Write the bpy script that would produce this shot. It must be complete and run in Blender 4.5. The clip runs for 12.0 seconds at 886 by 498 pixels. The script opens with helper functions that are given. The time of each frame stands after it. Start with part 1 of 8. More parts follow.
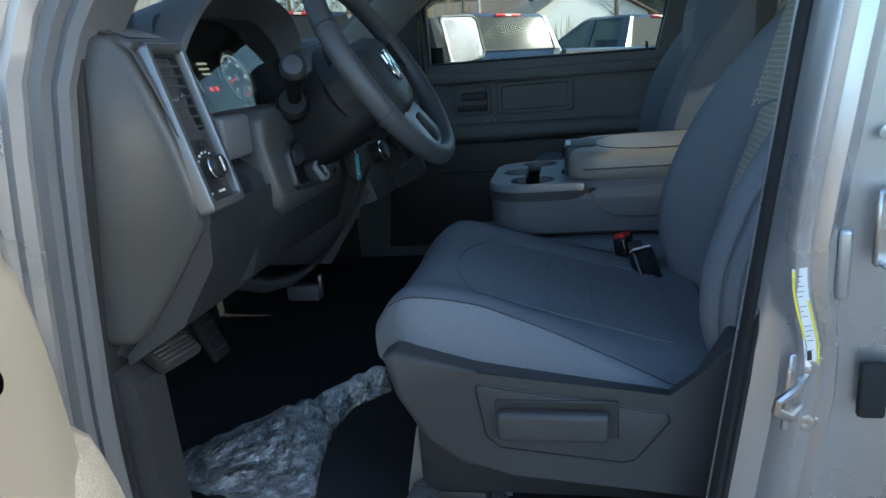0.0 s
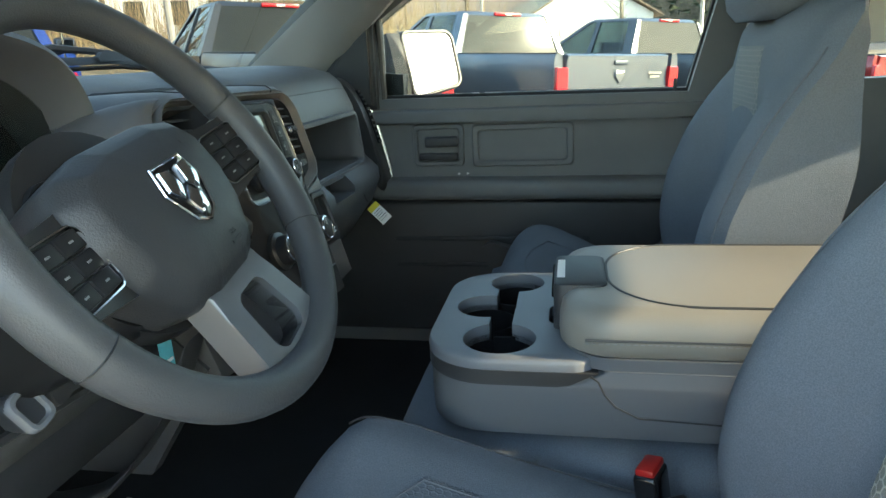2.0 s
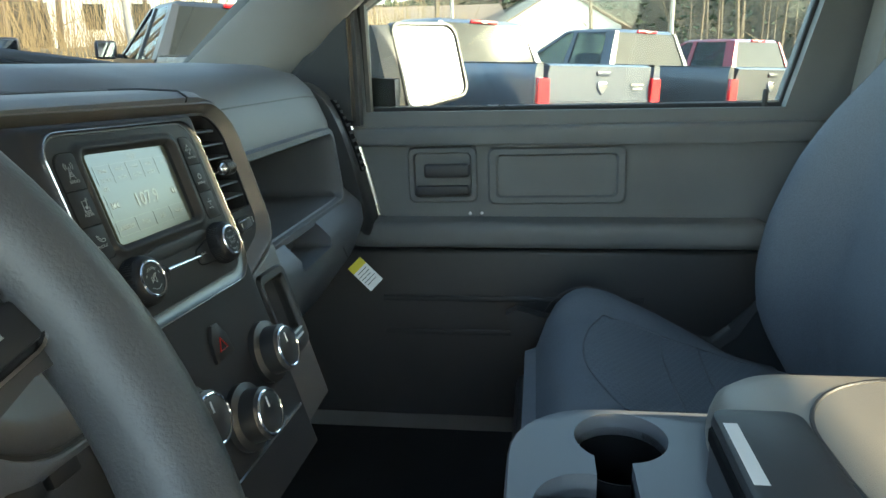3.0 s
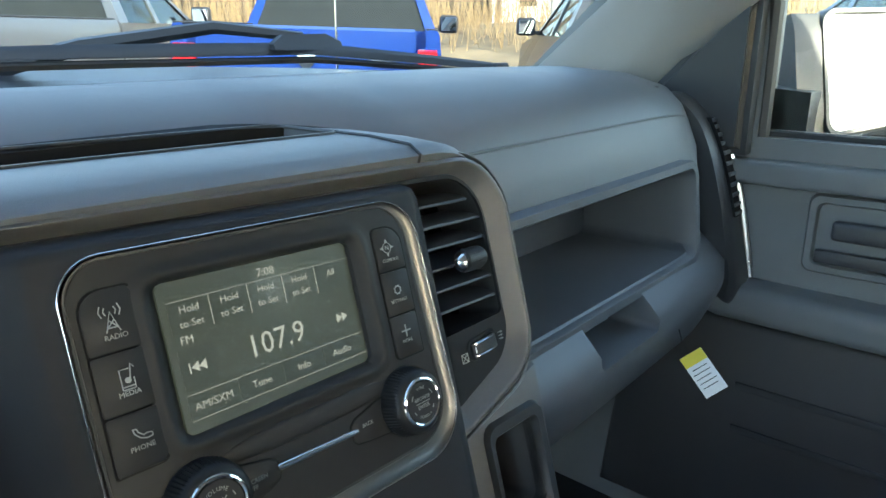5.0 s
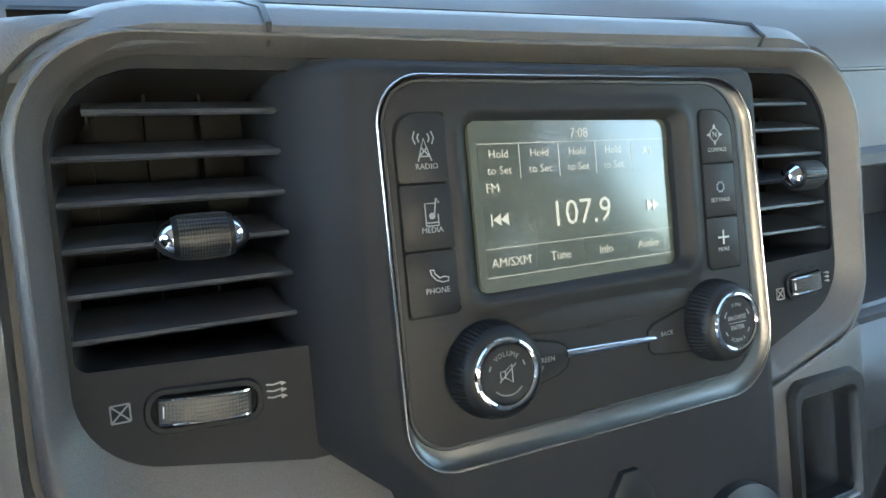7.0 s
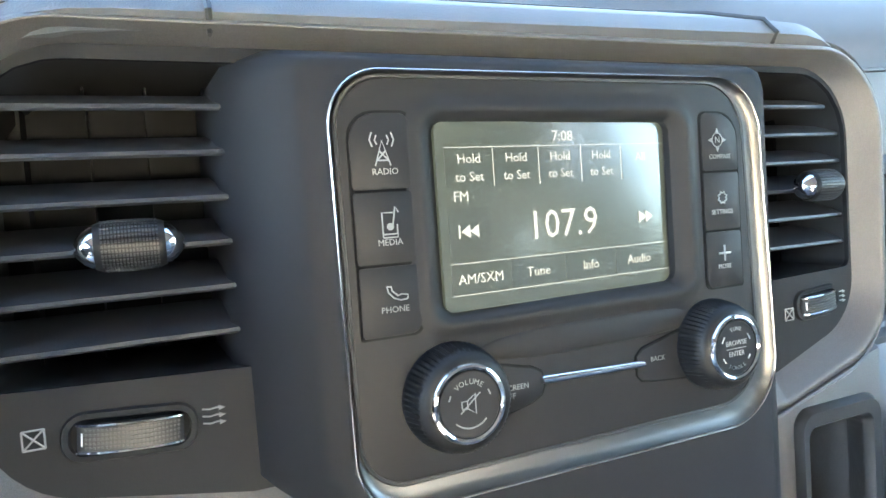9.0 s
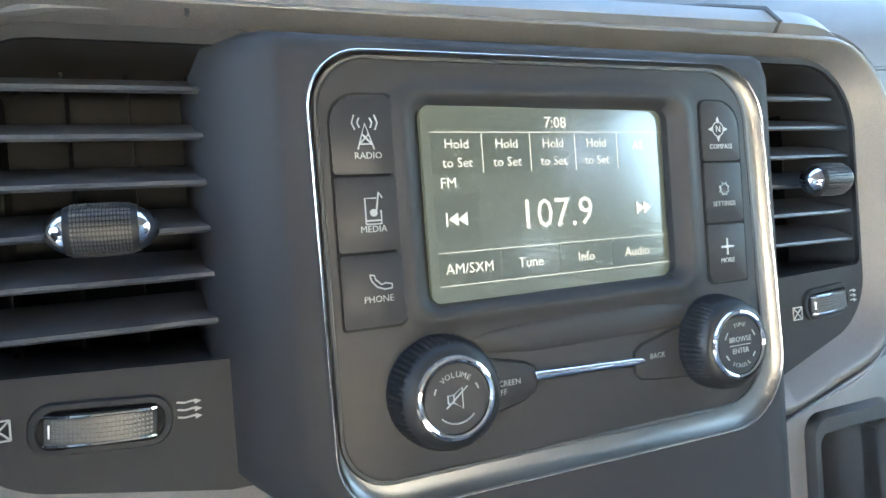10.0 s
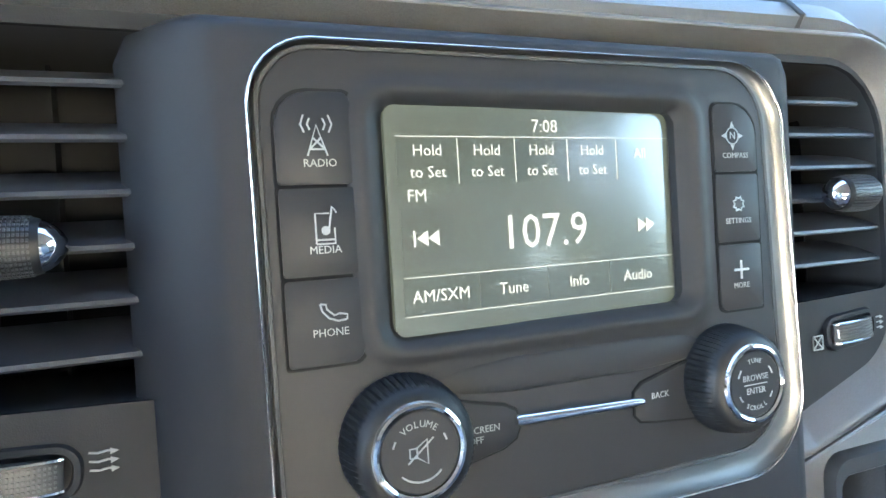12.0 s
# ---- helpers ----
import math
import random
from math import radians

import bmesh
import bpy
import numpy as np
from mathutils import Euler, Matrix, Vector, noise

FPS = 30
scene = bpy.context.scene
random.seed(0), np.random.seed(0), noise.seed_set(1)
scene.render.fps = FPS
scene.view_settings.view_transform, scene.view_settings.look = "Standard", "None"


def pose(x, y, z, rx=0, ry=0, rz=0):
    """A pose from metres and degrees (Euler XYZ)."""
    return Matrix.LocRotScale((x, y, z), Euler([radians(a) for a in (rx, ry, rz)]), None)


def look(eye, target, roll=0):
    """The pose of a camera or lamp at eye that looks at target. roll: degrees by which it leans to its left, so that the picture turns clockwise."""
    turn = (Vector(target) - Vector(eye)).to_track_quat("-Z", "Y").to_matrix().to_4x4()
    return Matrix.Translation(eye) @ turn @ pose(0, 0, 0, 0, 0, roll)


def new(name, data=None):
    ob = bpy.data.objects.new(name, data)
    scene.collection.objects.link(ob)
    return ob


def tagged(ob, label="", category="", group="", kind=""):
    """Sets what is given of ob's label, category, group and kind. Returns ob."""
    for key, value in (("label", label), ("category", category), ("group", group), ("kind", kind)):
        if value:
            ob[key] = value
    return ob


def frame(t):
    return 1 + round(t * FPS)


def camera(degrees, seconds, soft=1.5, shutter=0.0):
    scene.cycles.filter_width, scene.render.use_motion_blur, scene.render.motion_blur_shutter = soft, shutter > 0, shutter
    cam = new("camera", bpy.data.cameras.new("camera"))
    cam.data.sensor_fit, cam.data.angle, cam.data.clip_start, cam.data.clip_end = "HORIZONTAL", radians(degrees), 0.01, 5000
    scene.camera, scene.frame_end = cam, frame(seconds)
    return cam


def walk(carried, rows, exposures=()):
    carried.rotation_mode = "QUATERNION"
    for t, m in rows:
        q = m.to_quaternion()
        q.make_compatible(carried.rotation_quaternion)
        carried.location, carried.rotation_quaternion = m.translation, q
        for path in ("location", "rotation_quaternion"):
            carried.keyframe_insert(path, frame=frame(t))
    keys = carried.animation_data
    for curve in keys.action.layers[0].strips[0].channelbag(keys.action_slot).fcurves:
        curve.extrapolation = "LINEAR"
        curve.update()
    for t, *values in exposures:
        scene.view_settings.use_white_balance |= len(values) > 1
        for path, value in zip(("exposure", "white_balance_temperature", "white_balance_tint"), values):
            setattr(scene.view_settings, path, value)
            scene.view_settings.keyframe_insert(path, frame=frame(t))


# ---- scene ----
cam = camera(67.7, 12.0)
PATH = [
    (0, (0.42, -1.445, 1.428), (0.027, 0.439, 0.886), -5.1),
    (0.5, (0.435, -1.344, 1.453), (0.042, 0.537, 0.9), -4.6),
    (1, (0.47, -1.185, 1.482), (0.076, 0.696, 0.928), -4.2),
    (1.5, (0.483, -1.039, 1.5), (0.097, 0.844, 0.947), -3.5),
    (2, (0.425, -0.839, 1.517), (0.043, 1.042, 0.955), -3.1),
    (2.5, (0.366, -0.65, 1.544), (0.032, 1.241, 0.987), -2.6),
    (2.7, (0.32, -0.549, 1.5), (0.045, 1.356, 0.957), -2.3),
    (4.3, (0.216, -0.168, 1.523), (-0.544, 1.591, 0.948), -0.8),
    (4.5, (0.211, -0.161, 1.53), (-0.703, 1.523, 0.955), -0.8),
    (5, (0.233, -0.147, 1.537), (-1.043, 1.281, 0.961), -0.9),
    (5.5, (0.215, -0.181, 1.514), (-1.27, 1.032, 0.945), -0.6),
    (6, (0.211, -0.176, 1.493), (-1.384, 0.876, 0.905), -0.3),
    (6.5, (0.191, -0.169, 1.482), (-1.465, 0.761, 0.855), 0.3),
    (7, (0.194, -0.157, 1.485), (-1.487, 0.717, 0.845), 0.4),
    (7.5, (0.195, -0.146, 1.487), (-1.502, 0.713, 0.869), 0.3),
    (7.7, (0.188, -0.143, 1.482), (-1.508, 0.715, 0.861), 0.5),
    (9.3, (0.182, -0.127, 1.484), (-1.525, 0.683, 0.829), 1.1),
    (9.5, (0.184, -0.125, 1.478), (-1.549, 0.672, 0.879), 0.4),
    (10, (0.181, -0.121, 1.473), (-1.555, 0.668, 0.868), 0.6),
    (10.5, (0.163, -0.107, 1.465), (-1.57, 0.686, 0.857), 0.8),
    (11, (0.15, -0.096, 1.461), (-1.585, 0.691, 0.853), 1.0),
    (11.5, (0.148, -0.094, 1.464), (-1.586, 0.692, 0.851), 1.2),
    (12, (0.158, -0.1, 1.47), (-1.584, 0.677, 0.868), 1.2),
]
EXPOSURES = [(0.0, 2.1, 5700, 3), (0.5, 2.7, 5900, 3), (1.0, 2.95, 6250, 2), (1.5, 3.28, 6850, 2), (2.5, 3.75, 7350, 1), (4.5, 4.25, 6550, 4), (6.0, 4.6, 6350, 5), (7.5, 5.25, 6550, 9), (9.5, 5.8, 6450, 11), (12.0, 5.84, 6200, 11)]
walk(cam, [(t, look(eye, target, roll)) for t, eye, target, roll in PATH], EXPOSURES)

# ---- light ----
SUN_TO = Vector((0.94, -0.055, 0.34)).normalized()
sun_data = bpy.data.lights.new("sun", "SUN")
sun_data.energy, sun_data.angle, sun_data.color = 2.0, radians(0.5), (1.0, 0.87, 0.70)
sun = new("sun", sun_data)
sun.matrix_world = look(SUN_TO * 30, (0, 0, 0))
world = bpy.data.worlds.new("sky")
scene.world = world
world.use_nodes = True
sky = world.node_tree.nodes.new("ShaderNodeTexSky")
sky.sky_type, sky.sun_disc = "NISHITA", False
sky.sun_elevation = math.asin(SUN_TO.z)
sky.sun_rotation = math.atan2(SUN_TO.x, SUN_TO.y)
background = world.node_tree.nodes["Background"]
background.inputs["Strength"].default_value = 0.15
world.node_tree.links.new(sky.outputs[0], background.inputs[0])

# ---- tools ----
def part(name, bm, material, parent=None, label="", m=None, smooth=40):
    """One mesh object out of a bmesh (or a mesh), under its thing."""
    if isinstance(bm, bmesh.types.BMesh):
        bmesh.ops.recalc_face_normals(bm, faces=bm.faces)
        me = bpy.data.meshes.new(name)
        bm.to_mesh(me)
        bm.free()
    else:
        me = bm
    me.materials.clear()
    me.materials.append(material)
    if smooth:
        for p in me.polygons:
            p.use_smooth = True
        me.set_sharp_from_angle(angle=radians(smooth))
    ob = new(name, me)
    if m is not None:
        ob.matrix_world = m
    if parent is not None:
        ob.parent = parent
    if label:
        ob["label"] = label
    return ob


def thing(name, label, category, at=(0, 0, 0), group="", kind=""):
    ob = new(name)
    ob.empty_display_size = 0.05
    ob.location = at
    bpy.context.view_layer.update()
    return tagged(ob, label, category, group, kind)


def under(ob, parent):
    """Parent ob and keep where it stands."""
    ob.parent = parent
    ob.matrix_parent_inverse = Matrix.Translation(-parent.location)
    return ob


def box(c, s, r=0.0, seg=2, m=None, bm=None):
    """A box round c of size s, with its edges rounded by r."""
    own = bmesh.new()
    bmesh.ops.create_cube(own, size=1.0)
    for v in own.verts:
        v.co = Vector((v.co.x * s[0], v.co.y * s[1], v.co.z * s[2]))
    if r:
        bmesh.ops.bevel(own, geom=own.edges[:], offset=r, segments=seg, profile=0.5, affect="EDGES", clamp_overlap=True)
    bmesh.ops.transform(own, matrix=Matrix.Translation(c), verts=own.verts)
    if m is not None:
        bmesh.ops.transform(own, matrix=m, verts=own.verts)
    return merge(bm, own)


def merge(bm, own):
    if bm is None:
        return own
    me = bpy.data.meshes.new("tmp")
    own.to_mesh(me)
    own.free()
    bm.from_mesh(me)
    bpy.data.meshes.remove(me)
    return bm


def loft(rings, bm=None, cap=True, closed=False, m=None):
    """A skin over rings of equal count; closed joins the last ring to the first."""
    own = bmesh.new()
    vs = [[own.verts.new(p) for p in ring] for ring in rings]
    n = len(rings[0])
    pairs = list(zip(vs, vs[1:])) + ([(vs[-1], vs[0])] if closed else [])
    for a, b in pairs:
        for i in range(n):
            j = (i + 1) % n
            own.faces.new((a[i], a[j], b[j], b[i]))
    if cap and not closed:
        own.faces.new(vs[0][::-1])
        own.faces.new(vs[-1])
    if m is not None:
        bmesh.ops.transform(own, matrix=m, verts=own.verts)
    return merge(bm, own)


def tube(path, r, n=8, bm=None, closed=False, m=None):
    """A round bar along a path; r: a radius or one for each point."""
    path = [Vector(p) for p in path]
    rs = r if isinstance(r, (list, tuple)) else [r] * len(path)
    rings, up = [], None
    for i, p in enumerate(path):
        a = path[i - 1] if (i or closed) else p
        b = path[(i + 1) % len(path)] if (i + 1 < len(path) or closed) else p
        d = (b - a).normalized()
        if up is None:
            up = d.orthogonal().normalized()
        up = (up - d * up.dot(d)).normalized()
        side = d.cross(up)
        rings.append([p + (up * math.cos(2 * math.pi * k / n) + side * math.sin(2 * math.pi * k / n)) * rs[i] for k in range(n)])
    return loft(rings, bm, True, closed, m)


def lathe(profile, n=32, bm=None, m=None):
    """A turned body about local z: profile of (radius, height)."""
    rings = [[(rad * math.cos(2 * math.pi * k / n), rad * math.sin(2 * math.pi * k / n), h) for k in range(n)] for rad, h in profile]
    return loft(rings, bm, True, False, m)


def rounded(w, h, r, seg=5, c=(0, 0)):
    """The outline of a rounded rectangle, counter-clockwise; r: one radius or four (bl, br, tr, tl)."""
    rs = r if isinstance(r, (list, tuple)) else (r,) * 4
    out = []
    for k, (sx, sy) in enumerate(((-1, -1), (1, -1), (1, 1), (-1, 1))):
        q = rs[k]
        cx, cy = c[0] + sx * (w / 2 - q), c[1] + sy * (h / 2 - q)
        for i in range(seg + 1):
            a = math.pi * (1 + 0.5 * k) + 0.5 * math.pi * i / seg
            out.append((cx + q * math.cos(a), cy + q * math.sin(a)))
    return out


def prism(pts, z0, z1, bevel=0.0, bm=None, m=None, seg=2):
    """An outline drawn out from z0 to z1, with the edge at z1 rounded."""
    own = bmesh.new()
    lo = [own.verts.new((x, y, z0)) for x, y in pts]
    hi = [own.verts.new((x, y, z1)) for x, y in pts]
    n = len(pts)
    own.faces.new(lo[::-1])
    top = own.faces.new(hi)
    for i in range(n):
        own.faces.new((lo[i], lo[(i + 1) % n], hi[(i + 1) % n], hi[i]))
    if bevel:
        bmesh.ops.bevel(own, geom=list(top.edges), offset=bevel, segments=seg, profile=0.5, affect="EDGES", clamp_overlap=True)
    if m is not None:
        bmesh.ops.transform(own, matrix=m, verts=own.verts)
    return merge(bm, own)


def ring_frame(outer, inner, z0, z1, bm=None, m=None, inset=0.0):
    """A frame between two outlines of equal count; inset rounds its front edges."""
    layers = [[(x, y, z0) for x, y in outer], [(x, y, z1 - inset) for x, y in outer]]
    if inset:
        mid = [(a[0] * 0.8 + b[0] * 0.2, a[1] * 0.8 + b[1] * 0.2, z1) for a, b in zip(outer, inner)]
        mid2 = [(a[0] * 0.2 + b[0] * 0.8, a[1] * 0.2 + b[1] * 0.8, z1) for a, b in zip(outer, inner)]
        layers += [mid, mid2]
    layers += [[(x, y, z1 - inset) for x, y in inner], [(x, y, z0) for x, y in inner]]
    return loft(layers, bm, False, True, m)


def cut(bm, cutters):
    """bm less the cutters, as a mesh."""
    def temp(b):
        bmesh.ops.recalc_face_normals(b, faces=b.faces)
        me = bpy.data.meshes.new("tmp")
        b.to_mesh(me)
        b.free()
        return new("tmp", me)
    base, knives = temp(bm), [temp(c) for c in cutters]
    for k in knives:
        mod = base.modifiers.new("cut", "BOOLEAN")
        mod.operation, mod.object, mod.solver = "DIFFERENCE", k, "EXACT"
    deps = bpy.context.evaluated_depsgraph_get()
    me = bpy.data.meshes.new_from_object(base.evaluated_get(deps))
    for ob in [base, *knives]:
        old = ob.data
        bpy.data.objects.remove(ob)
        bpy.data.meshes.remove(old)
    return me


def words(text, size, m, material, parent, name="lettering", align="CENTER", thick=0.0002):
    """Raised lettering in the built-in font."""
    cu = bpy.data.curves.new("tmp", "FONT")
    cu.body, cu.size, cu.align_x, cu.align_y, cu.extrude, cu.resolution_u = text, size, align, "CENTER", thick, 2
    ob = new("tmp", cu)
    deps = bpy.context.evaluated_depsgraph_get()
    me = bpy.data.meshes.new_from_object(ob.evaluated_get(deps))
    bpy.data.objects.remove(ob)
    me.transform(m)
    return part(name, me, material, parent, smooth=0)


def superring(cx, cy, hw, hh, n=4.0, count=40, bolster=0.0):
    """A closed ring of (u, v): a squarish oval; bolster lifts the sides of its upper half."""
    out = []
    for k in range(count):
        a = 2 * math.pi * k / count
        c, s = math.cos(a), math.sin(a)
        u = math.copysign(abs(c) ** (2 / n), c)
        v = math.copysign(abs(s) ** (2 / n), s)
        if v > 0:
            v += bolster * abs(u) ** 4 - bolster * 0.3
        out.append((cx + hw * u, cy + hh * v))
    return out


def smooth01(a, b, x):
    f = min(1.0, max(0.0, (x - a) / (b - a)))
    return f * f * (3 - 2 * f)


def rounded_poly(pts, radii, seg=8):
    """A polygon (counter-clockwise) with its corners rounded."""
    out = []
    n = len(pts)
    for i in range(n):
        p, a, b = Vector(pts[i]), Vector(pts[i - 1]), Vector(pts[(i + 1) % n])
        r = radii[i]
        u, w = (a - p).normalized(), (b - p).normalized()
        half = u.angle(w) / 2
        d = r / math.tan(half) if r else 0.0
        c = p + (u + w).normalized() * (r / math.sin(half)) if r else p
        for k in range(seg + 1):
            if not r:
                out.append(tuple(p))
                continue
            q = (p + u * d - c).lerp(p + w * d - c, k / seg)
            out.append(tuple(c + q.normalized() * r))
    return out


def clear_film(name):
    """Crumpled thin plastic film: mostly see-through, with bright glints."""
    mat = glass(name, (0.85, 0.88, 0.92), 0.22)
    t = mat.node_tree
    mix = [n for n in t.nodes if n.type == "MIX_SHADER"][0]
    gloss = [n for n in t.nodes if n.type == "BSDF_GLOSSY"][0]
    noise = t.nodes.new("ShaderNodeTexNoise")
    noise.inputs["Scale"].default_value, noise.inputs["Detail"].default_value = 42.0, 6
    co = t.nodes.new("ShaderNodeTexCoord")
    t.links.new(co.outputs["Object"], noise.inputs["Vector"])
    bump = t.nodes.new("ShaderNodeBump")
    bump.inputs["Strength"].default_value, bump.inputs["Distance"].default_value = 1.0, 0.02
    t.links.new(noise.outputs["Fac"], bump.inputs["Height"])
    t.links.new(bump.outputs[0], gloss.inputs["Normal"])
    for ln in list(mix.inputs[0].links):
        t.links.remove(ln)
    mix.inputs[0].default_value = 0.62
    clear = [n for n in t.nodes if n.type == "BSDF_TRANSPARENT"][0]
    milk = t.nodes.new("ShaderNodeBsdfDiffuse")
    milk.inputs[0].default_value = (0.75, 0.77, 0.80, 1)
    some = t.nodes.new("ShaderNodeMixShader")
    some.inputs[0].default_value = 0.60
    t.links.new(bump.outputs[0], milk.inputs["Normal"])
    t.links.new(clear.outputs[0], some.inputs[1])
    t.links.new(milk.outputs[0], some.inputs[2])
    t.links.new(some.outputs[0], mix.inputs[1])
    return mat


# ---- materials ----
def shader(name, colour, rough=0.5, metal=0.0, grain=0.0, grain_size=900.0, vary=0.12, vary_size=6.0, coat=0.0, spec=0.5, speckle=0.0, wear=0.06):
    """A surface with slow colour changes, wear in its gloss and fine relief."""
    mat = bpy.data.materials.new(name)
    mat.use_nodes = True
    t = mat.node_tree
    bsdf = t.nodes["Principled BSDF"]
    bsdf.inputs["Metallic"].default_value = metal
    bsdf.inputs["Specular IOR Level"].default_value = spec
    bsdf.inputs["Coat Weight"].default_value = coat
    co = t.nodes.new("ShaderNodeTexCoord")
    slow = t.nodes.new("ShaderNodeTexNoise")
    slow.inputs["Scale"].default_value, slow.inputs["Detail"].default_value = vary_size, 5
    t.links.new(co.outputs["Object"], slow.inputs["Vector"])
    ramp = t.nodes.new("ShaderNodeMapRange")
    ramp.inputs["From Min"].default_value, ramp.inputs["From Max"].default_value = 0.3, 0.7
    ramp.inputs["To Min"].default_value, ramp.inputs["To Max"].default_value = 1 - vary, 1 + vary
    t.links.new(slow.outputs["Fac"], ramp.inputs["Value"])
    fine = t.nodes.new("ShaderNodeTexNoise")
    fine.inputs["Scale"].default_value, fine.inputs["Detail"].default_value = grain_size, 2
    t.links.new(co.outputs["Object"], fine.inputs["Vector"])
    mul = t.nodes.new("ShaderNodeVectorMath")
    mul.operation = "SCALE"
    mul.inputs[0].default_value = colour
    if speckle:
        sp = t.nodes.new("ShaderNodeMapRange")
        sp.inputs["From Min"].default_value, sp.inputs["From Max"].default_value = 0.35, 0.65
        sp.inputs["To Min"].default_value, sp.inputs["To Max"].default_value = 1 - speckle, 1 + speckle
        t.links.new(fine.outputs["Fac"], sp.inputs["Value"])
        both = t.nodes.new("ShaderNodeMath")
        both.operation = "MULTIPLY"
        t.links.new(ramp.outputs[0], both.inputs[0])
        t.links.new(sp.outputs[0], both.inputs[1])
        t.links.new(both.outputs[0], mul.inputs["Scale"])
    else:
        t.links.new(ramp.outputs[0], mul.inputs["Scale"])
    t.links.new(mul.outputs[0], bsdf.inputs["Base Color"])
    rr = t.nodes.new("ShaderNodeMapRange")
    rr.inputs["From Min"].default_value, rr.inputs["From Max"].default_value = 0.3, 0.7
    rr.inputs["To Min"].default_value, rr.inputs["To Max"].default_value = max(0.01, rough - wear), min(1.0, rough + wear)
    t.links.new(slow.outputs["Fac"], rr.inputs["Value"])
    t.links.new(rr.outputs[0], bsdf.inputs["Roughness"])
    if grain:
        bump = t.nodes.new("ShaderNodeBump")
        bump.inputs["Strength"].default_value, bump.inputs["Distance"].default_value = grain, 0.0006
        t.links.new(fine.outputs["Fac"], bump.inputs["Height"])
        t.links.new(bump.outputs[0], bsdf.inputs["Normal"])
    return mat


def glass(name, tint=(1, 1, 1), rough=0.0, alpha=0.06):
    """A thin clear pane: it lets through what is behind it and mirrors a little."""
    mat = bpy.data.materials.new(name)
    mat.use_nodes = True
    t = mat.node_tree
    t.nodes.clear()
    out = t.nodes.new("ShaderNodeOutputMaterial")
    clear = t.nodes.new("ShaderNodeBsdfTransparent")
    clear.inputs[0].default_value = (*tint, 1)
    gloss = t.nodes.new("ShaderNodeBsdfGlossy")
    gloss.inputs["Roughness"].default_value = rough
    mix = t.nodes.new("ShaderNodeMixShader")
    lw = t.nodes.new("ShaderNodeLayerWeight")
    lw.inputs["Blend"].default_value = 0.5
    power = t.nodes.new("ShaderNodeMath")
    power.operation = "POWER"
    power.inputs[1].default_value = 4.0
    t.links.new(lw.outputs["Facing"], power.inputs[0])
    some = t.nodes.new("ShaderNodeMath")
    some.operation = "MULTIPLY_ADD"
    some.inputs[1].default_value, some.inputs[2].default_value = 0.7, 0.03
    t.links.new(power.outputs[0], some.inputs[0])
    t.links.new(some.outputs[0], mix.inputs[0])
    t.links.new(clear.outputs[0], mix.inputs[1])
    t.links.new(gloss.outputs[0], mix.inputs[2])
    t.links.new(mix.outputs[0], out.inputs[0])
    return mat


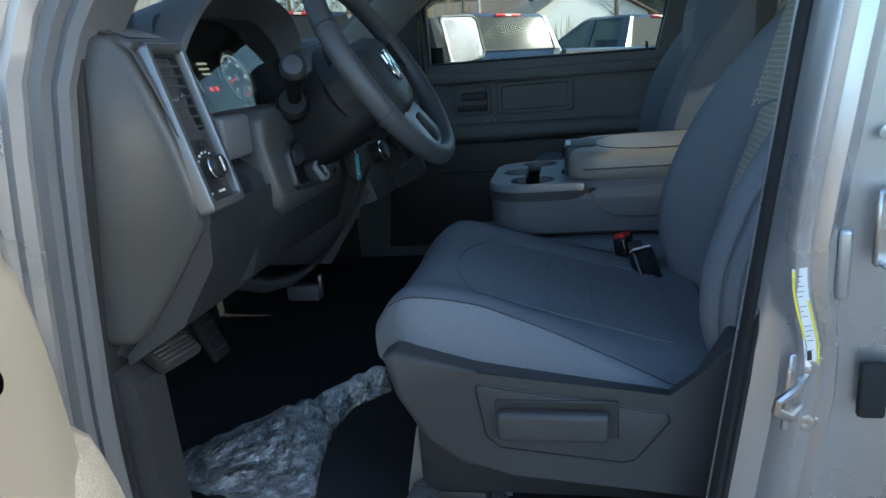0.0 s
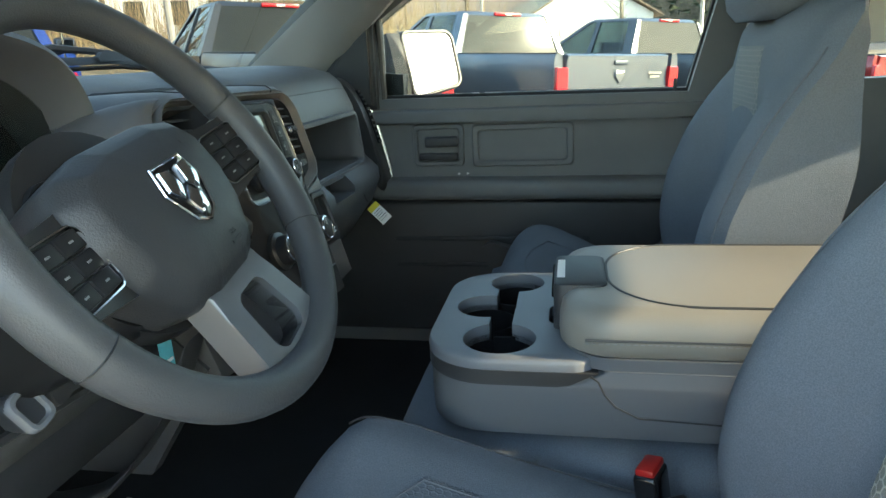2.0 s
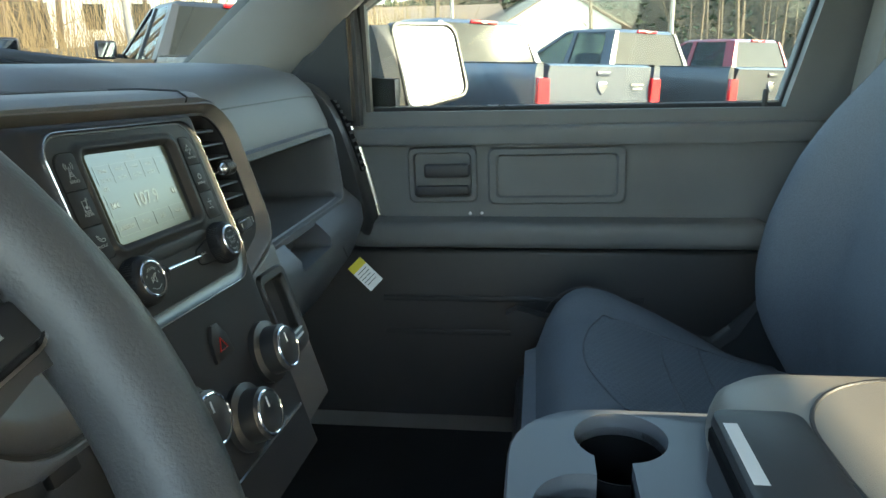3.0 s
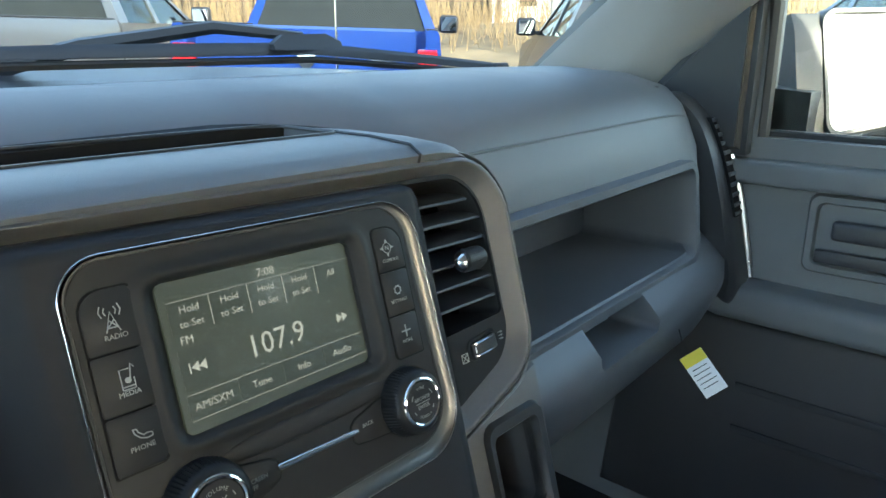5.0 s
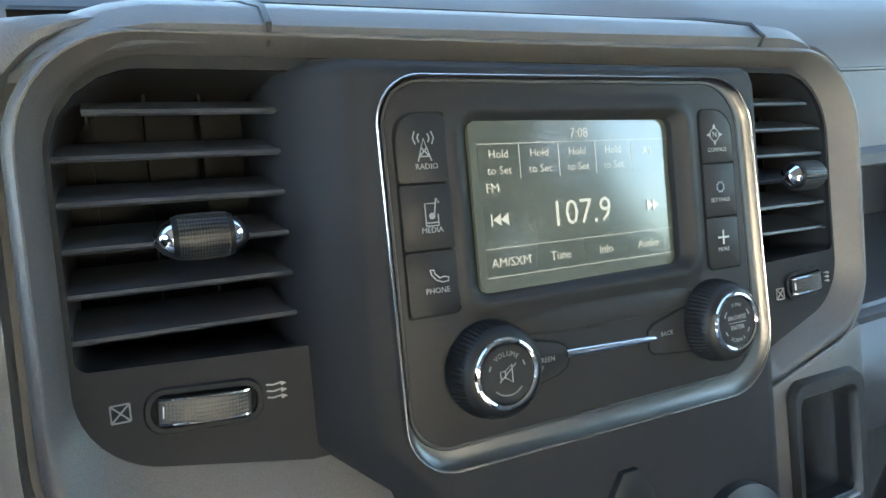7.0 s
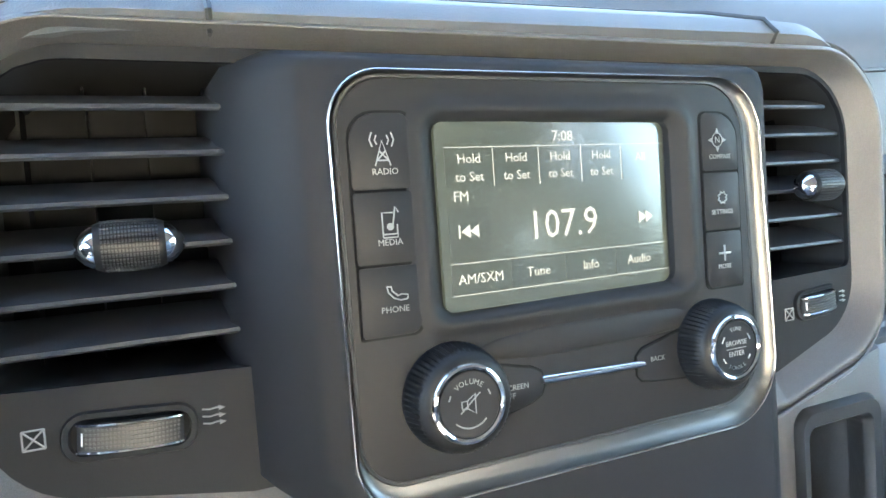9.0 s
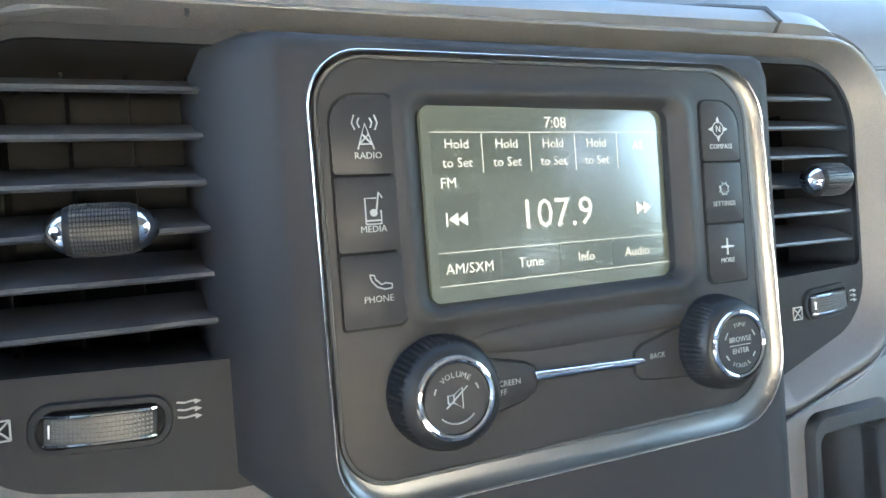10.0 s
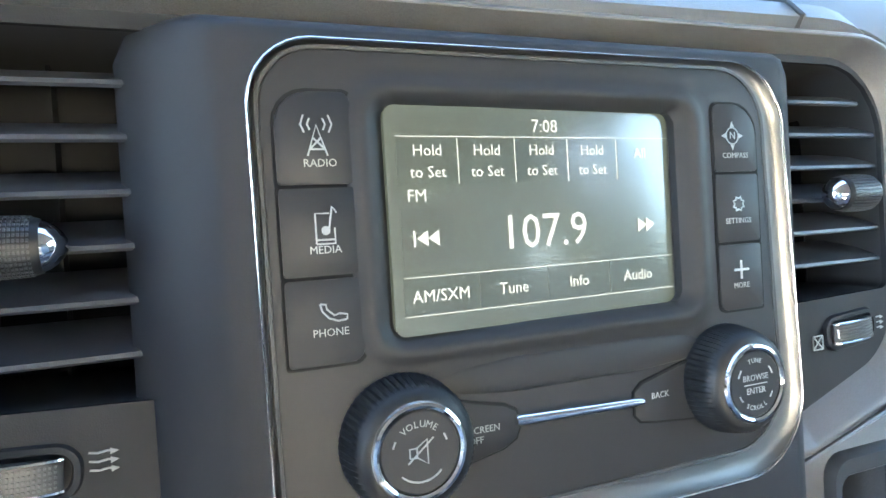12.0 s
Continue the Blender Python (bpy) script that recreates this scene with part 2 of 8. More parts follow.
def hex_cloth(name, base, line, size, axes="YZ"):
    """Cloth with a raised honeycomb, in two of its local axes."""
    mat = shader(name, base, 0.85, grain=0.45, grain_size=1200, vary=0.06, speckle=0.15)
    t = mat.node_tree
    bsdf = t.nodes["Principled BSDF"]
    co = t.nodes.new("ShaderNodeTexCoord")
    sep = t.nodes.new("ShaderNodeSeparateXYZ")
    t.links.new(co.outputs["Object"], sep.inputs[0])
    comb = t.nodes.new("ShaderNodeCombineXYZ")
    t.links.new(sep.outputs[axes[0]], comb.inputs[0])
    t.links.new(sep.outputs[axes[1]], comb.inputs[1])

    def vec(op, a, b=None):
        nd = t.nodes.new("ShaderNodeVectorMath")
        nd.operation = op
        for i, v in enumerate((a, b)):
            if v is None:
                continue
            if isinstance(v, tuple):
                nd.inputs[i].default_value = v
            else:
                t.links.new(v, nd.inputs[i])
        return nd.outputs["Value"] if op in ("DOT_PRODUCT", "LENGTH") else nd.outputs[0]

    def num(op, a, b):
        nd = t.nodes.new("ShaderNodeMath")
        nd.operation = op
        for i, v in enumerate((a, b)):
            if isinstance(v, float):
                nd.inputs[i].default_value = v
            else:
                t.links.new(v, nd.inputs[i])
        return nd.outputs[0]

    p = vec("MULTIPLY", comb.outputs[0], (1 / size, 1 / size, 0.0))
    p = vec("ADD", p, (500.0, 866.0, 0.0))
    cell = (1.0, 1.7320508, 1.0)
    half = (0.5, 0.8660254, 0.0)
    g = []
    for off in ((0.0, 0.0, 0.0), half):
        q = vec("SUBTRACT", vec("MODULO", vec("SUBTRACT", p, off), cell), half)
        q = vec("ABSOLUTE", q)
        s2 = t.nodes.new("ShaderNodeSeparateXYZ")
        t.links.new(q, s2.inputs[0])
        g.append(num("MAXIMUM", s2.outputs["X"], vec("DOT_PRODUCT", q, (0.5, 0.8660254, 0.0))))
    d = num("MINIMUM", g[0], g[1])
    edge = t.nodes.new("ShaderNodeMapRange")
    edge.inputs["From Min"].default_value, edge.inputs["From Max"].default_value = 0.36, 0.44
    t.links.new(d, edge.inputs["Value"])
    mix = t.nodes.new("ShaderNodeMix")
    mix.data_type = "RGBA"
    old = bsdf.inputs["Base Color"].links[0].from_socket
    t.links.new(edge.outputs[0], mix.inputs["Factor"])
    t.links.new(old, mix.inputs["A"])
    mix.inputs["B"].default_value = (*line, 1)
    t.links.new(mix.outputs["Result"], bsdf.inputs["Base Color"])
    bump = t.nodes.new("ShaderNodeBump")
    bump.inputs["Strength"].default_value, bump.inputs["Distance"].default_value = 0.6, 0.0015
    t.links.new(edge.outputs[0], bump.inputs["Height"])
    oldn = bsdf.inputs["Normal"].links[0].from_socket
    t.links.new(oldn, bump.inputs["Normal"])
    t.links.new(bump.outputs[0], bsdf.inputs["Normal"])
    return mat


def glow(name, colour, strength):
    mat = bpy.data.materials.new(name)
    mat.use_nodes = True
    b = mat.node_tree.nodes["Principled BSDF"]
    b.inputs["Base Color"].default_value = (0.01, 0.01, 0.01, 1)
    b.inputs["Emission Color"].default_value = (*colour, 1)
    b.inputs["Emission Strength"].default_value = strength
    b.inputs["Roughness"].default_value = 0.35
    return mat


DASH = shader("dark_grey_grained_plastic", (0.104, 0.108, 0.116), 0.46, grain=0.30, grain_size=1400, vary=0.08)
DASH_LOW = shader("charcoal_plastic", (0.032, 0.033, 0.036), 0.48, grain=0.3, grain_size=1400, vary=0.1)
# Lighter, warmer copy of the lower dash plastic, with the light on it coloured in.
DASH_LIT = shader("lit_dash_plastic", (0.054, 0.054, 0.053), 0.40, grain=0.3, grain_size=1400, vary=0.10)
KNEE = shader("slate_grey_plastic", (0.031, 0.033, 0.037), 0.45, grain=0.3, grain_size=1400, vary=0.08)
BLACK = shader("black_plastic", (0.026, 0.026, 0.027), 0.42, grain=0.1, grain_size=1800, vary=0.1)
KNOB = shader("matt_black_knob", (0.012, 0.0122, 0.013), 0.44, grain=0.1, grain_size=2000, vary=0.08, spec=0.28)
GLOSS = shader("gloss_black_plastic", (0.012, 0.012, 0.013), 0.18, vary=0.1)
TRIM = shader("graphite_painted_trim", (0.110, 0.106, 0.104), 0.48, metal=0.35, grain=0.15, grain_size=3600, vary=0.05, speckle=0.20)
RADIO = shader("satin_dark_face", (0.019, 0.0193, 0.0205), 0.48, grain=0.06, grain_size=2500, vary=0.06, spec=0.22)
STACK = shader("slate_soft_paint", (0.018, 0.0192, 0.0225), 0.58, grain=0.08, grain_size=2500, vary=0.05, spec=0.18)
VENTFACE = shader("matt_vent_face", (0.020, 0.0205, 0.022), 0.62, grain=0.1, grain_size=2500, vary=0.06, spec=0.15)
SATIN = shader("satin_silver_trim", (0.60, 0.58, 0.57), 0.28, metal=1.0, vary=0.04)
EDGING = shader("dull_chrome_edging", (0.14, 0.138, 0.136), 0.36, metal=1.0, vary=0.04, wear=0.03)
CHROME = shader("bright_chrome", (0.85, 0.85, 0.86), 0.08, metal=1.0, vary=0.02, wear=0.02)
BRIGHT = shader("bright_satin_metal", (0.80, 0.79, 0.78), 0.24, metal=1.0, vary=0.02, wear=0.02)
RUBBER = shader("black_rubber_seal", (0.024, 0.024, 0.025), 0.7, grain=0.2, grain_size=600, spec=0.3)
LEATHER = shader("grey_wheel_skin", (0.060, 0.062, 0.066), 0.46, grain=0.5, grain_size=700, vary=0.06)
HUBPAD = shader("dark_hub_cover", (0.037, 0.038, 0.041), 0.46, grain=0.5, grain_size=700, vary=0.06)
CLOTH = shader("grey_seat_cloth", (0.160, 0.178, 0.203), 0.9, grain=1.0, grain_size=800, vary=0.08, speckle=0.14, spec=0.25)
CLOTH_DARK = shader("slate_seat_cloth", (0.155, 0.163, 0.180), 0.9, grain=0.8, grain_size=1100, vary=0.07, speckle=0.15, spec=0.25)
# One honeycomb cloth twice: warm light in the first colour, shade in the second.
HEX_LIT = hex_cloth("lit_honeycomb_cloth", (0.26, 0.25, 0.215), (0.50, 0.475, 0.40), 0.0098)
HEX_SHADED = hex_cloth("shaded_honeycomb_cloth", (0.185, 0.195, 0.20), (0.255, 0.255, 0.24), 0.0098)
INSERT = hex_cloth("dotted_seat_cloth", (0.140, 0.157, 0.182), (0.165, 0.182, 0.206), 0.0085, "XY")
BEZELD = shader("satin_grey_spoke", (0.16, 0.165, 0.172), 0.36, metal=0.35, vary=0.05, grain=0.05)
VINYL = shader("grey_vinyl", (0.275, 0.25, 0.215), 0.40, grain=0.6, grain_size=900, vary=0.05)
SEATBASE = shader("dark_seat_plastic", (0.043, 0.043, 0.045), 0.46, grain=0.35, grain_size=1400)
CONSOLE = shader("mid_grey_plastic", (0.13, 0.135, 0.145), 0.5, grain=0.3, grain_size=1400, vary=0.06)
TRAY = shader("console_tray_plastic", (0.17, 0.18, 0.20), 0.42, grain=0.12, grain_size=1600, vary=0.05)
CARPET = shader("black_carpet", (0.019, 0.019, 0.021), 0.95, grain=1.0, grain_size=500, vary=0.3, vary_size=15)
SILVER = shader("silver_car_paint", (0.52, 0.517, 0.525), 0.30, metal=0.75, vary=0.03, coat=0.6, speckle=0.05, grain_size=4000)
PILLAR = shader("light_grey_pillar_trim", (0.30, 0.29, 0.27), 0.6, grain=0.3, grain_size=1300, vary=0.05)
HEADLINER = shader("headliner_cloth", (0.42, 0.40, 0.37), 0.95, grain=0.5, grain_size=900)
DOORTAN = shader("grey_door_plastic", (0.13, 0.122, 0.110), 0.5, grain=0.35, grain_size=1300, vary=0.06)
DOOR = shader("dark_door_plastic", (0.145, 0.150, 0.150), 0.50, grain=0.3, grain_size=1300)
RED = shader("red_plastic", (0.50, 0.015, 0.012), 0.35, vary=0.08)
WHITE = shader("white_print", (0.75, 0.75, 0.74), 0.5, vary=0.04)
YELLOW = shader("yellow_print", (0.75, 0.62, 0.03), 0.5, vary=0.05)
CYAN = shader("blue_green_card", (0.10, 0.42, 0.50), 0.5, vary=0.06)
MIRROR = shader("mirror_glass", (0.92, 0.93, 0.94), 0.02, metal=1.0, vary=0.01, wear=0.0)
WINDOW = glass("clear_window_glass", (0.66, 0.70, 0.69))
# Near black: paints shade into openings, gaps and wells; also the black cup holders.
RECESS_SHADE = shader("recess_shade", (0.008, 0.008, 0.009), 0.7, spec=0.12)
TINTED = glass("tinted_window_glass", (0.70, 0.72, 0.71))

PAPER = shader("pale_paper", (0.62, 0.61, 0.56), 0.8, vary=0.04)
FLECK = shader("flecked_grey_carpet", (0.14, 0.14, 0.14), 0.95, grain=1.0, grain_size=450, vary=0.2, speckle=0.6)
FILM = clear_film("crumpled_clear_film")
PERF = shader("perforated_grey_plastic", (0.15, 0.142, 0.13), 0.55, grain=1.0, grain_size=420, vary=0.05, speckle=0.25)
PRIVACY = glass("privacy_glass", (0.72, 0.73, 0.72))
SCREEN_GLASS = glass("windscreen_glass", (0.25, 0.268, 0.264))
BEZEL = shader("silver_grey_satin", (0.20, 0.199, 0.20), 0.36, metal=0.7, vary=0.03, speckle=0.05, grain_size=3000)
SLATD = shader("driver_vent_slat", (0.050, 0.051, 0.053), 0.36, vary=0.05)

# ---- cab shell: floor, roof, pillars, doors, glass ----
def plate(name, pts, z0, z1, material, axis="z", label="", category="", kind="structure", holes=(), bevel=0.0):
    """A slab with a drawn outline. axis z: (x, y); axis y: (x, z); axis x: (y, z)."""
    m = {"z": Matrix.Identity(4), "y": Matrix(((1, 0, 0, 0), (0, 0, 1, 0), (0, 1, 0, 0), (0, 0, 0, 1))),
         "x": Matrix(((0, 0, 1, 0), (1, 0, 0, 0), (0, 1, 0, 0), (0, 0, 0, 1)))}[axis]
    bm = prism(pts, z0, z1, bevel, m=m)
    if holes:
        bm = cut(bm, [prism(h, z0 - 0.2, z1 + 0.2, m=m) for h in holes])
    return tagged(part(name, bm, material), label, category, "", kind)


floor = plate("floor", [(-0.62, -0.78), (2.0, -0.78), (2.0, 0.81), (-0.62, 0.81)], 0.69, 0.76, CARPET, label="black carpet on the cab floor", category="floor")
plate("trim_firewall", [(-0.80, 0.70), (0.82, 0.70), (0.82, 1.49), (-0.80, 1.49)], -0.66, -0.62, CARPET, "x", "black carpeted firewall under the dashboard", "firewall")
ceiling = plate("ceiling", [(0.10, -0.86), (2.0, -0.86), (2.0, 0.86), (0.10, 0.86)], 1.86, 1.92, HEADLINER, label="light headliner under the cab roof", category="ceiling")
plate("wall_rear", [(-0.86, 0.70), (0.86, 0.70), (0.86, 1.86), (-0.86, 1.86)], 1.96, 2.02, DASH_LOW, "x",
      "dark rear wall of the cab with its window", "wall", holes=[rounded(1.25, 0.34, 0.05, c=(0, 1.62))])
plate("window_5", rounded(1.29, 0.38, 0.06, c=(0, 1.62)), 1.985, 1.990, PRIVACY, "x", "dark tinted glass of the rear window", "window")
bench = thing("rear_bench", "dark grey cloth rear bench with upright back", "seat")
part("cushion", box((1.62, 0, 1.02), (0.46, 1.46, 0.18), 0.05, 3), CLOTH_DARK, bench)
part("backrest", box((1.88, 0, 1.32), (0.13, 1.46, 0.56), 0.05, 3), CLOTH_DARK, bench)
part("stand", box((1.66, 0, 0.84), (0.40, 1.40, 0.18), 0.01), BLACK, bench)

# passenger side: front door, rear door, pillar trims
WIN_R = [(-0.046, 1.418), (0.690, 1.408), (0.80, 1.83), (0.30, 1.83), (-0.046, 1.60)]
door_1 = plate("door_1", [(-0.36, 0.72), (0.80, 0.72), (0.835, 1.86), (0.20, 1.86), (-0.36, 1.45)], 0.805, 0.870, DOOR, "y", "closed dark passenger door with moulded inner panel", "door", holes=[WIN_R])
WIN_RR = [(1.03, 1.42), (1.80, 1.43), (1.76, 1.81), (1.06, 1.83)]
door_2 = plate("door_2", [(0.88, 0.72), (1.97, 0.72), (1.97, 1.86), (0.92, 1.86)], 0.805, 0.866, DOOR, "y", "closed dark rear passenger door", "door", holes=[WIN_RR])
WIN_LR = [(0.99, 1.42), (1.84, 1.43), (1.80, 1.82), (1.03, 1.83)]
door_3 = plate("door_3", [(0.82, 0.60), (1.97, 0.60), (1.97, 1.86), (0.92, 1.86)], -0.92, -0.855, SILVER, "y", "closed silver rear door on the driver's side", "door", holes=[WIN_LR])
for name, pts, y in (("window_1", WIN_R, 0.845), ("window_2", WIN_RR, 0.840), ("window_3", WIN_LR, -0.885)):
    cx, cz = sum(p[0] for p in pts) / len(pts), sum(p[1] for p in pts) / len(pts)
    big = [(cx + (p[0] - cx) * 1.02, cz + (p[1] - cz) * 1.02) for p in pts]
    w = plate(name, big, y - 0.002, y + 0.002, WINDOW if name == "window_1" else TINTED, "y", "pane of window glass in its door", "window")
    w.visible_shadow = False

# moulded parts of the passenger door
def on_door(pts, y0, y1, name, material=DOOR, bevel=0.006, parent=door_1, seg=3, label=""):
    m = Matrix(((1, 0, 0, 0), (0, 0, -1, 0.805), (0, 1, 0, 0), (0, 0, 0, 1)))
    return part(name, prism(pts, y0, y1, bevel, m=m, seg=seg), material, parent, label)


on_door([(-0.30, 1.392), (0.78, 1.386), (0.78, 1.350), (0.60, 1.352), (-0.30, 1.358)], -0.01, 0.020, "belt_rail", bevel=0.010)
on_door([(-0.10, 1.222), (0.66, 1.214), (0.70, 1.19), (0.66, 1.165), (-0.06, 1.170), (-0.12, 1.19)], -0.01, 0.055, "armrest", bevel=0.016)
on_door([(-0.20, 1.16), (0.70, 1.155), (0.72, 0.80), (-0.24, 0.80)], -0.01, 0.018, "lower_panel", SEATBASE, bevel=0.010)
m_d = Matrix(((1, 0, 0, 0), (0, 0, -1, 0.805), (0, 1, 0, 0), (0, 0, 0, 1)))
part("pull_pocket", ring_frame(rounded(0.25, 0.105, 0.012, c=(0.305, 1.296)), rounded(0.215, 0.075, 0.010, c=(0.305, 1.296)), -0.004, 0.008, inset=0.004, m=m_d), DOOR, door_1)
part("handle_bezel", ring_frame(rounded(0.13, 0.105, 0.012, c=(0.095, 1.300)), rounded(0.105, 0.080, 0.010, c=(0.095, 1.300)), -0.004, 0.008, inset=0.004, m=m_d), DOOR, door_1)
part("door_handle", box((0.105, 1.310, 0.018), (0.085, 0.026, 0.014), 0.006, 3, m=m_d), SEATBASE, door_1)
part("handle_seat", box((0.095, 1.272, 0.010), (0.10, 0.018, 0.012), 0.004, 2, m=m_d), SEATBASE, door_1)
for x in (0.146, 0.168):
    part("screw_cover", lathe([(0.0032, 0), (0.0032, 0.002), (0, 0.003)], 10, m=m_d @ pose(x, 1.228, 0.012)), SATIN, door_1)
for z in (1.060, 0.99):
    part("panel_ridge", box((0.22, z, 0.020), (0.50, 0.012, 0.006), 0.003, 2, m=m_d), DASH_LOW, door_1)
part("lock_pin", lathe([(0.0045, 0), (0.0045, 0.030), (0.003, 0.034), (0, 0.034)], 12, m=pose(0.662, 0.825, 1.404)), BLACK, door_1)
part("window_seal", tube([(-0.046, 0.833, 1.600), (-0.046, 0.833, 1.420), (0.69, 0.833, 1.410), (0.795, 0.833, 1.825)], 0.006, 6), RUBBER, door_1)
part("window_edge", tube([(-0.04, 0.838, 1.4235), (0.69, 0.838, 1.4145)], 0.0035, 6), SILVER, door_1)
sail = prism([(-0.30, 1.396), (-0.052, 1.396), (-0.050, 1.61), (-0.10, 1.57), (-0.19, 1.48)], 0.770, 0.832, 0.0, m=Matrix(((1, 0, 0, 0), (0, 0, 1, 0), (0, 1, 0, 0), (0, 0, 0, 1))))
bmesh.ops.bevel(sail, geom=[e for e in sail.edges if all(v.co.y < 0.771 for v in e.verts)], offset=0.012, segments=3, affect="EDGES")
part("mirror_sail", sail, BLACK, door_1)
divider = tube([(-0.044, 0.818, 1.41), (-0.044, 0.812, 1.62)], 0.010, 8)
part("window_divider", divider, BLACK, door_1)

def pillar(name, a, b, material, label, depth=0.07, bulge=0.25):
    """A bar between two edges, each of two points."""
    rings = []
    for j in range(7):
        f = j / 6
        p, q = Vector(a[0]).lerp(Vector(b[0]), f), Vector(a[1]).lerp(Vector(b[1]), f)
        out = Vector((0, depth if p.y > 0 else -depth, 0.01))
        ring = []
        for k in range(9):
            g = k / 8
            ring.append(p.lerp(q, g) - out * bulge * (1 - (2 * g - 1) ** 4))
        rings.append(ring + [q + out, p + out])
    return tagged(part(name, loft(rings), material), label, "pillar", "", "structure")


pil = pillar("trim_pillar_front", ((-0.43, 0.79, 1.485), (-0.195, 0.80, 1.470)), ((0.12, 0.62, 1.87), (0.27, 0.70, 1.87)), PILLAR, "grey plastic trim on the windscreen pillar", 0.06)
part("grab_recess", loft([[Vector(c) + Vector((0.85 * u, 0.0, 0.45 * u)) + Vector((-0.3 * v, 0, 0.6 * v)) for u, v in [(w * math.cos(t), h * math.sin(t)) for t in [2 * math.pi * i / 20 for i in range(20)]]] for c, w, h in (((-0.02, 0.712, 1.690), 0.062, 0.022), ((-0.02, 0.709, 1.690), 0.055, 0.016))]), BLACK, pil)
pillar("trim_pillar_middle", ((0.72, 0.795, 0.78), (0.92, 0.795, 0.78)), ((0.84, 0.72, 1.86), (0.97, 0.72, 1.86)), PILLAR, "grey trim on the middle pillar", 0.06)

for side_y, nm in ((0.84, "trim_kick_passenger"), (-0.735, "trim_kick_driver")):
    plate(nm, [(-0.64, 0.70), (-0.30 if side_y > 0 else -0.14, 0.70), (-0.30 if side_y > 0 else -0.14, 1.06), (-0.36, 1.20), (-0.36, 1.47), (-0.64, 1.47)], side_y - 0.03, side_y + 0.03, DASH_LOW, "y", "dark kick panel beside the footwell", "kick panel")
# windscreen with its dark border and the cowl outside
ws = bmesh.new()
rows_ws = []
for j in range(7):
    f = j / 6
    rows_ws.append([ws.verts.new((-0.56 + 0.66 * f + 0.17 * (abs(k) / 6) ** 2 * (1 - f * 0.4), (0.80 - 0.14 * f) * k / 6, 1.50 + 0.37 * f)) for k in range(-6, 7)])
for a, b in zip(rows_ws, rows_ws[1:]):
    for i in range(12):
        ws.faces.new((a[i], a[i + 1], b[i + 1], b[i]))
windscreen = tagged(part("window_4", ws, SCREEN_GLASS), "raked windscreen of clear glass", "windscreen", "", "structure")
windscreen.visible_shadow = False

cowl = tagged(new("cowl", None), "black plastic cowl below the windscreen", "cowl", "", "structure")
part("panel", loft([[(-0.60 + 0.17 * (abs(y) / 0.8) ** 2, y, 1.506 - 0.02 * (y / 0.8) ** 2), (-0.70 + 0.15 * (abs(y) / 0.8) ** 2, y, 1.526 - 0.03 * (y / 0.8) ** 2), (-0.80, y, 1.526 - 0.04 * (y / 0.8) ** 2), (-0.80, y, 1.44), (-0.62, y, 1.44)] for y in [-0.80 + 0.16 * k for k in range(11)]]), BLACK, cowl)
for k in range(26):
    y = -0.62 + 0.027 * k
    part("grille_rib", box((-0.665 + 0.13 * (abs(y) / 0.8) ** 2, y, 1.5235 - 0.028 * (y / 0.8) ** 2), (0.075, 0.010, 0.006), 0.002, 1), SEATBASE, cowl)
for sg in (1, -1):
    wp = thing("wiper", "black windscreen wiper parked on the cowl", "wiper", group="wipers")
    spots = [(-0.426, 0.745, 1.507), (-0.452, 0.594, 1.522), (-0.472, 0.400, 1.538), (-0.494, 0.250, 1.538), (-0.508, 0.100, 1.538), (-0.510, 0.000, 1.538)]
    path = [Vector((x, y if sg > 0 else y - 0.76, z)) for x, y, z in spots]
    wide = [0.007, 0.0085, 0.010, 0.010, 0.009, 0.006]
    part("blade", loft([[p + Vector((-0.010, 0, 0.0)), p + Vector((-0.008, 0, w * 0.9)), p + Vector((-0.002, 0, w * 1.1)), p + Vector((0.004, 0, w * 0.6)), p + Vector((0.006, 0, -0.004)), p + Vector((-0.008, 0, -0.004))] for p, w in zip(path, wide)]), BLACK, wp)
    part("rubber", tube([p + Vector((0.004, 0, -0.010)) for p in path], 0.0045, 5), RUBBER, wp)
    part("tip", box(path[0] + Vector((0, -0.012, 0.001)), (0.018, 0.030, 0.018), 0.004, 2), BLACK, wp)
    mid_p = path[2]
    part("bridge", loft([[mid_p + Vector((dx, dy, dz)) for dx, dz in ((-0.012, 0.004), (-0.008, h), (0.002, h), (0.006, 0.002))] for dy, h in ((-0.060, 0.010), (-0.045, 0.020), (0.020, 0.022), (0.045, 0.012))]), SEATBASE, wp, "grey bridge piece")
    part("arm", tube([mid_p + Vector((-0.006, -0.01, 0.018)), mid_p + Vector((-0.06, -0.10, 0.030)), mid_p + Vector((-0.15, -0.22, 0.010)), mid_p + Vector((-0.22, -0.36, -0.03))], [0.006, 0.008, 0.010, 0.013], 6), BLACK, wp)

# hood of the truck
hd = []
for j in range(9):
    x = -0.80 - 1.20 * j / 8
    hd.append([(x, 0.86 * k / 8, 1.485 - 0.16 * (j / 8) ** 1.6 + 0.035 * (1 if abs(k) < 4 else 0) - 0.05 * (abs(k) / 8) ** 3) for k in range(-8, 9)] + [(x, 0.88, 1.0), (x, -0.88, 1.0)])
tagged(part("bonnet", loft(hd), SILVER), "silver bonnet of the truck", "bonnet", "", "structure")

# driver's side: seals, pillars, jamb
def edge_x(z):
    """Where the rear seal of the driver's opening runs."""
    return 0.557 + 0.125 * (z - 0.94) + 0.05 * max(0, z - 1.45)


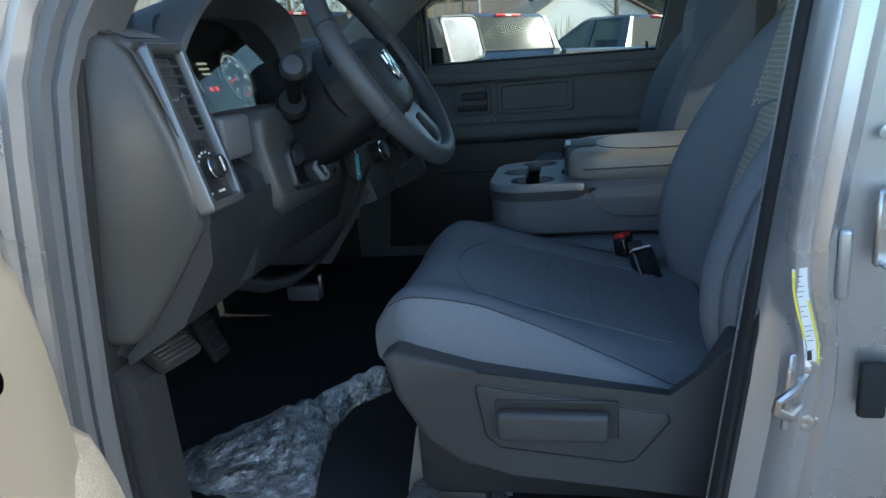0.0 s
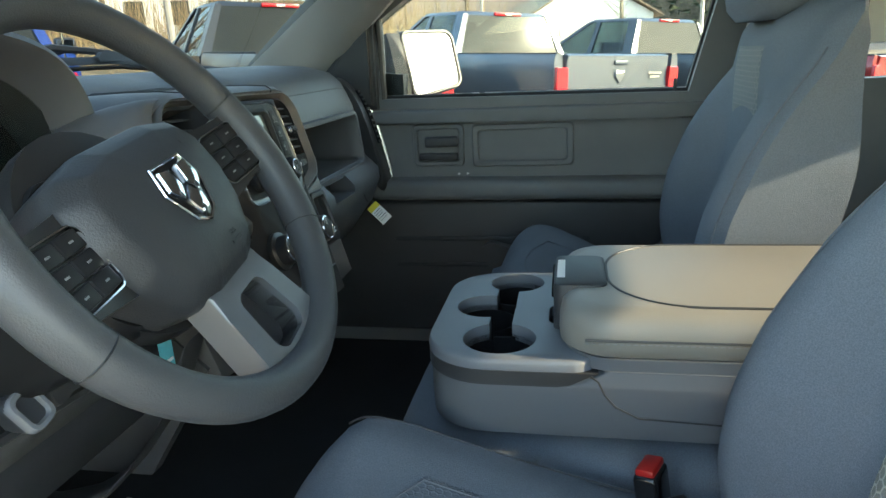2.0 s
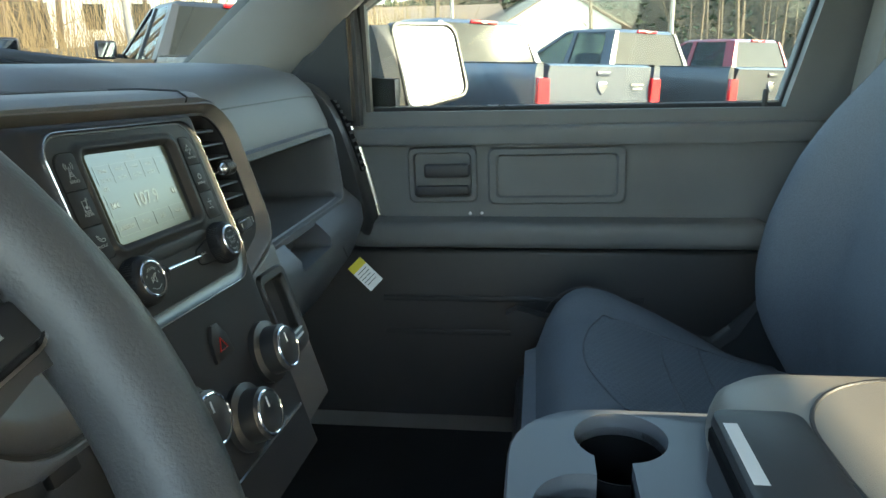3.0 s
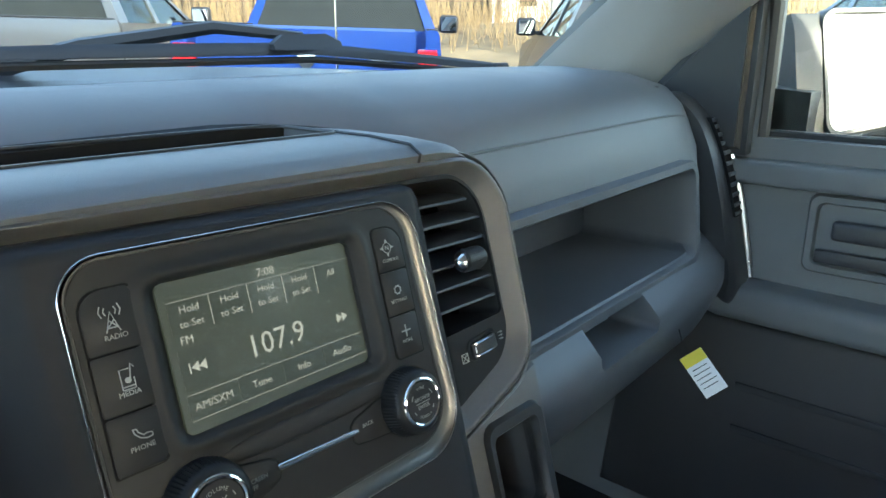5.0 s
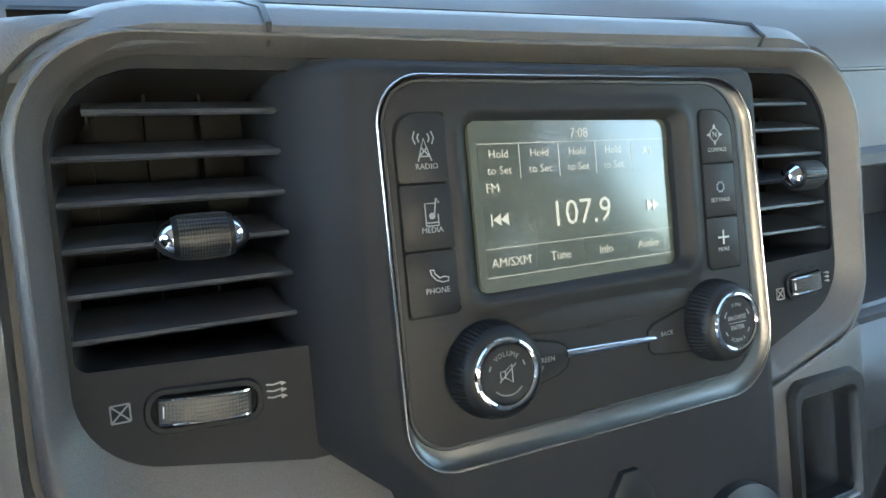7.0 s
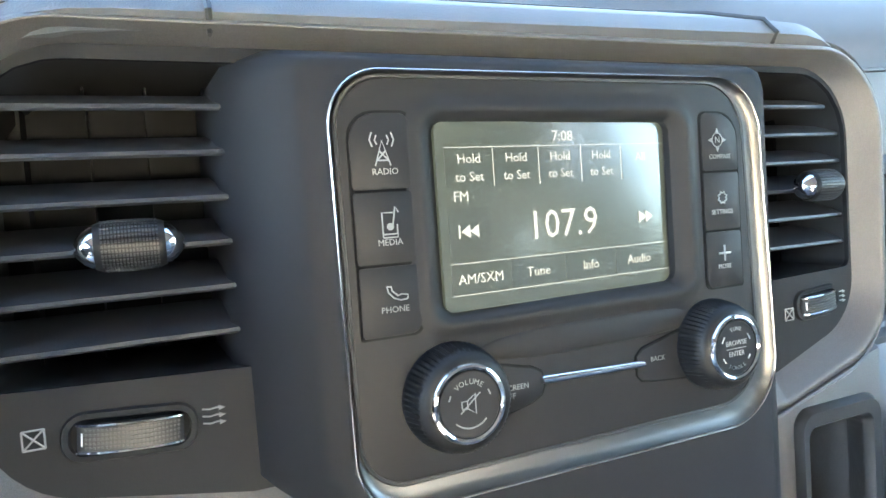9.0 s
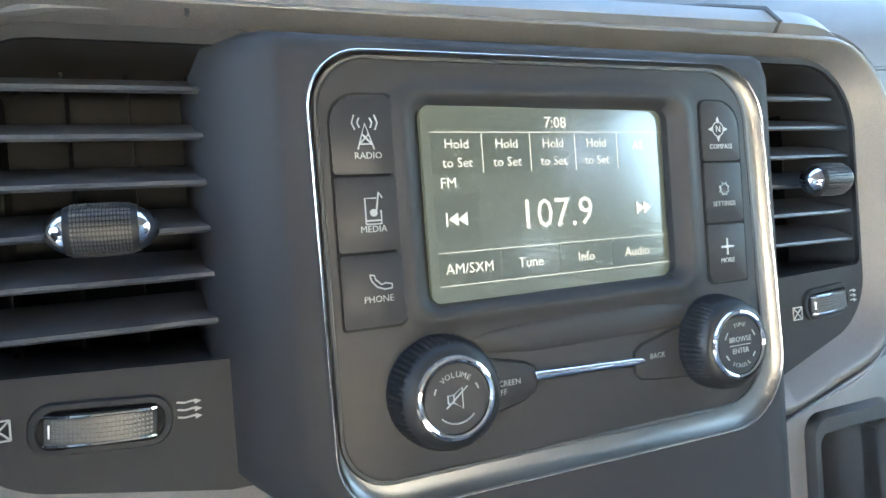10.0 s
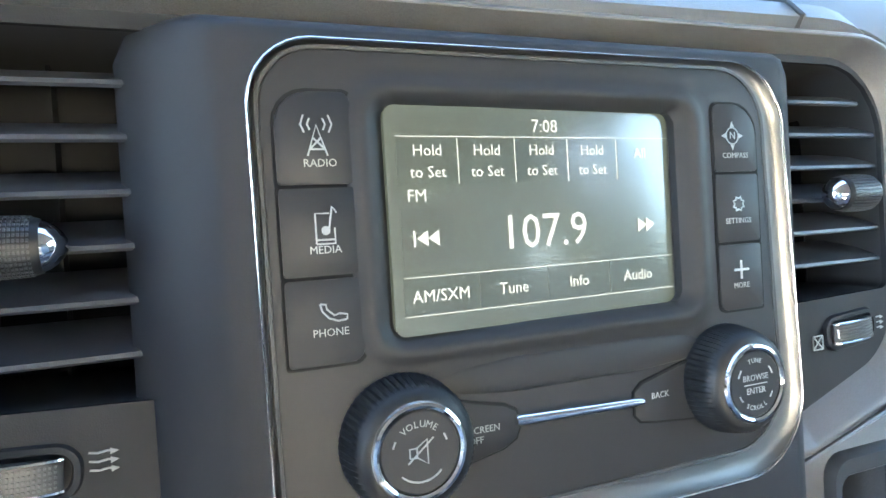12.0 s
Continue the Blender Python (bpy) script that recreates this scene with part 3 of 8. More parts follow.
JAMB = [(0.060, -0.700), (0.004, -0.752), (0.012, -0.768), (0.022, -0.783), (0.029, -0.787), (0.0365, -0.806), (0.042, -0.8125), (0.047, -0.8090), (0.058, -0.8050), (0.064, -0.8105), (0.069, -0.8130), (0.075, -0.8050), (0.084, -0.780), (0.126, -0.784), (0.165, -0.806), (0.200, -0.852), (0.255, -0.858), (0.255, -0.700)]
rings = []
for k in range(25):
    z = 0.62 + (1.86 - 0.62) * k / 24
    bend = 0.018 * math.tanh((1.165 - z) / 0.045)
    ring = []
    for i, (x, y) in enumerate(JAMB):
        amount = {3: 0.4, 4: 0.8, 5: 1.0, 6: 1.0, 7: 1.0, 8: 1.0, 9: 1.0, 10: 1.0, 11: 0.9, 12: 0.6}.get(i, 0.0)
        ring.append((edge_x(z) + x + bend * amount, y, z))
    rings.append(ring)
jamb = tagged(part("pillar_middle_driver", loft(rings), SILVER), "silver painted door jamb with striker and label", "pillar", "", "structure")
seal_path = [(edge_x(z) + 0.004, -0.762, z) for z in [0.72 + 0.06 * k for k in range(19)]]
part("door_seal", loft([[(x + a, y + b, z) for a, b in ((0.002, 0.012), (0.0, -0.004), (0.005, -0.012), (0.010, -0.010), (0.012, -0.014), (0.019, -0.013), (0.022, 0.016))] for x, y, z in seal_path]), RUBBER, jamb, "black rubber door seal")
striker = part("striker_plate", box((0, 0, 0), (0.034, 0.006, 0.085), 0.002, 1, m=pose(0.637, -0.803, 1.082, 0, 4, 0)), SATIN, jamb)
part("striker_loop", tube([(0.641, -0.80, 1.104), (0.619, -0.835, 1.102), (0.603, -0.842, 1.094), (0.601, -0.842, 1.084), (0.615, -0.836, 1.074), (0.639, -0.80, 1.070)], 0.0045, 8), SATIN, striker)
for z in (1.114, 1.052):
    part("striker_bolt", lathe([(0.0085, 0), (0.0085, 0.004), (0.005, 0.005), (0, 0.003)], 12, m=pose(0.639, -0.806, z, 90)), SATIN, striker)
def on_jamb(z, off, out=0.0):
    return (edge_x(z) + 0.018 * math.tanh((1.165 - z) / 0.045) + off, -0.8090 - out + 0.364 * (off - 0.047), z)


def jamb_strip(a, b, z0, z1, out):
    return loft([[on_jamb(z, a, out), on_jamb(z, b, out), on_jamb(z, b, out - 0.0006), on_jamb(z, a, out - 0.0006)] for z in [z0 + (z1 - z0) * k / 12 for k in range(13)]])


lb = part("label", jamb_strip(0.0400, 0.0550, 1.115, 1.215, 0.0012), WHITE, jamb, "white and yellow printed label")
part("label_stripe", jamb_strip(0.0403, 0.0423, 1.145, 1.213, 0.0018), YELLOW, lb)
part("label_stripe", jamb_strip(0.0525, 0.0546, 1.117, 1.182, 0.0018), YELLOW, lb)
part("label_mark", jamb_strip(0.0425, 0.0470, 1.122, 1.132, 0.0018), BLACK, lb)
for k, w in enumerate((6, 4, 7, 7, 5, 0, 7, 3, 6, 0, 7, 7, 4, 6, 0, 5)):
    if w:
        part("label_bar", jamb_strip(0.0438, 0.0440 + 0.0010 * w, 1.2070 - 0.0050 * k, 1.2075 - 0.0050 * k, 0.0018), CONSOLE, lb)
part("jamb_dimple", box((0.668, -0.793, 1.212), (0.012, 0.008, 0.070), 0.005, 3), SILVER, jamb)
hg = part("hinge", box((0.705, -0.806, 1.250), (0.036, 0.008, 0.072), 0.002, 1), SATIN, jamb)
part("hinge_bolt", lathe([(0.012, 0), (0.012, 0.006), (0.008, 0.008), (0, 0.006)], 6, m=pose(0.706, -0.810, 1.250, 90)), SATIN, hg)
for z in (1.282, 1.218):
    part("hinge_ear", box((0.705, -0.818, z), (0.030, 0.022, 0.006), 0.002, 1), SATIN, hg)
part("check_slot", box((0.700, -0.800, 1.085), (0.026, 0.012, 0.060), 0.005, 2), RUBBER, jamb)
part("jamb_plug", lathe([(0.007, 0), (0.007, 0.002), (0, 0.003)], 14, m=pose(0.695, -0.792, 1.335, 90)), SILVER, jamb)

def front_x(z):
    return -0.112 - 0.085 * min(1.0, max(0.0, (1.50 - z) / 0.50)) ** 0.55


frame_path = [(front_x(z), -0.775, z) for z in [0.72 + 0.08 * k for k in range(10)]] + [(-0.110, -0.772, 1.50), (-0.072, -0.765, 1.555), (0.0, -0.755, 1.615), (0.16, -0.74, 1.72), (0.32, -0.73, 1.80), (0.48, -0.73, 1.825)]
FSEC = [(0.020, 0.06), (0.016, -0.006), (0.006, -0.012), (-0.004, -0.008), (-0.008, -0.020), (-0.022, -0.022), (-0.022, 0.06)]
rings = []
for i, p in enumerate(frame_path):
    a, b = Vector(frame_path[max(0, i - 1)]), Vector(frame_path[min(len(frame_path) - 1, i + 1)])
    d = (b - a).normalized()
    nrm = Vector((d.z, 0, -d.x)).normalized()
    rings.append([Vector(p) + nrm * u + Vector((0, v, 0)) for u, v in FSEC])
apil = new("pillar_front_driver", None)
tagged(apil, "silver front pillar of the driver's door opening", "pillar", "", "structure")
part("door_seal", loft(rings), CONSOLE, apil, "grey rubber door seal")
SSEC = [(-0.021, 0.06), (-0.022, -0.030), (-0.032, -0.040), (-0.046, -0.036), (-0.056, -0.050), (-0.090, -0.070), (-0.150, -0.085), (-0.150, 0.06)]
rings = []
for i, p in enumerate(frame_path):
    a, b = Vector(frame_path[max(0, i - 1)]), Vector(frame_path[min(len(frame_path) - 1, i + 1)])
    d = (b - a).normalized()
    nrm = Vector((d.z, 0, -d.x)).normalized()
    rings.append([Vector(p) + nrm * u + Vector((0, v, 0)) for u, v in SSEC])
part("panel", loft(rings), SILVER, apil, "silver painted pillar")
part("panel_gap", loft([[(front_x(z) + 0.018, -0.77, z), (front_x(z) + 0.018, -0.70, z), (front_x(z) - 0.02, -0.70, z), (front_x(z) - 0.02, -0.77, z)] for z in (0.72, 1.1, 1.49)]), BLACK, apil)
sill = tagged(part("trim_sill", box((0.25, -0.790, 0.735), (0.95, 0.10, 0.10), 0.015), SILVER), "silver door sill under the driver's opening", "sill", "", "structure")

# the open driver's door
dd = tagged(new("door_4", None), "open driver's door with grey moulded inner panel", "door", "", "structure")
MDR = pose(-0.245, -0.905, 0, 0, 0, -68)
def on_open(pts, d0, d1, name, material, bevel=0.01, label=""):
    m = MDR @ Matrix(((1, 0, 0, 0), (0, 0, 1, 0), (0, 1, 0, 0), (0, 0, 0, 1)))
    return part(name, prism(pts, d0, d1, bevel, m=m, seg=3), material, dd, label)
on_open([(0.0, 0.72), (1.12, 0.72), (1.12, 1.40), (0.0, 1.44)], -0.03, 0.085, "shell", SILVER, 0.02, "silver outer shell")
on_open([(0.085, 0.76), (1.08, 0.76), (1.08, 1.40), (0.085, 1.44)], 0.08, 0.122, "inner_panel", DOORTAN, 0.015, "grey inner panel")


def sculpt(name, stations, material, label=""):
    """A swelling on the inner panel: (along, bottom, top, depth) from the hinge rearwards."""
    rows_s = []
    for al, z0, z1, d in stations:
        ring = []
        for k in range(13):
            q = k / 12
            ring.append((al, 0.115 + d * math.sin(math.pi * q) ** 0.35, z0 + (z1 - z0) * q))
        rows_s.append(ring)
    return part(name, loft(rows_s, m=MDR), material, dd, label)


sculpt("armrest", [(0.085, 0.98, 1.30, 0.004), (0.10, 0.95, 1.305, 0.026), (0.13, 0.90, 1.31, 0.040), (0.20, 0.88, 1.312, 0.050), (0.35, 0.86, 1.30, 0.062), (0.60, 0.86, 1.27, 0.070), (1.05, 0.86, 1.25, 0.062)], DOORTAN, "grey armrest and pocket")
sculpt("speaker_cover", [(0.060, 0.80, 1.10, 0.020), (0.072, 0.78, 1.115, 0.050), (0.10, 0.77, 1.125, 0.066), (0.16, 0.77, 1.12, 0.070), (0.22, 0.77, 1.09, 0.064), (0.26, 0.78, 1.02, 0.03)], PERF, "perforated speaker cover")
part("lock_knob", lathe([(0.008, 0), (0.008, 0.012), (0.005, 0.015), (0, 0.015)], 14, m=MDR @ pose(0.30, 0.19, 1.25, 90)), CHROME, dd)

# pedals, knee brace and carpet in the driver's footwell
for name, c, sz, rot, lab in (("parking_brake_pedal", (-0.135, -0.690, 1.078), (0.050, 0.075, 0.018), (0, 38, -12), "black parking brake pedal with ribbed rubber pad"),
                              ("brake_pedal", (-0.30, -0.47, 1.00), (0.020, 0.115, 0.065), (0, -25, 0), "black rubber brake pedal under the dashboard"),
                              ("accelerator_pedal", (-0.32, -0.32, 0.96), (0.018, 0.055, 0.150), (0, -22, 0), "black accelerator pedal under the dashboard")):
    pd = thing(name, lab, "pedal")
    m = pose(*c, *rot)
    part("pad", box((0, 0, 0), sz, 0.006, 2, m=m), RUBBER, pd)
    thin = min(range(3), key=lambda i: sz[i])
    if thin == 2:
        for k in range(6):
            part("rib", box((-0.018 + 0.0072 * k, 0, 0.0095), (0.003, 0.060, 0.003), 0.001, 1, m=m), SEATBASE, pd)
    else:
        for k in range(5):
            part("rib", box((0.0105, 0, (k - 2) * sz[2] * 0.18), (0.003, sz[1] * 0.8, 0.004), 0.001, 1, m=m), SEATBASE, pd)
    part("arm", tube([m @ Vector((0, 0, 0)), (c[0] - 0.10, c[1], c[2] + 0.10), (c[0] - 0.16, c[1], 1.30)], 0.010, 8), BLACK, pd)
brace = thing("knee_brace", "dark curved plastic brace under the steering column", "brace")
bp = [(0.040, -0.27, 1.245), (0.020, -0.27, 1.200), (-0.005, -0.27, 1.155), (-0.045, -0.27, 1.105), (-0.085, -0.27, 1.066), (-0.130, -0.27, 1.040), (-0.180, -0.28, 1.030), (-0.260, -0.30, 1.05)]
part("bar", loft([[(x + v * 0.6, y + u, z + v * 0.8) for u, v in superring(0, 0, 0.020, 0.015 + 0.004 * k / 7, 3, 20)] for k, (x, y, z) in enumerate(bp)]), DASH_LOW, brace)
part("bracket", box((-0.112, -0.272, 1.012), (0.070, 0.034, 0.034), 0.008, 2, m=None), SEATBASE, brace)
part("bracket_clip", box((-0.078, -0.272, 1.030), (0.008, 0.012, 0.030), 0.002, 1), SATIN, brace)
part("side_panel", loft([[(0.035, y, 1.20), (0.0, y, 1.235), (-0.20, y, 1.235), (-0.20, y, 1.06), (-0.06, y, 1.06)] for y in (-0.245, -0.225)]), DASH_LOW, brace)
for k in range(2):
    part("switch", box((0.005 - 0.025 * k, -0.2475, 1.160 - 0.012 * k), (0.016, 0.004, 0.018), 0.001, 1), BLACK, brace)
hump = thing("seat_riser", "grey metal seat riser with carpet over its foot", "seat riser")
part("bracket", loft([[(0.140, y, 0.76), (0.165, y, 0.88), (0.25, y, 0.93), (0.31, y, 0.80), (0.31, y, 0.76)] for y in (-0.55, -0.50)]), PILLAR, hump)
part("carpet_cover", loft([[(x, y, z) for x, z in ((0.140, 0.758), (0.155, 0.785), (0.185, 0.805), (0.25, 0.805), (0.29, 0.785), (0.31, 0.758))] for y in (-0.70, -0.68, -0.58, -0.56)]), FLECK, hump)

# clear plastic bag on the floor
bag = bmesh.new()
bl = [(0.010, -0.207), (-0.030, -0.222), (-0.085, -0.275), (-0.185, -0.375), (-0.280, -0.455), (-0.350, -0.540), (-0.34, -0.62)]
brr = [(0.026, -0.222), (0.000, -0.250), (-0.035, -0.290), (-0.048, -0.380), (-0.035, -0.480), (-0.008, -0.590), (0.02, -0.68)]


def along(pts, f):
    q = f * (len(pts) - 1)
    i = min(int(q), len(pts) - 2)
    return Vector(pts[i]).lerp(Vector(pts[i + 1]), q - i)


nb, mb = 90, 46
brnd = random.Random(11)
folds = [(brnd.uniform(-1, 1), brnd.uniform(-1, 1), brnd.uniform(18, 75), brnd.uniform(0, 6.28)) for _ in range(9)]
grid = []
for i in range(nb + 1):
    row = []
    for k in range(mb + 1):
        p = along(bl, i / nb).lerp(along(brr, i / nb), k / mb)
        h = sum(abs(math.sin((a * p.x + b * p.y) * f + c)) * 2.2 / f ** 0.9 for a, b, f, c in folds) * 0.085
        edge = math.sin(math.pi * min(1, max(0, k / mb))) ** 0.5
        row.append(bag.verts.new((p.x, p.y, 0.764 + edge * (0.004 + h + brnd.uniform(0, 0.003)))))
    grid.append(row)
for a, b in zip(grid, grid[1:]):
    for k in range(mb):
        bag.faces.new((a[k], a[k + 1], b[k + 1], b[k]))
floor_bag = thing("plastic_bag", "clear crumpled plastic protective film on the driver's floor", "plastic bag")
part("film", bag, FILM, floor_bag, smooth=25)
for i in range(40):
    f, g = brnd.uniform(0.15, 0.95), brnd.uniform(0.1, 0.9)
    v = along(bl, f).lerp(along(brr, f), g)
    part("print_bar", box((0, 0, 0), (brnd.uniform(0.008, 0.016), 0.0022, 0.0006), m=pose(v.x, v.y, 0.796, brnd.uniform(-20, 20), brnd.uniform(-20, 20), brnd.choice((35, 40, -20, 120)))), BLACK, floor_bag)

# paper notice inside the rear window
notice = thing("window_notice", "pale paper notice stuck inside the rear side window", "paper")
part("sheet", box((1.165, 0.828, 1.56), (0.215, 0.001, 0.130)), PAPER, notice)
for k in range(3):
    part("print_bar", box((1.165, 0.8270, 1.530 + 0.022 * k), (0.13, 0.0008, 0.004)), DASH_LOW, notice)

# ---- dashboard ----
def yz(x=0.0):
    """Local x across the cab, local y up, local z rearwards, from x."""
    return Matrix(((0, 0, 1, x), (1, 0, 0, 0), (0, 1, 0, 0), (0, 0, 0, 1)))


def xz(y=0.0):
    """Local x rearwards, local y up, local z across the cab, from y."""
    return Matrix(((1, 0, 0, 0), (0, 0, 1, y), (0, 1, 0, 0), (0, 0, 0, 1)))


PROFILE = [(-0.56, 1.47), (-0.50, 1.500), (-0.40, 1.513), (-0.25, 1.516), (-0.17, 1.510), (-0.125, 1.497), (-0.105, 1.478), (-0.095, 1.458), (-0.080, 1.42),
           (-0.066, 1.30), (-0.040, 1.275), (-0.028, 1.262), (-0.026, 1.235), (-0.045, 1.19), (-0.10, 1.12), (-0.22, 1.05), (-0.45, 1.02), (-0.56, 1.05)]
dash = thing("dashboard", "dark grey moulded plastic dashboard with shelf and vents", "dashboard")


def scoop(y):
    """How far the pad's edge is set back behind the tray."""
    return 0.052 * (1 - smooth01(0.10, 0.185, y))


def dash_ring(y):
    e = max(0.0, (abs(y) - 0.58) / 0.185) ** 2.4
    return [(x - 0.03 * e - (scoop(y) if 3 < i < 9 else 0.0), y, z + (1.25 - z) * 0.09 * e) for i, (x, z) in enumerate(PROFILE)]


right_body = loft([dash_ring(y) for y in [-0.20, 0.0, 0.08, 0.10, 0.12, 0.14, 0.16, 0.185, 0.21, 0.25, 0.35, 0.45, 0.55, 0.60, 0.64, 0.68, 0.71, 0.735, 0.752]])
shelf_cut = prism(rounded(0.430, 0.106, 0.014, c=(0.425, 1.347)), -0.21, 0.05, m=yz())
notch_cut = prism(rounded(0.125, 0.040, 0.008, c=(0.425, 1.268)), -0.085, 0.05, m=yz())
part("right_half", cut(right_body, [shelf_cut, notch_cut]), DASH, dash, "dark grey half with an open shelf")
shelf_rim = ring_frame(rounded(0.456, 0.130, 0.022, c=(0.425, 1.346)), rounded(0.428, 0.104, 0.014, c=(0.425, 1.347)), -0.09, -0.0585, inset=0.004,
                       m=Matrix(((0, -0.11, 1, 0.150), (1, 0, 0, 0), (0, 1, 0.11, 0.004), (0, 0, 0, 1))))
part("shelf_rim", shelf_rim, DASH, dash)
part("pad_seam", tube([(-0.0955 - 0.03 * max(0, (y - 0.58) / 0.185) ** 2.4, y, 1.4585 - 0.0195 * max(0, (y - 0.58) / 0.185) ** 2.4) for y in [0.20 + 0.038 * k for k in range(14)]], 0.0016, 6), BLACK, dash)
part("clip_pin", box((-0.128, 0.645, 1.490), (0.012, 0.016, 0.003), 0.001, 1), BLACK, dash)
# solid near-black strip painting the shadow line under the pad's overhang, tapering right
part("pad_edge_shade", loft([[(-0.135 - scoop(y), y, 1.470), (-0.105 - scoop(y), y, 1.470), (-0.102 - scoop(y), y, 1.4905 - drop), (-0.135 - scoop(y), y, 1.494 - drop)] for y, drop in ((-0.185, 0.0), (0.0, 0.0), (0.08, 0.0), (0.10, 0.001), (0.12, 0.002), (0.14, 0.004), (0.16, 0.007), (0.185, 0.014))]), RECESS_SHADE, dash)
# driver's half, lower, leaving room for the instruments
PROFILE_L = [(-0.56, 1.47), (-0.50, 1.500), (-0.40, 1.513), (-0.25, 1.514), (-0.20, 1.50), (-0.185, 1.40), (-0.18, 1.335), (-0.10, 1.325), (-0.055, 1.315), (-0.035, 1.29),
             (-0.028, 1.262), (-0.030, 1.235), (-0.050, 1.19), (-0.10, 1.12), (-0.22, 1.05), (-0.45, 1.02), (-0.56, 1.05)]
left_rings = [[(x, y, z) for x, z in PROFILE_L] for y in (-0.70, -0.6, -0.5, -0.4, -0.3, -0.2, 0.0)]
part("left_half", loft(left_rings), KNEE, dash)
# surround takes the lighter copy: warm light on it is put into the colour
part("column_surround", loft([[(0.0 + (x - 0.0) * k - 0.03 * (1 - k), y, 1.30 + (z - 1.30) * k) for x, z in ((-0.12, 1.385), (-0.012, 1.385), (0.000, 1.378), (0.001, 1.345), (0.0045, 1.322), (0.0115, 1.289), (0.0180, 1.257), (0.014, 1.240), (-0.02, 1.226), (-0.12, 1.215))] for y, k in ((-0.580, 0.80), (-0.570, 0.93), (-0.555, 1.0), (-0.45, 1.0), (-0.34, 1.0), (-0.325, 0.93), (-0.315, 0.80))]), DASH_LIT, dash, smooth=75)
part("column_panel", loft([[(-0.125, y, 1.335), (-0.045, y, 1.325), (-0.012, y, 1.30), (0.0, y, 1.24), (-0.03, y, 1.16), (-0.12, y, 1.12)] for y in (-0.62, -0.605, -0.5, -0.4, -0.3, -0.26, -0.25)]), KNEE, dash, smooth=75)

# end cap on the driver's side and its bright edge
CAP = [(-0.150, 1.480), (-0.105, 1.492), (-0.078, 1.488), (-0.060, 1.466), (-0.044, 1.430), (-0.022, 1.368), (-0.010, 1.315), (-0.0045, 1.268), (-0.065, 1.185), (-0.112, 1.130), (-0.135, 1.116), (-0.165, 1.116), (-0.180, 1.140), (-0.176, 1.25), (-0.158, 1.42)]
cap = prism(CAP, -0.765, -0.70, 0.0, m=xz())
bmesh.ops.bevel(cap, geom=[e for e in cap.edges if all(v.co.y < -0.764 for v in e.verts)], offset=0.011, segments=4, profile=0.5, affect="EDGES")
part("end_cap", cap, DASH_LIT, dash, "dark grey flat end panel")
edge_path = [(x + 0.004, -0.752, z) for x, z in CAP[1:10]]
part("cap_seam", tube(edge_path, 0.0022, 6), BLACK, dash)
lower_cap = prism([(-0.022, 1.262), (0.0, 1.285), (-0.005, 1.22), (-0.06, 1.14), (-0.15, 1.085), (-0.15, 1.10), (-0.09, 1.155), (-0.040, 1.232)], -0.755, -0.58, 0.0, m=xz())
part("knee_panel", lower_cap, KNEE, dash)

# driver's vent and lamp switch panel
MB = Matrix(((0.0, -0.302, 0.953, -0.022), (1.0, 0.10, 0.0, -0.713), (0.0, 0.947, 0.30, 1.380), (0, 0, 0, 1)))
bezel_out, bezel_in = rounded(0.080, 0.206, 0.007), rounded(0.059, 0.183, 0.004)
part("switch_bezel", ring_frame(bezel_out, bezel_in, -0.014, 0.006, inset=0.003, m=MB), BEZEL, dash, "satin silver-grey frame")
part("switch_backing", cut(prism(rounded(0.060, 0.184, 0.004), -0.012, -0.004, m=MB), [prism(rounded(0.052, 0.094, 0.004, c=(0, 0.042)), -0.03, 0.02, m=MB)]), BLACK, dash)
# flat near-black plate paints the shade inside the vent
part("vent_cavity", box((0, 0.042, -0.045), (0.056, 0.10, 0.004), m=MB), RECESS_SHADE, dash)
for k in range(7):
    part("vent_slat", box((0, 0, 0), (0.053, 0.0026, 0.020), 0.0008, 1, m=MB @ pose(0, 0.080 - 0.0128 * k, -0.013, 24)), SLATD, dash)
part("vent_tab", box((0.002, 0.038, -0.004), (0.010, 0.008, 0.012), 0.003, 2, m=MB), CHROME, dash)
part("vent_wheel", box((0.006, -0.022, -0.002), (0.018, 0.008, 0.008), 0.003, 2, m=MB), BLACK, dash)
sw = part("lamp_switch", lathe([(0.0150, -0.004), (0.0150, 0.006), (0.0125, 0.014), (0.0, 0.0145)], 28, m=MB @ pose(0.002, -0.053, 0)), BLACK, dash)
part("switch_ring", tube([(0.0153 * math.cos(a), 0.0153 * math.sin(a), 0.006) for a in [2 * math.pi * k / 28 for k in range(28)]], 0.0012, 6, closed=True, m=MB @ pose(0.002, -0.053, 0)), CHROME, sw)
part("switch_mark", box((0.002, -0.053, 0.0148), (0.003, 0.018, 0.001), m=MB), WHITE, sw)
for k in range(6):
    a = math.radians(35 + 22 * k)
    part("switch_dial_mark", box((0.002 + 0.021 * math.cos(a), -0.053 + 0.021 * math.sin(a), -0.0035), (0.003, 0.003, 0.001), m=MB), WHITE, dash)
for u in (-0.016, 0.004, 0.012):
    part("dimmer_mark", box((u, -0.082, -0.0035), (0.006, 0.003, 0.001), m=MB), WHITE, dash)
MV = pose(-0.084, -0.708, 1.4845, 0, 22, 0)
part("demist_vent", box((0, 0, 0), (0.060, 0.092, 0.014), 0.005, 3, m=MV), DASH_LIT, dash, "window vent on the corner of the dashboard")
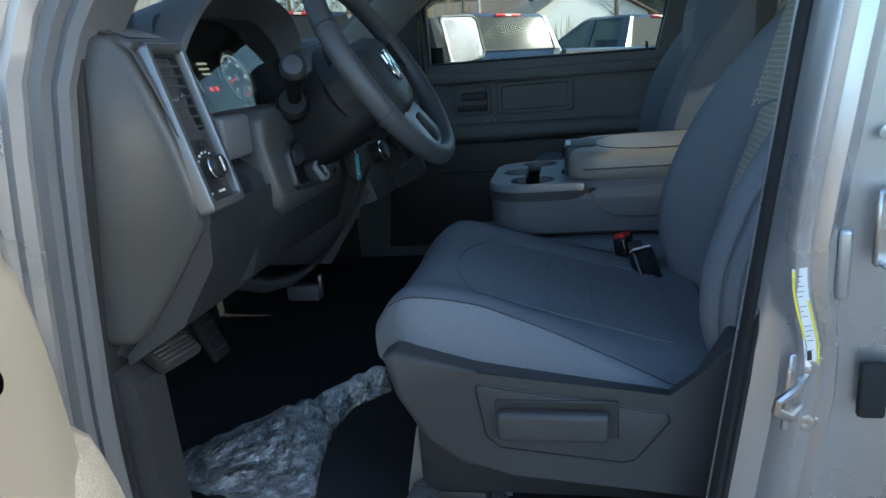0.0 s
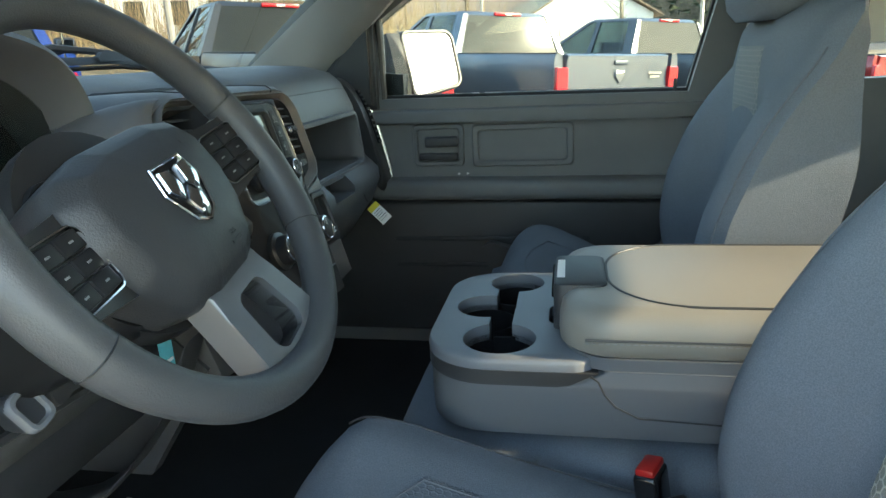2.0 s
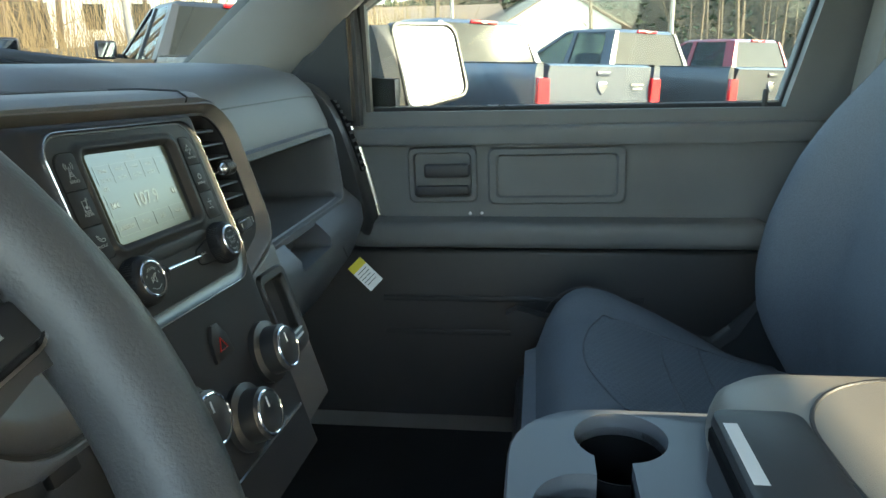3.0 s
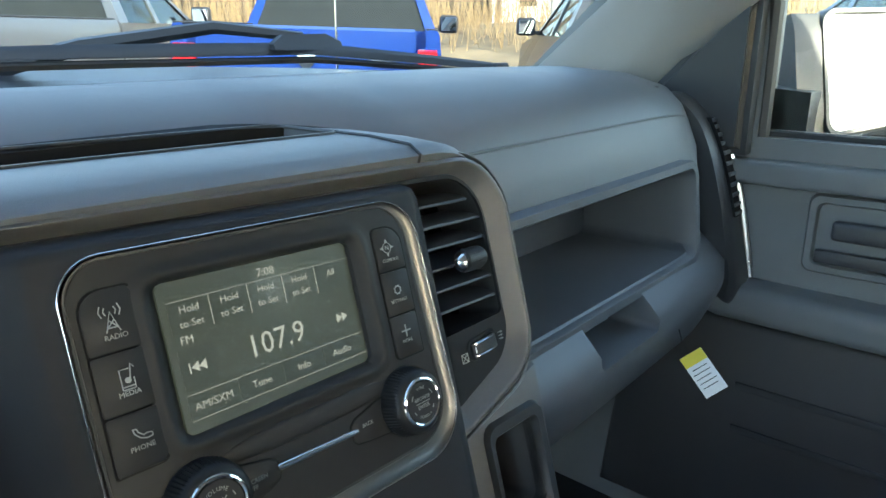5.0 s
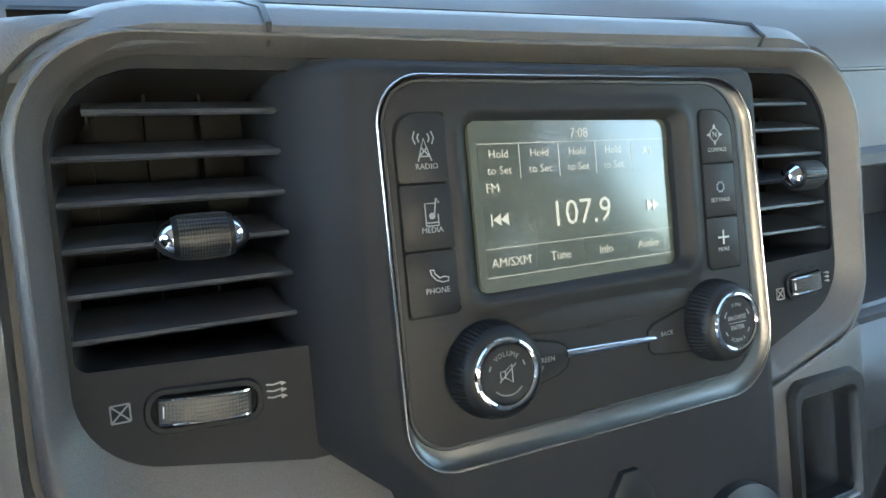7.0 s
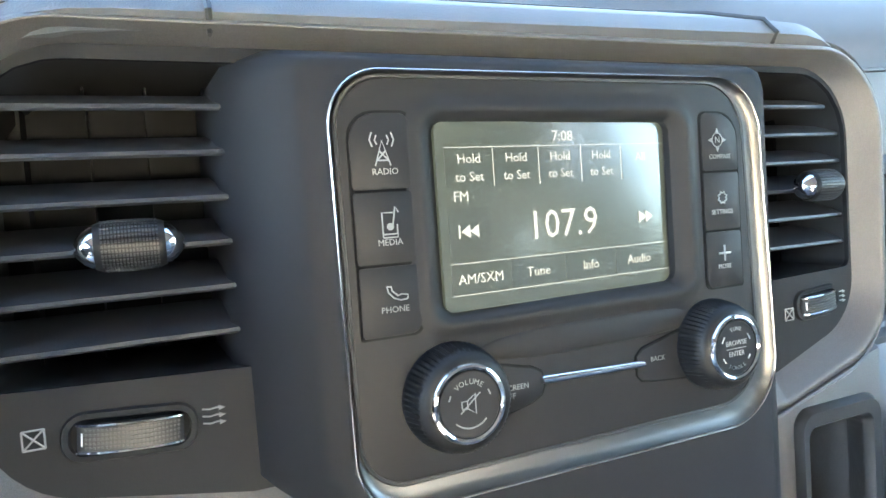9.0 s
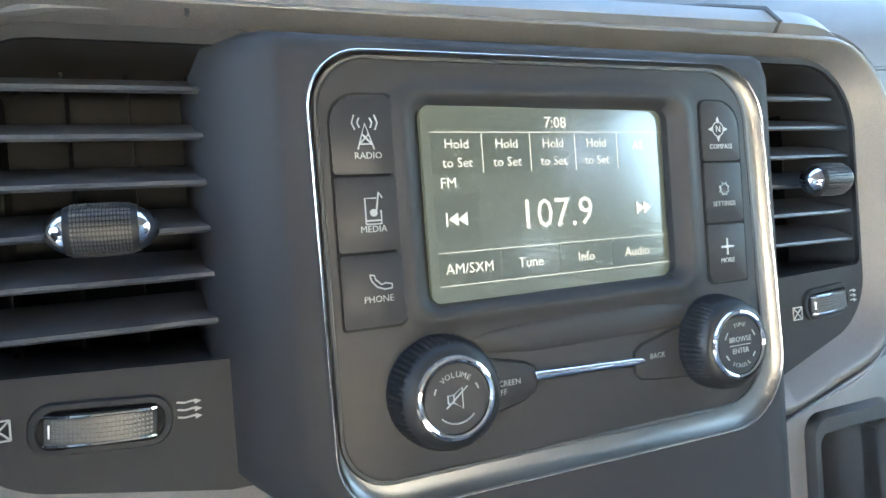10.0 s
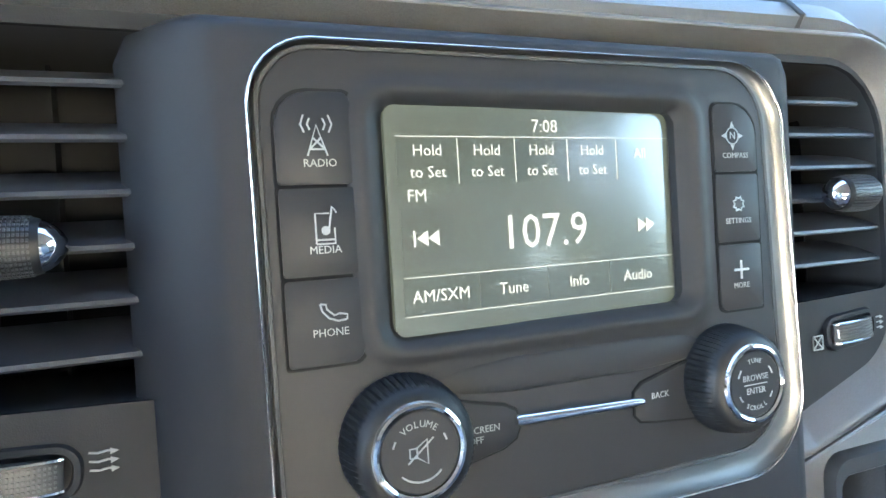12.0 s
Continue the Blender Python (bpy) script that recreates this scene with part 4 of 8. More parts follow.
# near-black sheet on the surface paints the slot's inner shade
part("demist_slot", prism(rounded_poly([(-0.019, -0.034), (0.020, -0.037), (0.016, 0.036), (-0.015, 0.034)], [0.004] * 4, 4), 0.006, 0.0074, m=MV), RECESS_SHADE, dash)
for k in range(8):
    part("demist_slat", box((0, -0.0305 + 0.0088 * k, 0.0075), (0.036, 0.0024, 0.003), 0.0006, 1, m=MV), DASH, dash)
part("lower_strip", box((-0.036, -0.620, 1.356), (0.040, 0.076, 0.056), 0.006, 3), CONSOLE, dash, "pale grey strip beside the switches")

# passenger's end with its window vent
END = [(-0.190, 1.470), (-0.150, 1.474), (-0.118, 1.452), (-0.094, 1.410), (-0.074, 1.350), (-0.058, 1.285), (-0.046, 1.225), (-0.060, 1.200), (-0.090, 1.26), (-0.115, 1.35), (-0.150, 1.43)]


def end_ring(y, grow):
    cx, cz = -0.10, 1.36
    return [(cx + (x - cx) * grow + 0.012, y, cz + (z - cz) * (0.5 + 0.5 * grow)) for x, z in spline(END, 4)]


def spline(pts, n):
    """A smooth curve through points, n steps for each span."""
    out = []
    for i in range(len(pts) - 1):
        p = [Vector(pts[max(0, min(len(pts) - 1, i + d))]) for d in (-1, 0, 1, 2)]
        for k in range(n):
            t = k / n
            out.append(tuple(0.5 * (2 * p[1] + (p[2] - p[0]) * t + (2 * p[0] - 5 * p[1] + 4 * p[2] - p[3]) * t * t + (3 * p[1] - p[0] - 3 * p[2] + p[3]) * t ** 3)))
    return out + [pts[-1]]


part("right_end", loft([end_ring(y, g) for y, g in ((0.735, 0.90), (0.742, 1.0), (0.748, 1.04), (0.760, 1.06), (0.782, 1.06), (0.792, 1.04), (0.798, 0.98))]), KNEE, dash, "grey end strip with a window vent")
part("end_strip", tube([(x + 0.016, 0.794, z) for x, z in spline(END[1:7], 4)], 0.0045, 8), SATIN, dash)


def end_face(f):
    """A point (x, z) on the face of the end strip, from its top down."""
    pts = spline([(-0.112, 1.448), (-0.094, 1.412), (-0.076, 1.358), (-0.064, 1.312)], 8)
    q = f * (len(pts) - 1)
    i = min(int(q), len(pts) - 2)
    return tuple(Vector(pts[i]).lerp(Vector(pts[i + 1]), q - i))


# near-black strip under the slats paints the vent's inner shade
part("end_vent", loft([[(x + 0.0172, y, z) for y in (0.760, 0.783)] + [(x + 0.004, y, z) for y in (0.783, 0.760)] for x, z in [end_face(0.04 + 0.92 * k / 12) for k in range(13)]]), RECESS_SHADE, dash, "black window vent")
for k in range(11):
    x, z = end_face(0.08 + 0.084 * k)
    part("end_vent_slat", box((x + 0.0165, 0.7715, z), (0.006, 0.022, 0.0052), 0.0008, 1), DASH, dash)

# hood over the instruments
HOOD = [(-0.640, 1.320), (-0.632, 1.43), (-0.612, 1.478), (-0.530, 1.542), (-0.46, 1.560), (-0.38, 1.567), (-0.30, 1.562), (-0.235, 1.540), (-0.200, 1.495), (-0.190, 1.42), (-0.188, 1.320)]


HOOD = spline(HOOD, 4)


def hood_ring(x, grow, lift):
    c = (-0.415, 1.40)
    return [(x, c[0] + (y - c[0]) * grow, 1.320 + (z - 1.320) * grow + lift) for y, z in HOOD]


rows = [hood_ring(-0.175, 0.90, -0.012), hood_ring(-0.115, 0.92, -0.006), hood_ring(-0.082, 0.95, 0), hood_ring(-0.076, 0.975, 0), hood_ring(-0.082, 1.0, 0), hood_ring(-0.13, 1.015, 0.0), hood_ring(-0.22, 1.02, -0.02), hood_ring(-0.34, 1.01, -0.065)]
hood = bmesh.new()
hv = [[hood.verts.new(p) for p in r] for r in rows]
for a, b in zip(hv, hv[1:]):
    for i in range(len(HOOD) - 1):
        hood.faces.new((a[i], a[i + 1], b[i + 1], b[i]))
part("instrument_hood", hood, DASH, dash)
cluster = thing("instrument_cluster", "dark instrument cluster with two round dials behind a clear lens", "gauges")
MC = Matrix(((0.0, -0.35, 0.937, -0.158), (1.0, 0.0, 0.0, -0.410), (0.0, 0.937, 0.35, 1.433), (0, 0, 0, 1)))
part("back_plate", prism(rounded(0.40, 0.22, 0.03), -0.01, -0.002, m=MC), BLACK, cluster)
DIAL = shader("dial_face", (0.02, 0.021, 0.023), 0.35)
TICK = glow("dial_lettering", (0.8, 0.82, 0.8), 0.35)
NEEDLE = glow("red_needle", (0.9, 0.04, 0.02), 0.6)
for u, nums, at in ((-0.098, ("0", "1", "2", "3", "4", "5", "6", "7"), 0.25), (0.088, ("0", "20", "40", "60", "80", "100", "120"), 0.12)):
    g = part("dial", lathe([(0.056, -0.004), (0.056, 0.004), (0.053, 0.004), (0.052, 0.0), (0.0, 0.0)], 40, m=MC @ pose(u, 0.0, 0)), DIAL, cluster)
    part("dial_ring", tube([(0.0485 * math.cos(a), 0.0485 * math.sin(a), 0.0012) for a in [2 * math.pi * k / 40 for k in range(40)]], 0.0035, 6, closed=True, m=MC @ pose(u, 0, 0)), SATIN, g)
    tb = bmesh.new()
    for k in range(41):
        a = math.radians(225 - 270 * k / 40)
        ln = 0.007 if k % 5 == 0 else 0.004
        box((0.043 - ln / 2, 0, 0.0012), (ln, 0.0011, 0.0006), bm=tb, m=MC @ pose(u, 0, 0, 0, 0, math.degrees(a)))
    part("dial_ticks", tb, TICK, g)
    for k, tx in enumerate(nums):
        a = math.radians(225 - 270 * k / (len(nums) - 1))
        words(tx, 0.0085, MC @ pose(u + 0.030 * math.cos(a), 0.030 * math.sin(a), 0.0012), TICK, g, "dial_number")
    a = 225 - 270 * at
    part("needle", box((0.013, 0, 0.003), (0.040, 0.0018, 0.001), m=MC @ pose(u, 0, 0, 0, 0, a)), NEEDLE, g)
    part("needle_hub", lathe([(0.006, 0), (0.006, 0.005), (0, 0.006)], 14, m=MC @ pose(u, 0, 0)), BLACK, g)
    part("small_dial", lathe([(0.017, 0.0005), (0.017, 0.002), (0.015, 0.001), (0.0, 0.001)], 20, m=MC @ pose(u + 0.01, -0.034, 0)), SATIN, g)
    part("small_needle", box((u + 0.008, -0.032, 0.003), (0.014, 0.0014, 0.001), m=MC), NEEDLE, g)
DISPLAY = glow("amber_display", (0.62, 0.52, 0.36), 0.35)
for k, w in enumerate((0.030, 0.030, 0.022)):
    part("message_bar", box((-0.006, 0.028 - 0.009 * k, 0.0), (w, 0.0035, 0.001), m=MC), DISPLAY, cluster)
for u in (-0.014, 0.004):
    part("warning_lamp", box((u, -0.016, 0.0), (0.008, 0.008, 0.001), 0.001, 1, m=MC), NEEDLE, cluster)
lens = part("lens", prism(rounded(0.375, 0.17, 0.04), 0.046, 0.0475, m=MC @ pose(0, 0.0, 0, 6)), WINDOW, cluster, "clear curved lens")
lens.visible_shadow = False

# brow over the centre stack, with its tray; the plane of the stack: x across, y up the face, z towards the seats
MS = Matrix(((0.0, -0.287, 0.958, 0.010), (1.0, 0.0, 0.0, 0.0), (0.0, 0.958, 0.287, 1.408), (0, 0, 0, 1))) @ pose(0, 0, 0, 0, 0, -2.2)
LEFT_HOLE = rounded_poly([(-0.1722, -0.0203), (-0.0990, -0.0235), (-0.0990, 0.0668), (-0.1722, 0.0668)], [0.004, 0.001, 0.001, 0.026], 6)
RIGHT_HOLE = rounded_poly([(0.1060, -0.0215), (0.1680, -0.0195), (0.1680, 0.0690), (0.1060, 0.0690)], [0.001, 0.004, 0.029, 0.001], 6)
BROW = [(-0.060, 1.440), (-0.040, 1.468), (-0.0235, 1.4775), (-0.0215, 1.483), (-0.029, 1.4880), (-0.062, 1.4905), (-0.105, 1.491), (-0.168, 1.489), (-0.168, 1.440)]
brow_rings = []
for k in range(-20, 21):
    y = 0.200 * k / 20
    e = max(0.0, (abs(y) - 0.132) / 0.068)
    drop = 0.036 * e ** 2.2 + 0.018 * y
    brow_rings.append([(x - 0.012 * e ** 2, y, z - drop) for x, z in BROW])
TRAY_HOLE = rounded(0.222, 0.068, 0.008, c=(0.008, -0.1235))
FLIP = Matrix(((0, 1, 0, 0), (1, 0, 0, 0), (0, 0, 1, 0), (0, 0, 0, 1)))
part("centre_brow", cut(loft(brow_rings), [prism(TRAY_HOLE, 1.464, 1.53, m=FLIP)] + [prism(d, -0.12, 0.0, m=MS) for d in (LEFT_HOLE, RIGHT_HOLE)]), DASH, dash)
part("tray_floor", prism(rounded(0.221, 0.067, 0.008, c=(0.008, -0.1235)), 1.468, 1.4770, m=FLIP), SEATBASE, dash)
for k in range(5):
    part("tray_rib", box((-0.118, -0.078 + 0.038 * k, 1.4785), (0.030, 0.024, 0.004), 0.0015, 1), BLACK, dash)
for y in (-0.106, 0.120):
    part("brow_seam", tube([(x + 0.0004, y, z + 0.0006 - 0.018 * y) for x, z in BROW[1:8]], 0.0011, 6), BLACK, dash)
part("tray_rim", tube([(y, x, 1.4913 - 0.018 * x + (y + 0.1235) * -0.008) for x, y in TRAY_HOLE], 0.0013, 6, closed=True), BLACK, dash)

# ---- centre stack ----
stack = thing("centre_stack", "dark centre stack with radio, air vents and chrome edging", "centre console")
frame_out = rounded_poly([(-0.1845, -0.100), (-0.088, -0.104), (0.112, -0.0790), (0.187, -0.0590), (0.1895, 0.0815), (-0.1835, 0.0780)], [0.060, 0.01, 0.01, 0.036, 0.040, 0.036], 10)
frame_in = rounded_poly([(-0.1735, -0.0475), (-0.107, -0.0605), (0.115, -0.0620), (0.1690, -0.0430), (0.1690, 0.0715), (-0.1735, 0.0705)], [0.027, 0.004, 0.004, 0.028, 0.032, 0.030], 10)


def band(outer, inner, layers, bm=None):
    """A moulded frame: layers of (share from outer to inner, height)."""
    return loft([[(p[0] + (q[0] - p[0]) * f, p[1] + (q[1] - p[1]) * f, z) for p, q in zip(outer, inner)] for f, z in layers], bm, False, True, MS)


part("stack_frame", band(frame_out, frame_in, ((0.0, -0.06), (0.0, -0.019), (0.02, -0.0155), (0.07, -0.0130), (0.15, -0.0105), (0.26, -0.0088), (0.36, -0.0080), (0.42, -0.0082), (0.48, -0.0092), (0.70, -0.0125), (1.0, -0.0170), (1.0, -0.022))), TRIM, stack, "graphite painted surround")
grown = [(x * 1.012, y * 1.02) for x, y in frame_out]
part("frame_gap", band(grown, frame_out, ((0.0, -0.06), (0.0, -0.0185), (1.0, -0.0185), (1.0, -0.06))), BLACK, stack)
wide = rounded_poly([(-0.250, -0.125), (-0.09, -0.120), (0.11, -0.092), (0.206, -0.075), (0.206, 0.0885), (-0.240, 0.087)], [0.070, 0.01, 0.01, 0.05, 0.05, 0.05], 10)
part("shoulder", band(wide, grown, ((0.0, -0.12), (0.0, -0.075), (0.15, -0.052), (0.4, -0.030), (0.7, -0.0175), (0.9, -0.0145), (0.97, -0.0150), (1.0, -0.0180), (1.0, -0.06))), DASH, stack)
vent_holes = [prism(h, -0.05, 0.02, m=MS) for h in (LEFT_HOLE, RIGHT_HOLE)]
part("vent_panel", cut(prism([(x * 1.003, y * 1.006) for x, y in frame_in], -0.026, -0.0165, m=MS), vent_holes), VENTFACE, stack)
SLAT = shader("vent_slat_plastic", (0.038, 0.041, 0.048), 0.46, grain=0.1, grain_size=1500)
HATCH = shader("cross_hatched_grip", (0.050, 0.051, 0.053), 0.42)
SIGN = shader("grey_vent_print", (0.27, 0.27, 0.265), 0.5, vary=0.03)
for s in (-1, 1):
    hole = LEFT_HOLE if s < 0 else RIGHT_HOLE
    mid_u = -0.1356 if s < 0 else 0.1370
    part("vent_duct", loft([[(x, y, -0.0185) for x, y in hole], [(mid_u + (x - mid_u) * 0.97, 0.022 + (y - 0.022) * 0.97, -0.068) for x, y in hole]], cap=False, m=MS), BLACK, stack)
    # duct shade is painted by this near-black plate
    part("vent_back", box((mid_u, 0.022, -0.066), (0.078, 0.096, 0.003), m=MS), RECESS_SHADE, stack)
    half = 0.0315 if s > 0 else 0.0370
    pitch, first_v = (0.0125, 0.0541) if s > 0 else (0.0133, 0.0538)
    for k in range(6):
        v = first_v - pitch * k
        short = 0.010 if k == 0 else 0.0
        rings_s = []
        for j in range(7):
            u = -half + 2 * half * j / 6
            if (u < 0) == (s < 0):
                u *= 1 - short / half
            rings_s.append([(u, v - 0.0004, -0.0200), (u, v + 0.0003, -0.0190), (u, v + 0.0014, -0.0192), (u, v + 0.0030, -0.0225), (u, v + 0.0056, -0.0300), (u, v + 0.0084, -0.0440), (u, v + 0.0068, -0.0440), (u, v + 0.0024, -0.0270)])
        part("vent_slat", loft(rings_s, m=MS @ pose(0.1375 if s > 0 else -0.1362, 0, 0)), SLAT, stack)
    # fins carry the duct's shade in their colour, so they hardly show
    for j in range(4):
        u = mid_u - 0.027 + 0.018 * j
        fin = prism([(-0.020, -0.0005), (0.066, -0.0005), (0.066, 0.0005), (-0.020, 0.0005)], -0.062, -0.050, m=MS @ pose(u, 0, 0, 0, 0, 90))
        part("vent_fin", fin, RECESS_SHADE, stack)
    # thumb tab: a hatched barrel between two bright cones
    tu, tv, tz = (-0.1343, 0.0158, -0.0135) if s < 0 else (0.1440, 0.0190, -0.0125)
    def barrel(u, h, k=16):
        return [(u, tv + 0.0068 * h * math.sin(a), tz + 0.0066 * h * math.cos(a)) for a in [2 * math.pi * i / k for i in range(k)]]
    tab = part("vent_tab", loft([barrel(tu + x, h, 24) for x, h in ((-0.0088, 0.90), (-0.0075, 0.97), (-0.004, 1.0), (0.004, 1.0), (0.0075, 0.97), (0.0088, 0.90))], m=MS), KNOB, stack)
    rb = None
    for j in range(17):
        a = math.radians(-88 + 11 * j)
        for i in range(17):
            x = -0.0068 + 0.00085 * i
            h = 1.0 - 0.035 * (x / 0.0075) ** 2
            rb = box((0, 0, 0), (0.00052, 0.00075, 0.0007), bm=rb, m=MS @ pose(tu + x, tv + 0.0068 * h * math.sin(a), tz + 0.0066 * h * math.cos(a), -math.degrees(a), 0, 0))
    tagged(part("tab_grip", rb, HATCH, tab), kind="stuff")
    for e in (-1, 1):
        part("tab_end", loft([barrel(tu + e * x, h, 20) for x, h in ((0.0087, 0.86), (0.0098, 0.82), (0.0115, 0.66), (0.0130, 0.42), (0.0140, 0.18))], m=MS), CHROME, tab)
    # flow wheel under the vent, in a raised pill
    wu, wv, wt, wh = (-0.1385, -0.0362, -4.0, 0.0140) if s < 0 else (0.1440, -0.0338, 4.0, 0.0112)
    wm = MS @ pose(wu, wv, 0, 0, 0, wt)
    part("wheel_surround", ring_frame(rounded(2 * wh + 0.0070, 0.0140, 0.0060, 6), rounded(2 * wh + 0.0022, 0.0094, 0.0040, 6), -0.0175, -0.0150, inset=0.0010, m=wm), VENTFACE, stack)
    # near-black floor paints the shade round the wheel
    part("wheel_well", prism(rounded(2 * wh + 0.0024, 0.0096, 0.0040, 6), -0.0175, -0.0160, m=wm), RECESS_SHADE, stack)
    def arch(x):
        return -0.0160 + 0.0042 * (1 - (x / wh) ** 2) ** 0.5
    span = [wh * 0.96 * math.sin(math.radians(-90 + 15 * i)) for i in range(13)]
    fl = part("flow_wheel", loft([[(x, -0.0036, -0.0165), (x, -0.0036, arch(x)), (x, 0.0036, arch(x)), (x, 0.0036, -0.0165)] for x in span], m=wm), BLACK, stack)
    for e in (-1, 1):
        part("wheel_edge", tube([(x, e * 0.0037, arch(x)) for x in span], 0.00055, 6, m=wm), CHROME, fl)
    rb = None
    for i in range(24):
        x = -wh * 0.80 + wh * 1.66 * i / 23
        for j in range(5):
            rb = box((x, -0.0024 + 0.0012 * j, arch(x) + 0.0001), (wh * 0.040, 0.0006, 0.0004), bm=rb, m=wm)
    tagged(part("wheel_grip", rb, HATCH, fl), kind="stuff")
    part("wheel_mark", box((-wh * 0.87, 0, arch(wh * 0.87) + 0.0002), (0.0004, 0.0034, 0.0006), m=wm), WHITE, fl)
    # closed and open signs
    cu, cv = (-0.1620, -0.0338) if s < 0 else (0.1262, -0.0372)
    sb = None
    for a, b in (((-1, -1), (1, -1)), ((1, -1), (1, 1)), ((1, 1), (-1, 1)), ((-1, 1), (-1, -1)), ((-1, -1), (1, 1)), ((-1, 1), (1, -1))):
        sb = tube([(cu + 0.0026 * a[0], cv + 0.0026 * a[1], -0.0162), (cu + 0.0026 * b[0], cv + 0.0026 * b[1], -0.0162)], 0.00028, 5, bm=sb, m=MS)
    tagged(part("closed_sign", sb, SIGN, stack), kind="stuff")
    cu, cv = (-0.1168, -0.0359) if s < 0 else (0.1605, -0.0330)
    sb = None
    for j in (-1, 0, 1):
        y0 = cv + 0.0021 * j
        sb = tube([(cu - 0.0030, y0 + 0.0004, -0.0162), (cu - 0.001, y0, -0.0162), (cu + 0.001, y0 + 0.0003, -0.0162), (cu + 0.0030, y0, -0.0162)], 0.00028, 5, bm=sb, m=MS)
        sb = prism([(cu + 0.0016, y0 - 0.0007), (cu + 0.0034, y0), (cu + 0.0016, y0 + 0.0008)], -0.0164, -0.0160, bm=sb, m=MS)
    tagged(part("open_sign", sb, SIGN, stack), kind="stuff")

# the block that carries the radio
def block_ring(h, top, z, bottom=-0.235, chop=0.012):
    n, right = h - 0.018, h + 0.0075
    return [(-n, bottom, z), (right, bottom, z), (right, top - chop, z), (right - chop * 0.3, top - chop * 0.3, z), (right - chop, top, z), (-h + chop, top, z), (-h + chop * 0.3, top - chop * 0.3, z), (-h, top - chop, z), (-h, -0.0565, z), (-n, -0.0765, z)]


part("block", cut(loft([block_ring(0.1105, 0.0735, -0.07), block_ring(0.1090, 0.0715, -0.022), block_ring(0.0990, 0.0690, -0.0085, chop=0.009), block_ring(0.0935, 0.0675, -0.0045, chop=0.006), block_ring(0.0895, 0.0660, -0.0020, chop=0.004), block_ring(0.0865, 0.0645, -0.001, chop=0.003)], m=MS), [prism(rounded(0.164, 0.121, 0.012, 5, c=(0.0035, -0.0013)), -0.020, 0.05, m=MS)]), STACK, stack)

radio = thing("radio", "black car radio with lit touch screen and two knobs", "radio")
ro = rounded_poly([(-0.0805, -0.0712), (0.0950, -0.0725), (0.0898, 0.0622), (-0.0815, 0.0622)], [0.019, 0.026, 0.022, 0.017], 10)
ri = rounded_poly([(-0.0785, -0.0630), (0.0870, -0.0632), (0.0825, 0.0603), (-0.0789, 0.0603)], [0.015, 0.021, 0.019, 0.015], 10)


def lip_row(d, share, z):
    """A ring inside the surround: d from its outer edge, then a share of the rest."""
    row = []
    for p, q in zip(ro, ri):
        gap = math.hypot(q[0] - p[0], q[1] - p[1])
        f = min(0.9, d / gap)
        f += (1 - f) * share
        row.append((p[0] + (q[0] - p[0]) * f, p[1] + (q[1] - p[1]) * f, z))
    return row


part("chrome_surround", loft([lip_row(0.0009, 0.0, 0.0022), lip_row(0.0009, 0.06, 0.0024), lip_row(0.0009, 0.25, 0.0013), lip_row(0.0009, 0.5, 0.0006), lip_row(0.0009, 0.8, 0.0003), lip_row(0.0009, 1.0, 0.0002), lip_row(0.0009, 1.0, -0.004), lip_row(0.0009, 0.0, -0.004)], cap=False, closed=True, m=MS), EDGING, radio, "satin silver cove")
part("surround_line", loft([lip_row(0.0, 0, -0.004), lip_row(0.0, 0, 0.0018), lip_row(0.0002, 0, 0.0026), lip_row(0.0005, 0, 0.0028), lip_row(0.0008, 0, 0.0026), lip_row(0.0010, 0, 0.0018), lip_row(0.0010, 0, -0.004)], cap=False, closed=True, m=MS), BRIGHT, radio, "bright outer line")
part("face_gap", tube([(x * 0.997, y * 0.997, 0.0002) for x, y in ri], 0.0008, 6, closed=True, m=MS), BLACK, radio)
SC = (0.0002, 0.0168)


def face_ring(d, z):
    k = [1 - d / max(0.001, math.hypot(x - 0.002, y)) for x, y in ri]
    return [(0.002 + (x - 0.002) * f, y * f, z) for (x, y), f in zip(ri, k)]


face_rows = [face_ring(0.0002, -0.004), face_ring(0.0003, 0.0), face_ring(0.0010, 0.0004), face_ring(0.0018, 0.0005)]
for w, h, r, z in ((0.1230, 0.0800, 0.013, 0.0005), (0.1180, 0.0760, 0.012, 0.00055), (0.1135, 0.0725, 0.010, 0.0012), (0.1100, 0.0695, 0.009, 0.0021), (0.1065, 0.0665, 0.008, 0.0023), (0.1045, 0.0648, 0.0075, 0.0019), (0.1010, 0.0625, 0.0065, 0.0008), (0.0952, 0.0592, 0.0045, -0.0014), (0.0946, 0.0586, 0.0040, -0.0075)):
    face_rows.append([(x, y, z) for x, y in rounded(w, h, r, 10, c=SC)])
part("face", loft(face_rows, m=MS), RADIO, radio)
part("face_ridge", loft([[(u, -0.0265 + 0.0050 * math.cos(a) * q, 0.0002 + 0.0013 * q * math.sin(a)) for a in [2 * math.pi * k / 20 for k in range(20)]] for u, q in ((-0.040, 0.2), (-0.030, 0.7), (-0.015, 1), (0.030, 1), (0.045, 0.8), (0.056, 0.2))], m=MS), RADIO, radio, smooth=75)

# touch screen
def screen_shader(name, colour, strength):
    mat = shader(name, (0.018, 0.020, 0.016), 0.45, vary=0.03, spec=0.3)
    b = mat.node_tree.nodes["Principled BSDF"]
    b.inputs["Emission Color"].default_value = (*colour, 1)
    b.inputs["Emission Strength"].default_value = strength
    b.inputs["Coat Weight"].default_value, b.inputs["Coat Roughness"].default_value = 1.0, 0.15
    b.inputs["Coat IOR"].default_value = 1.75
    return mat


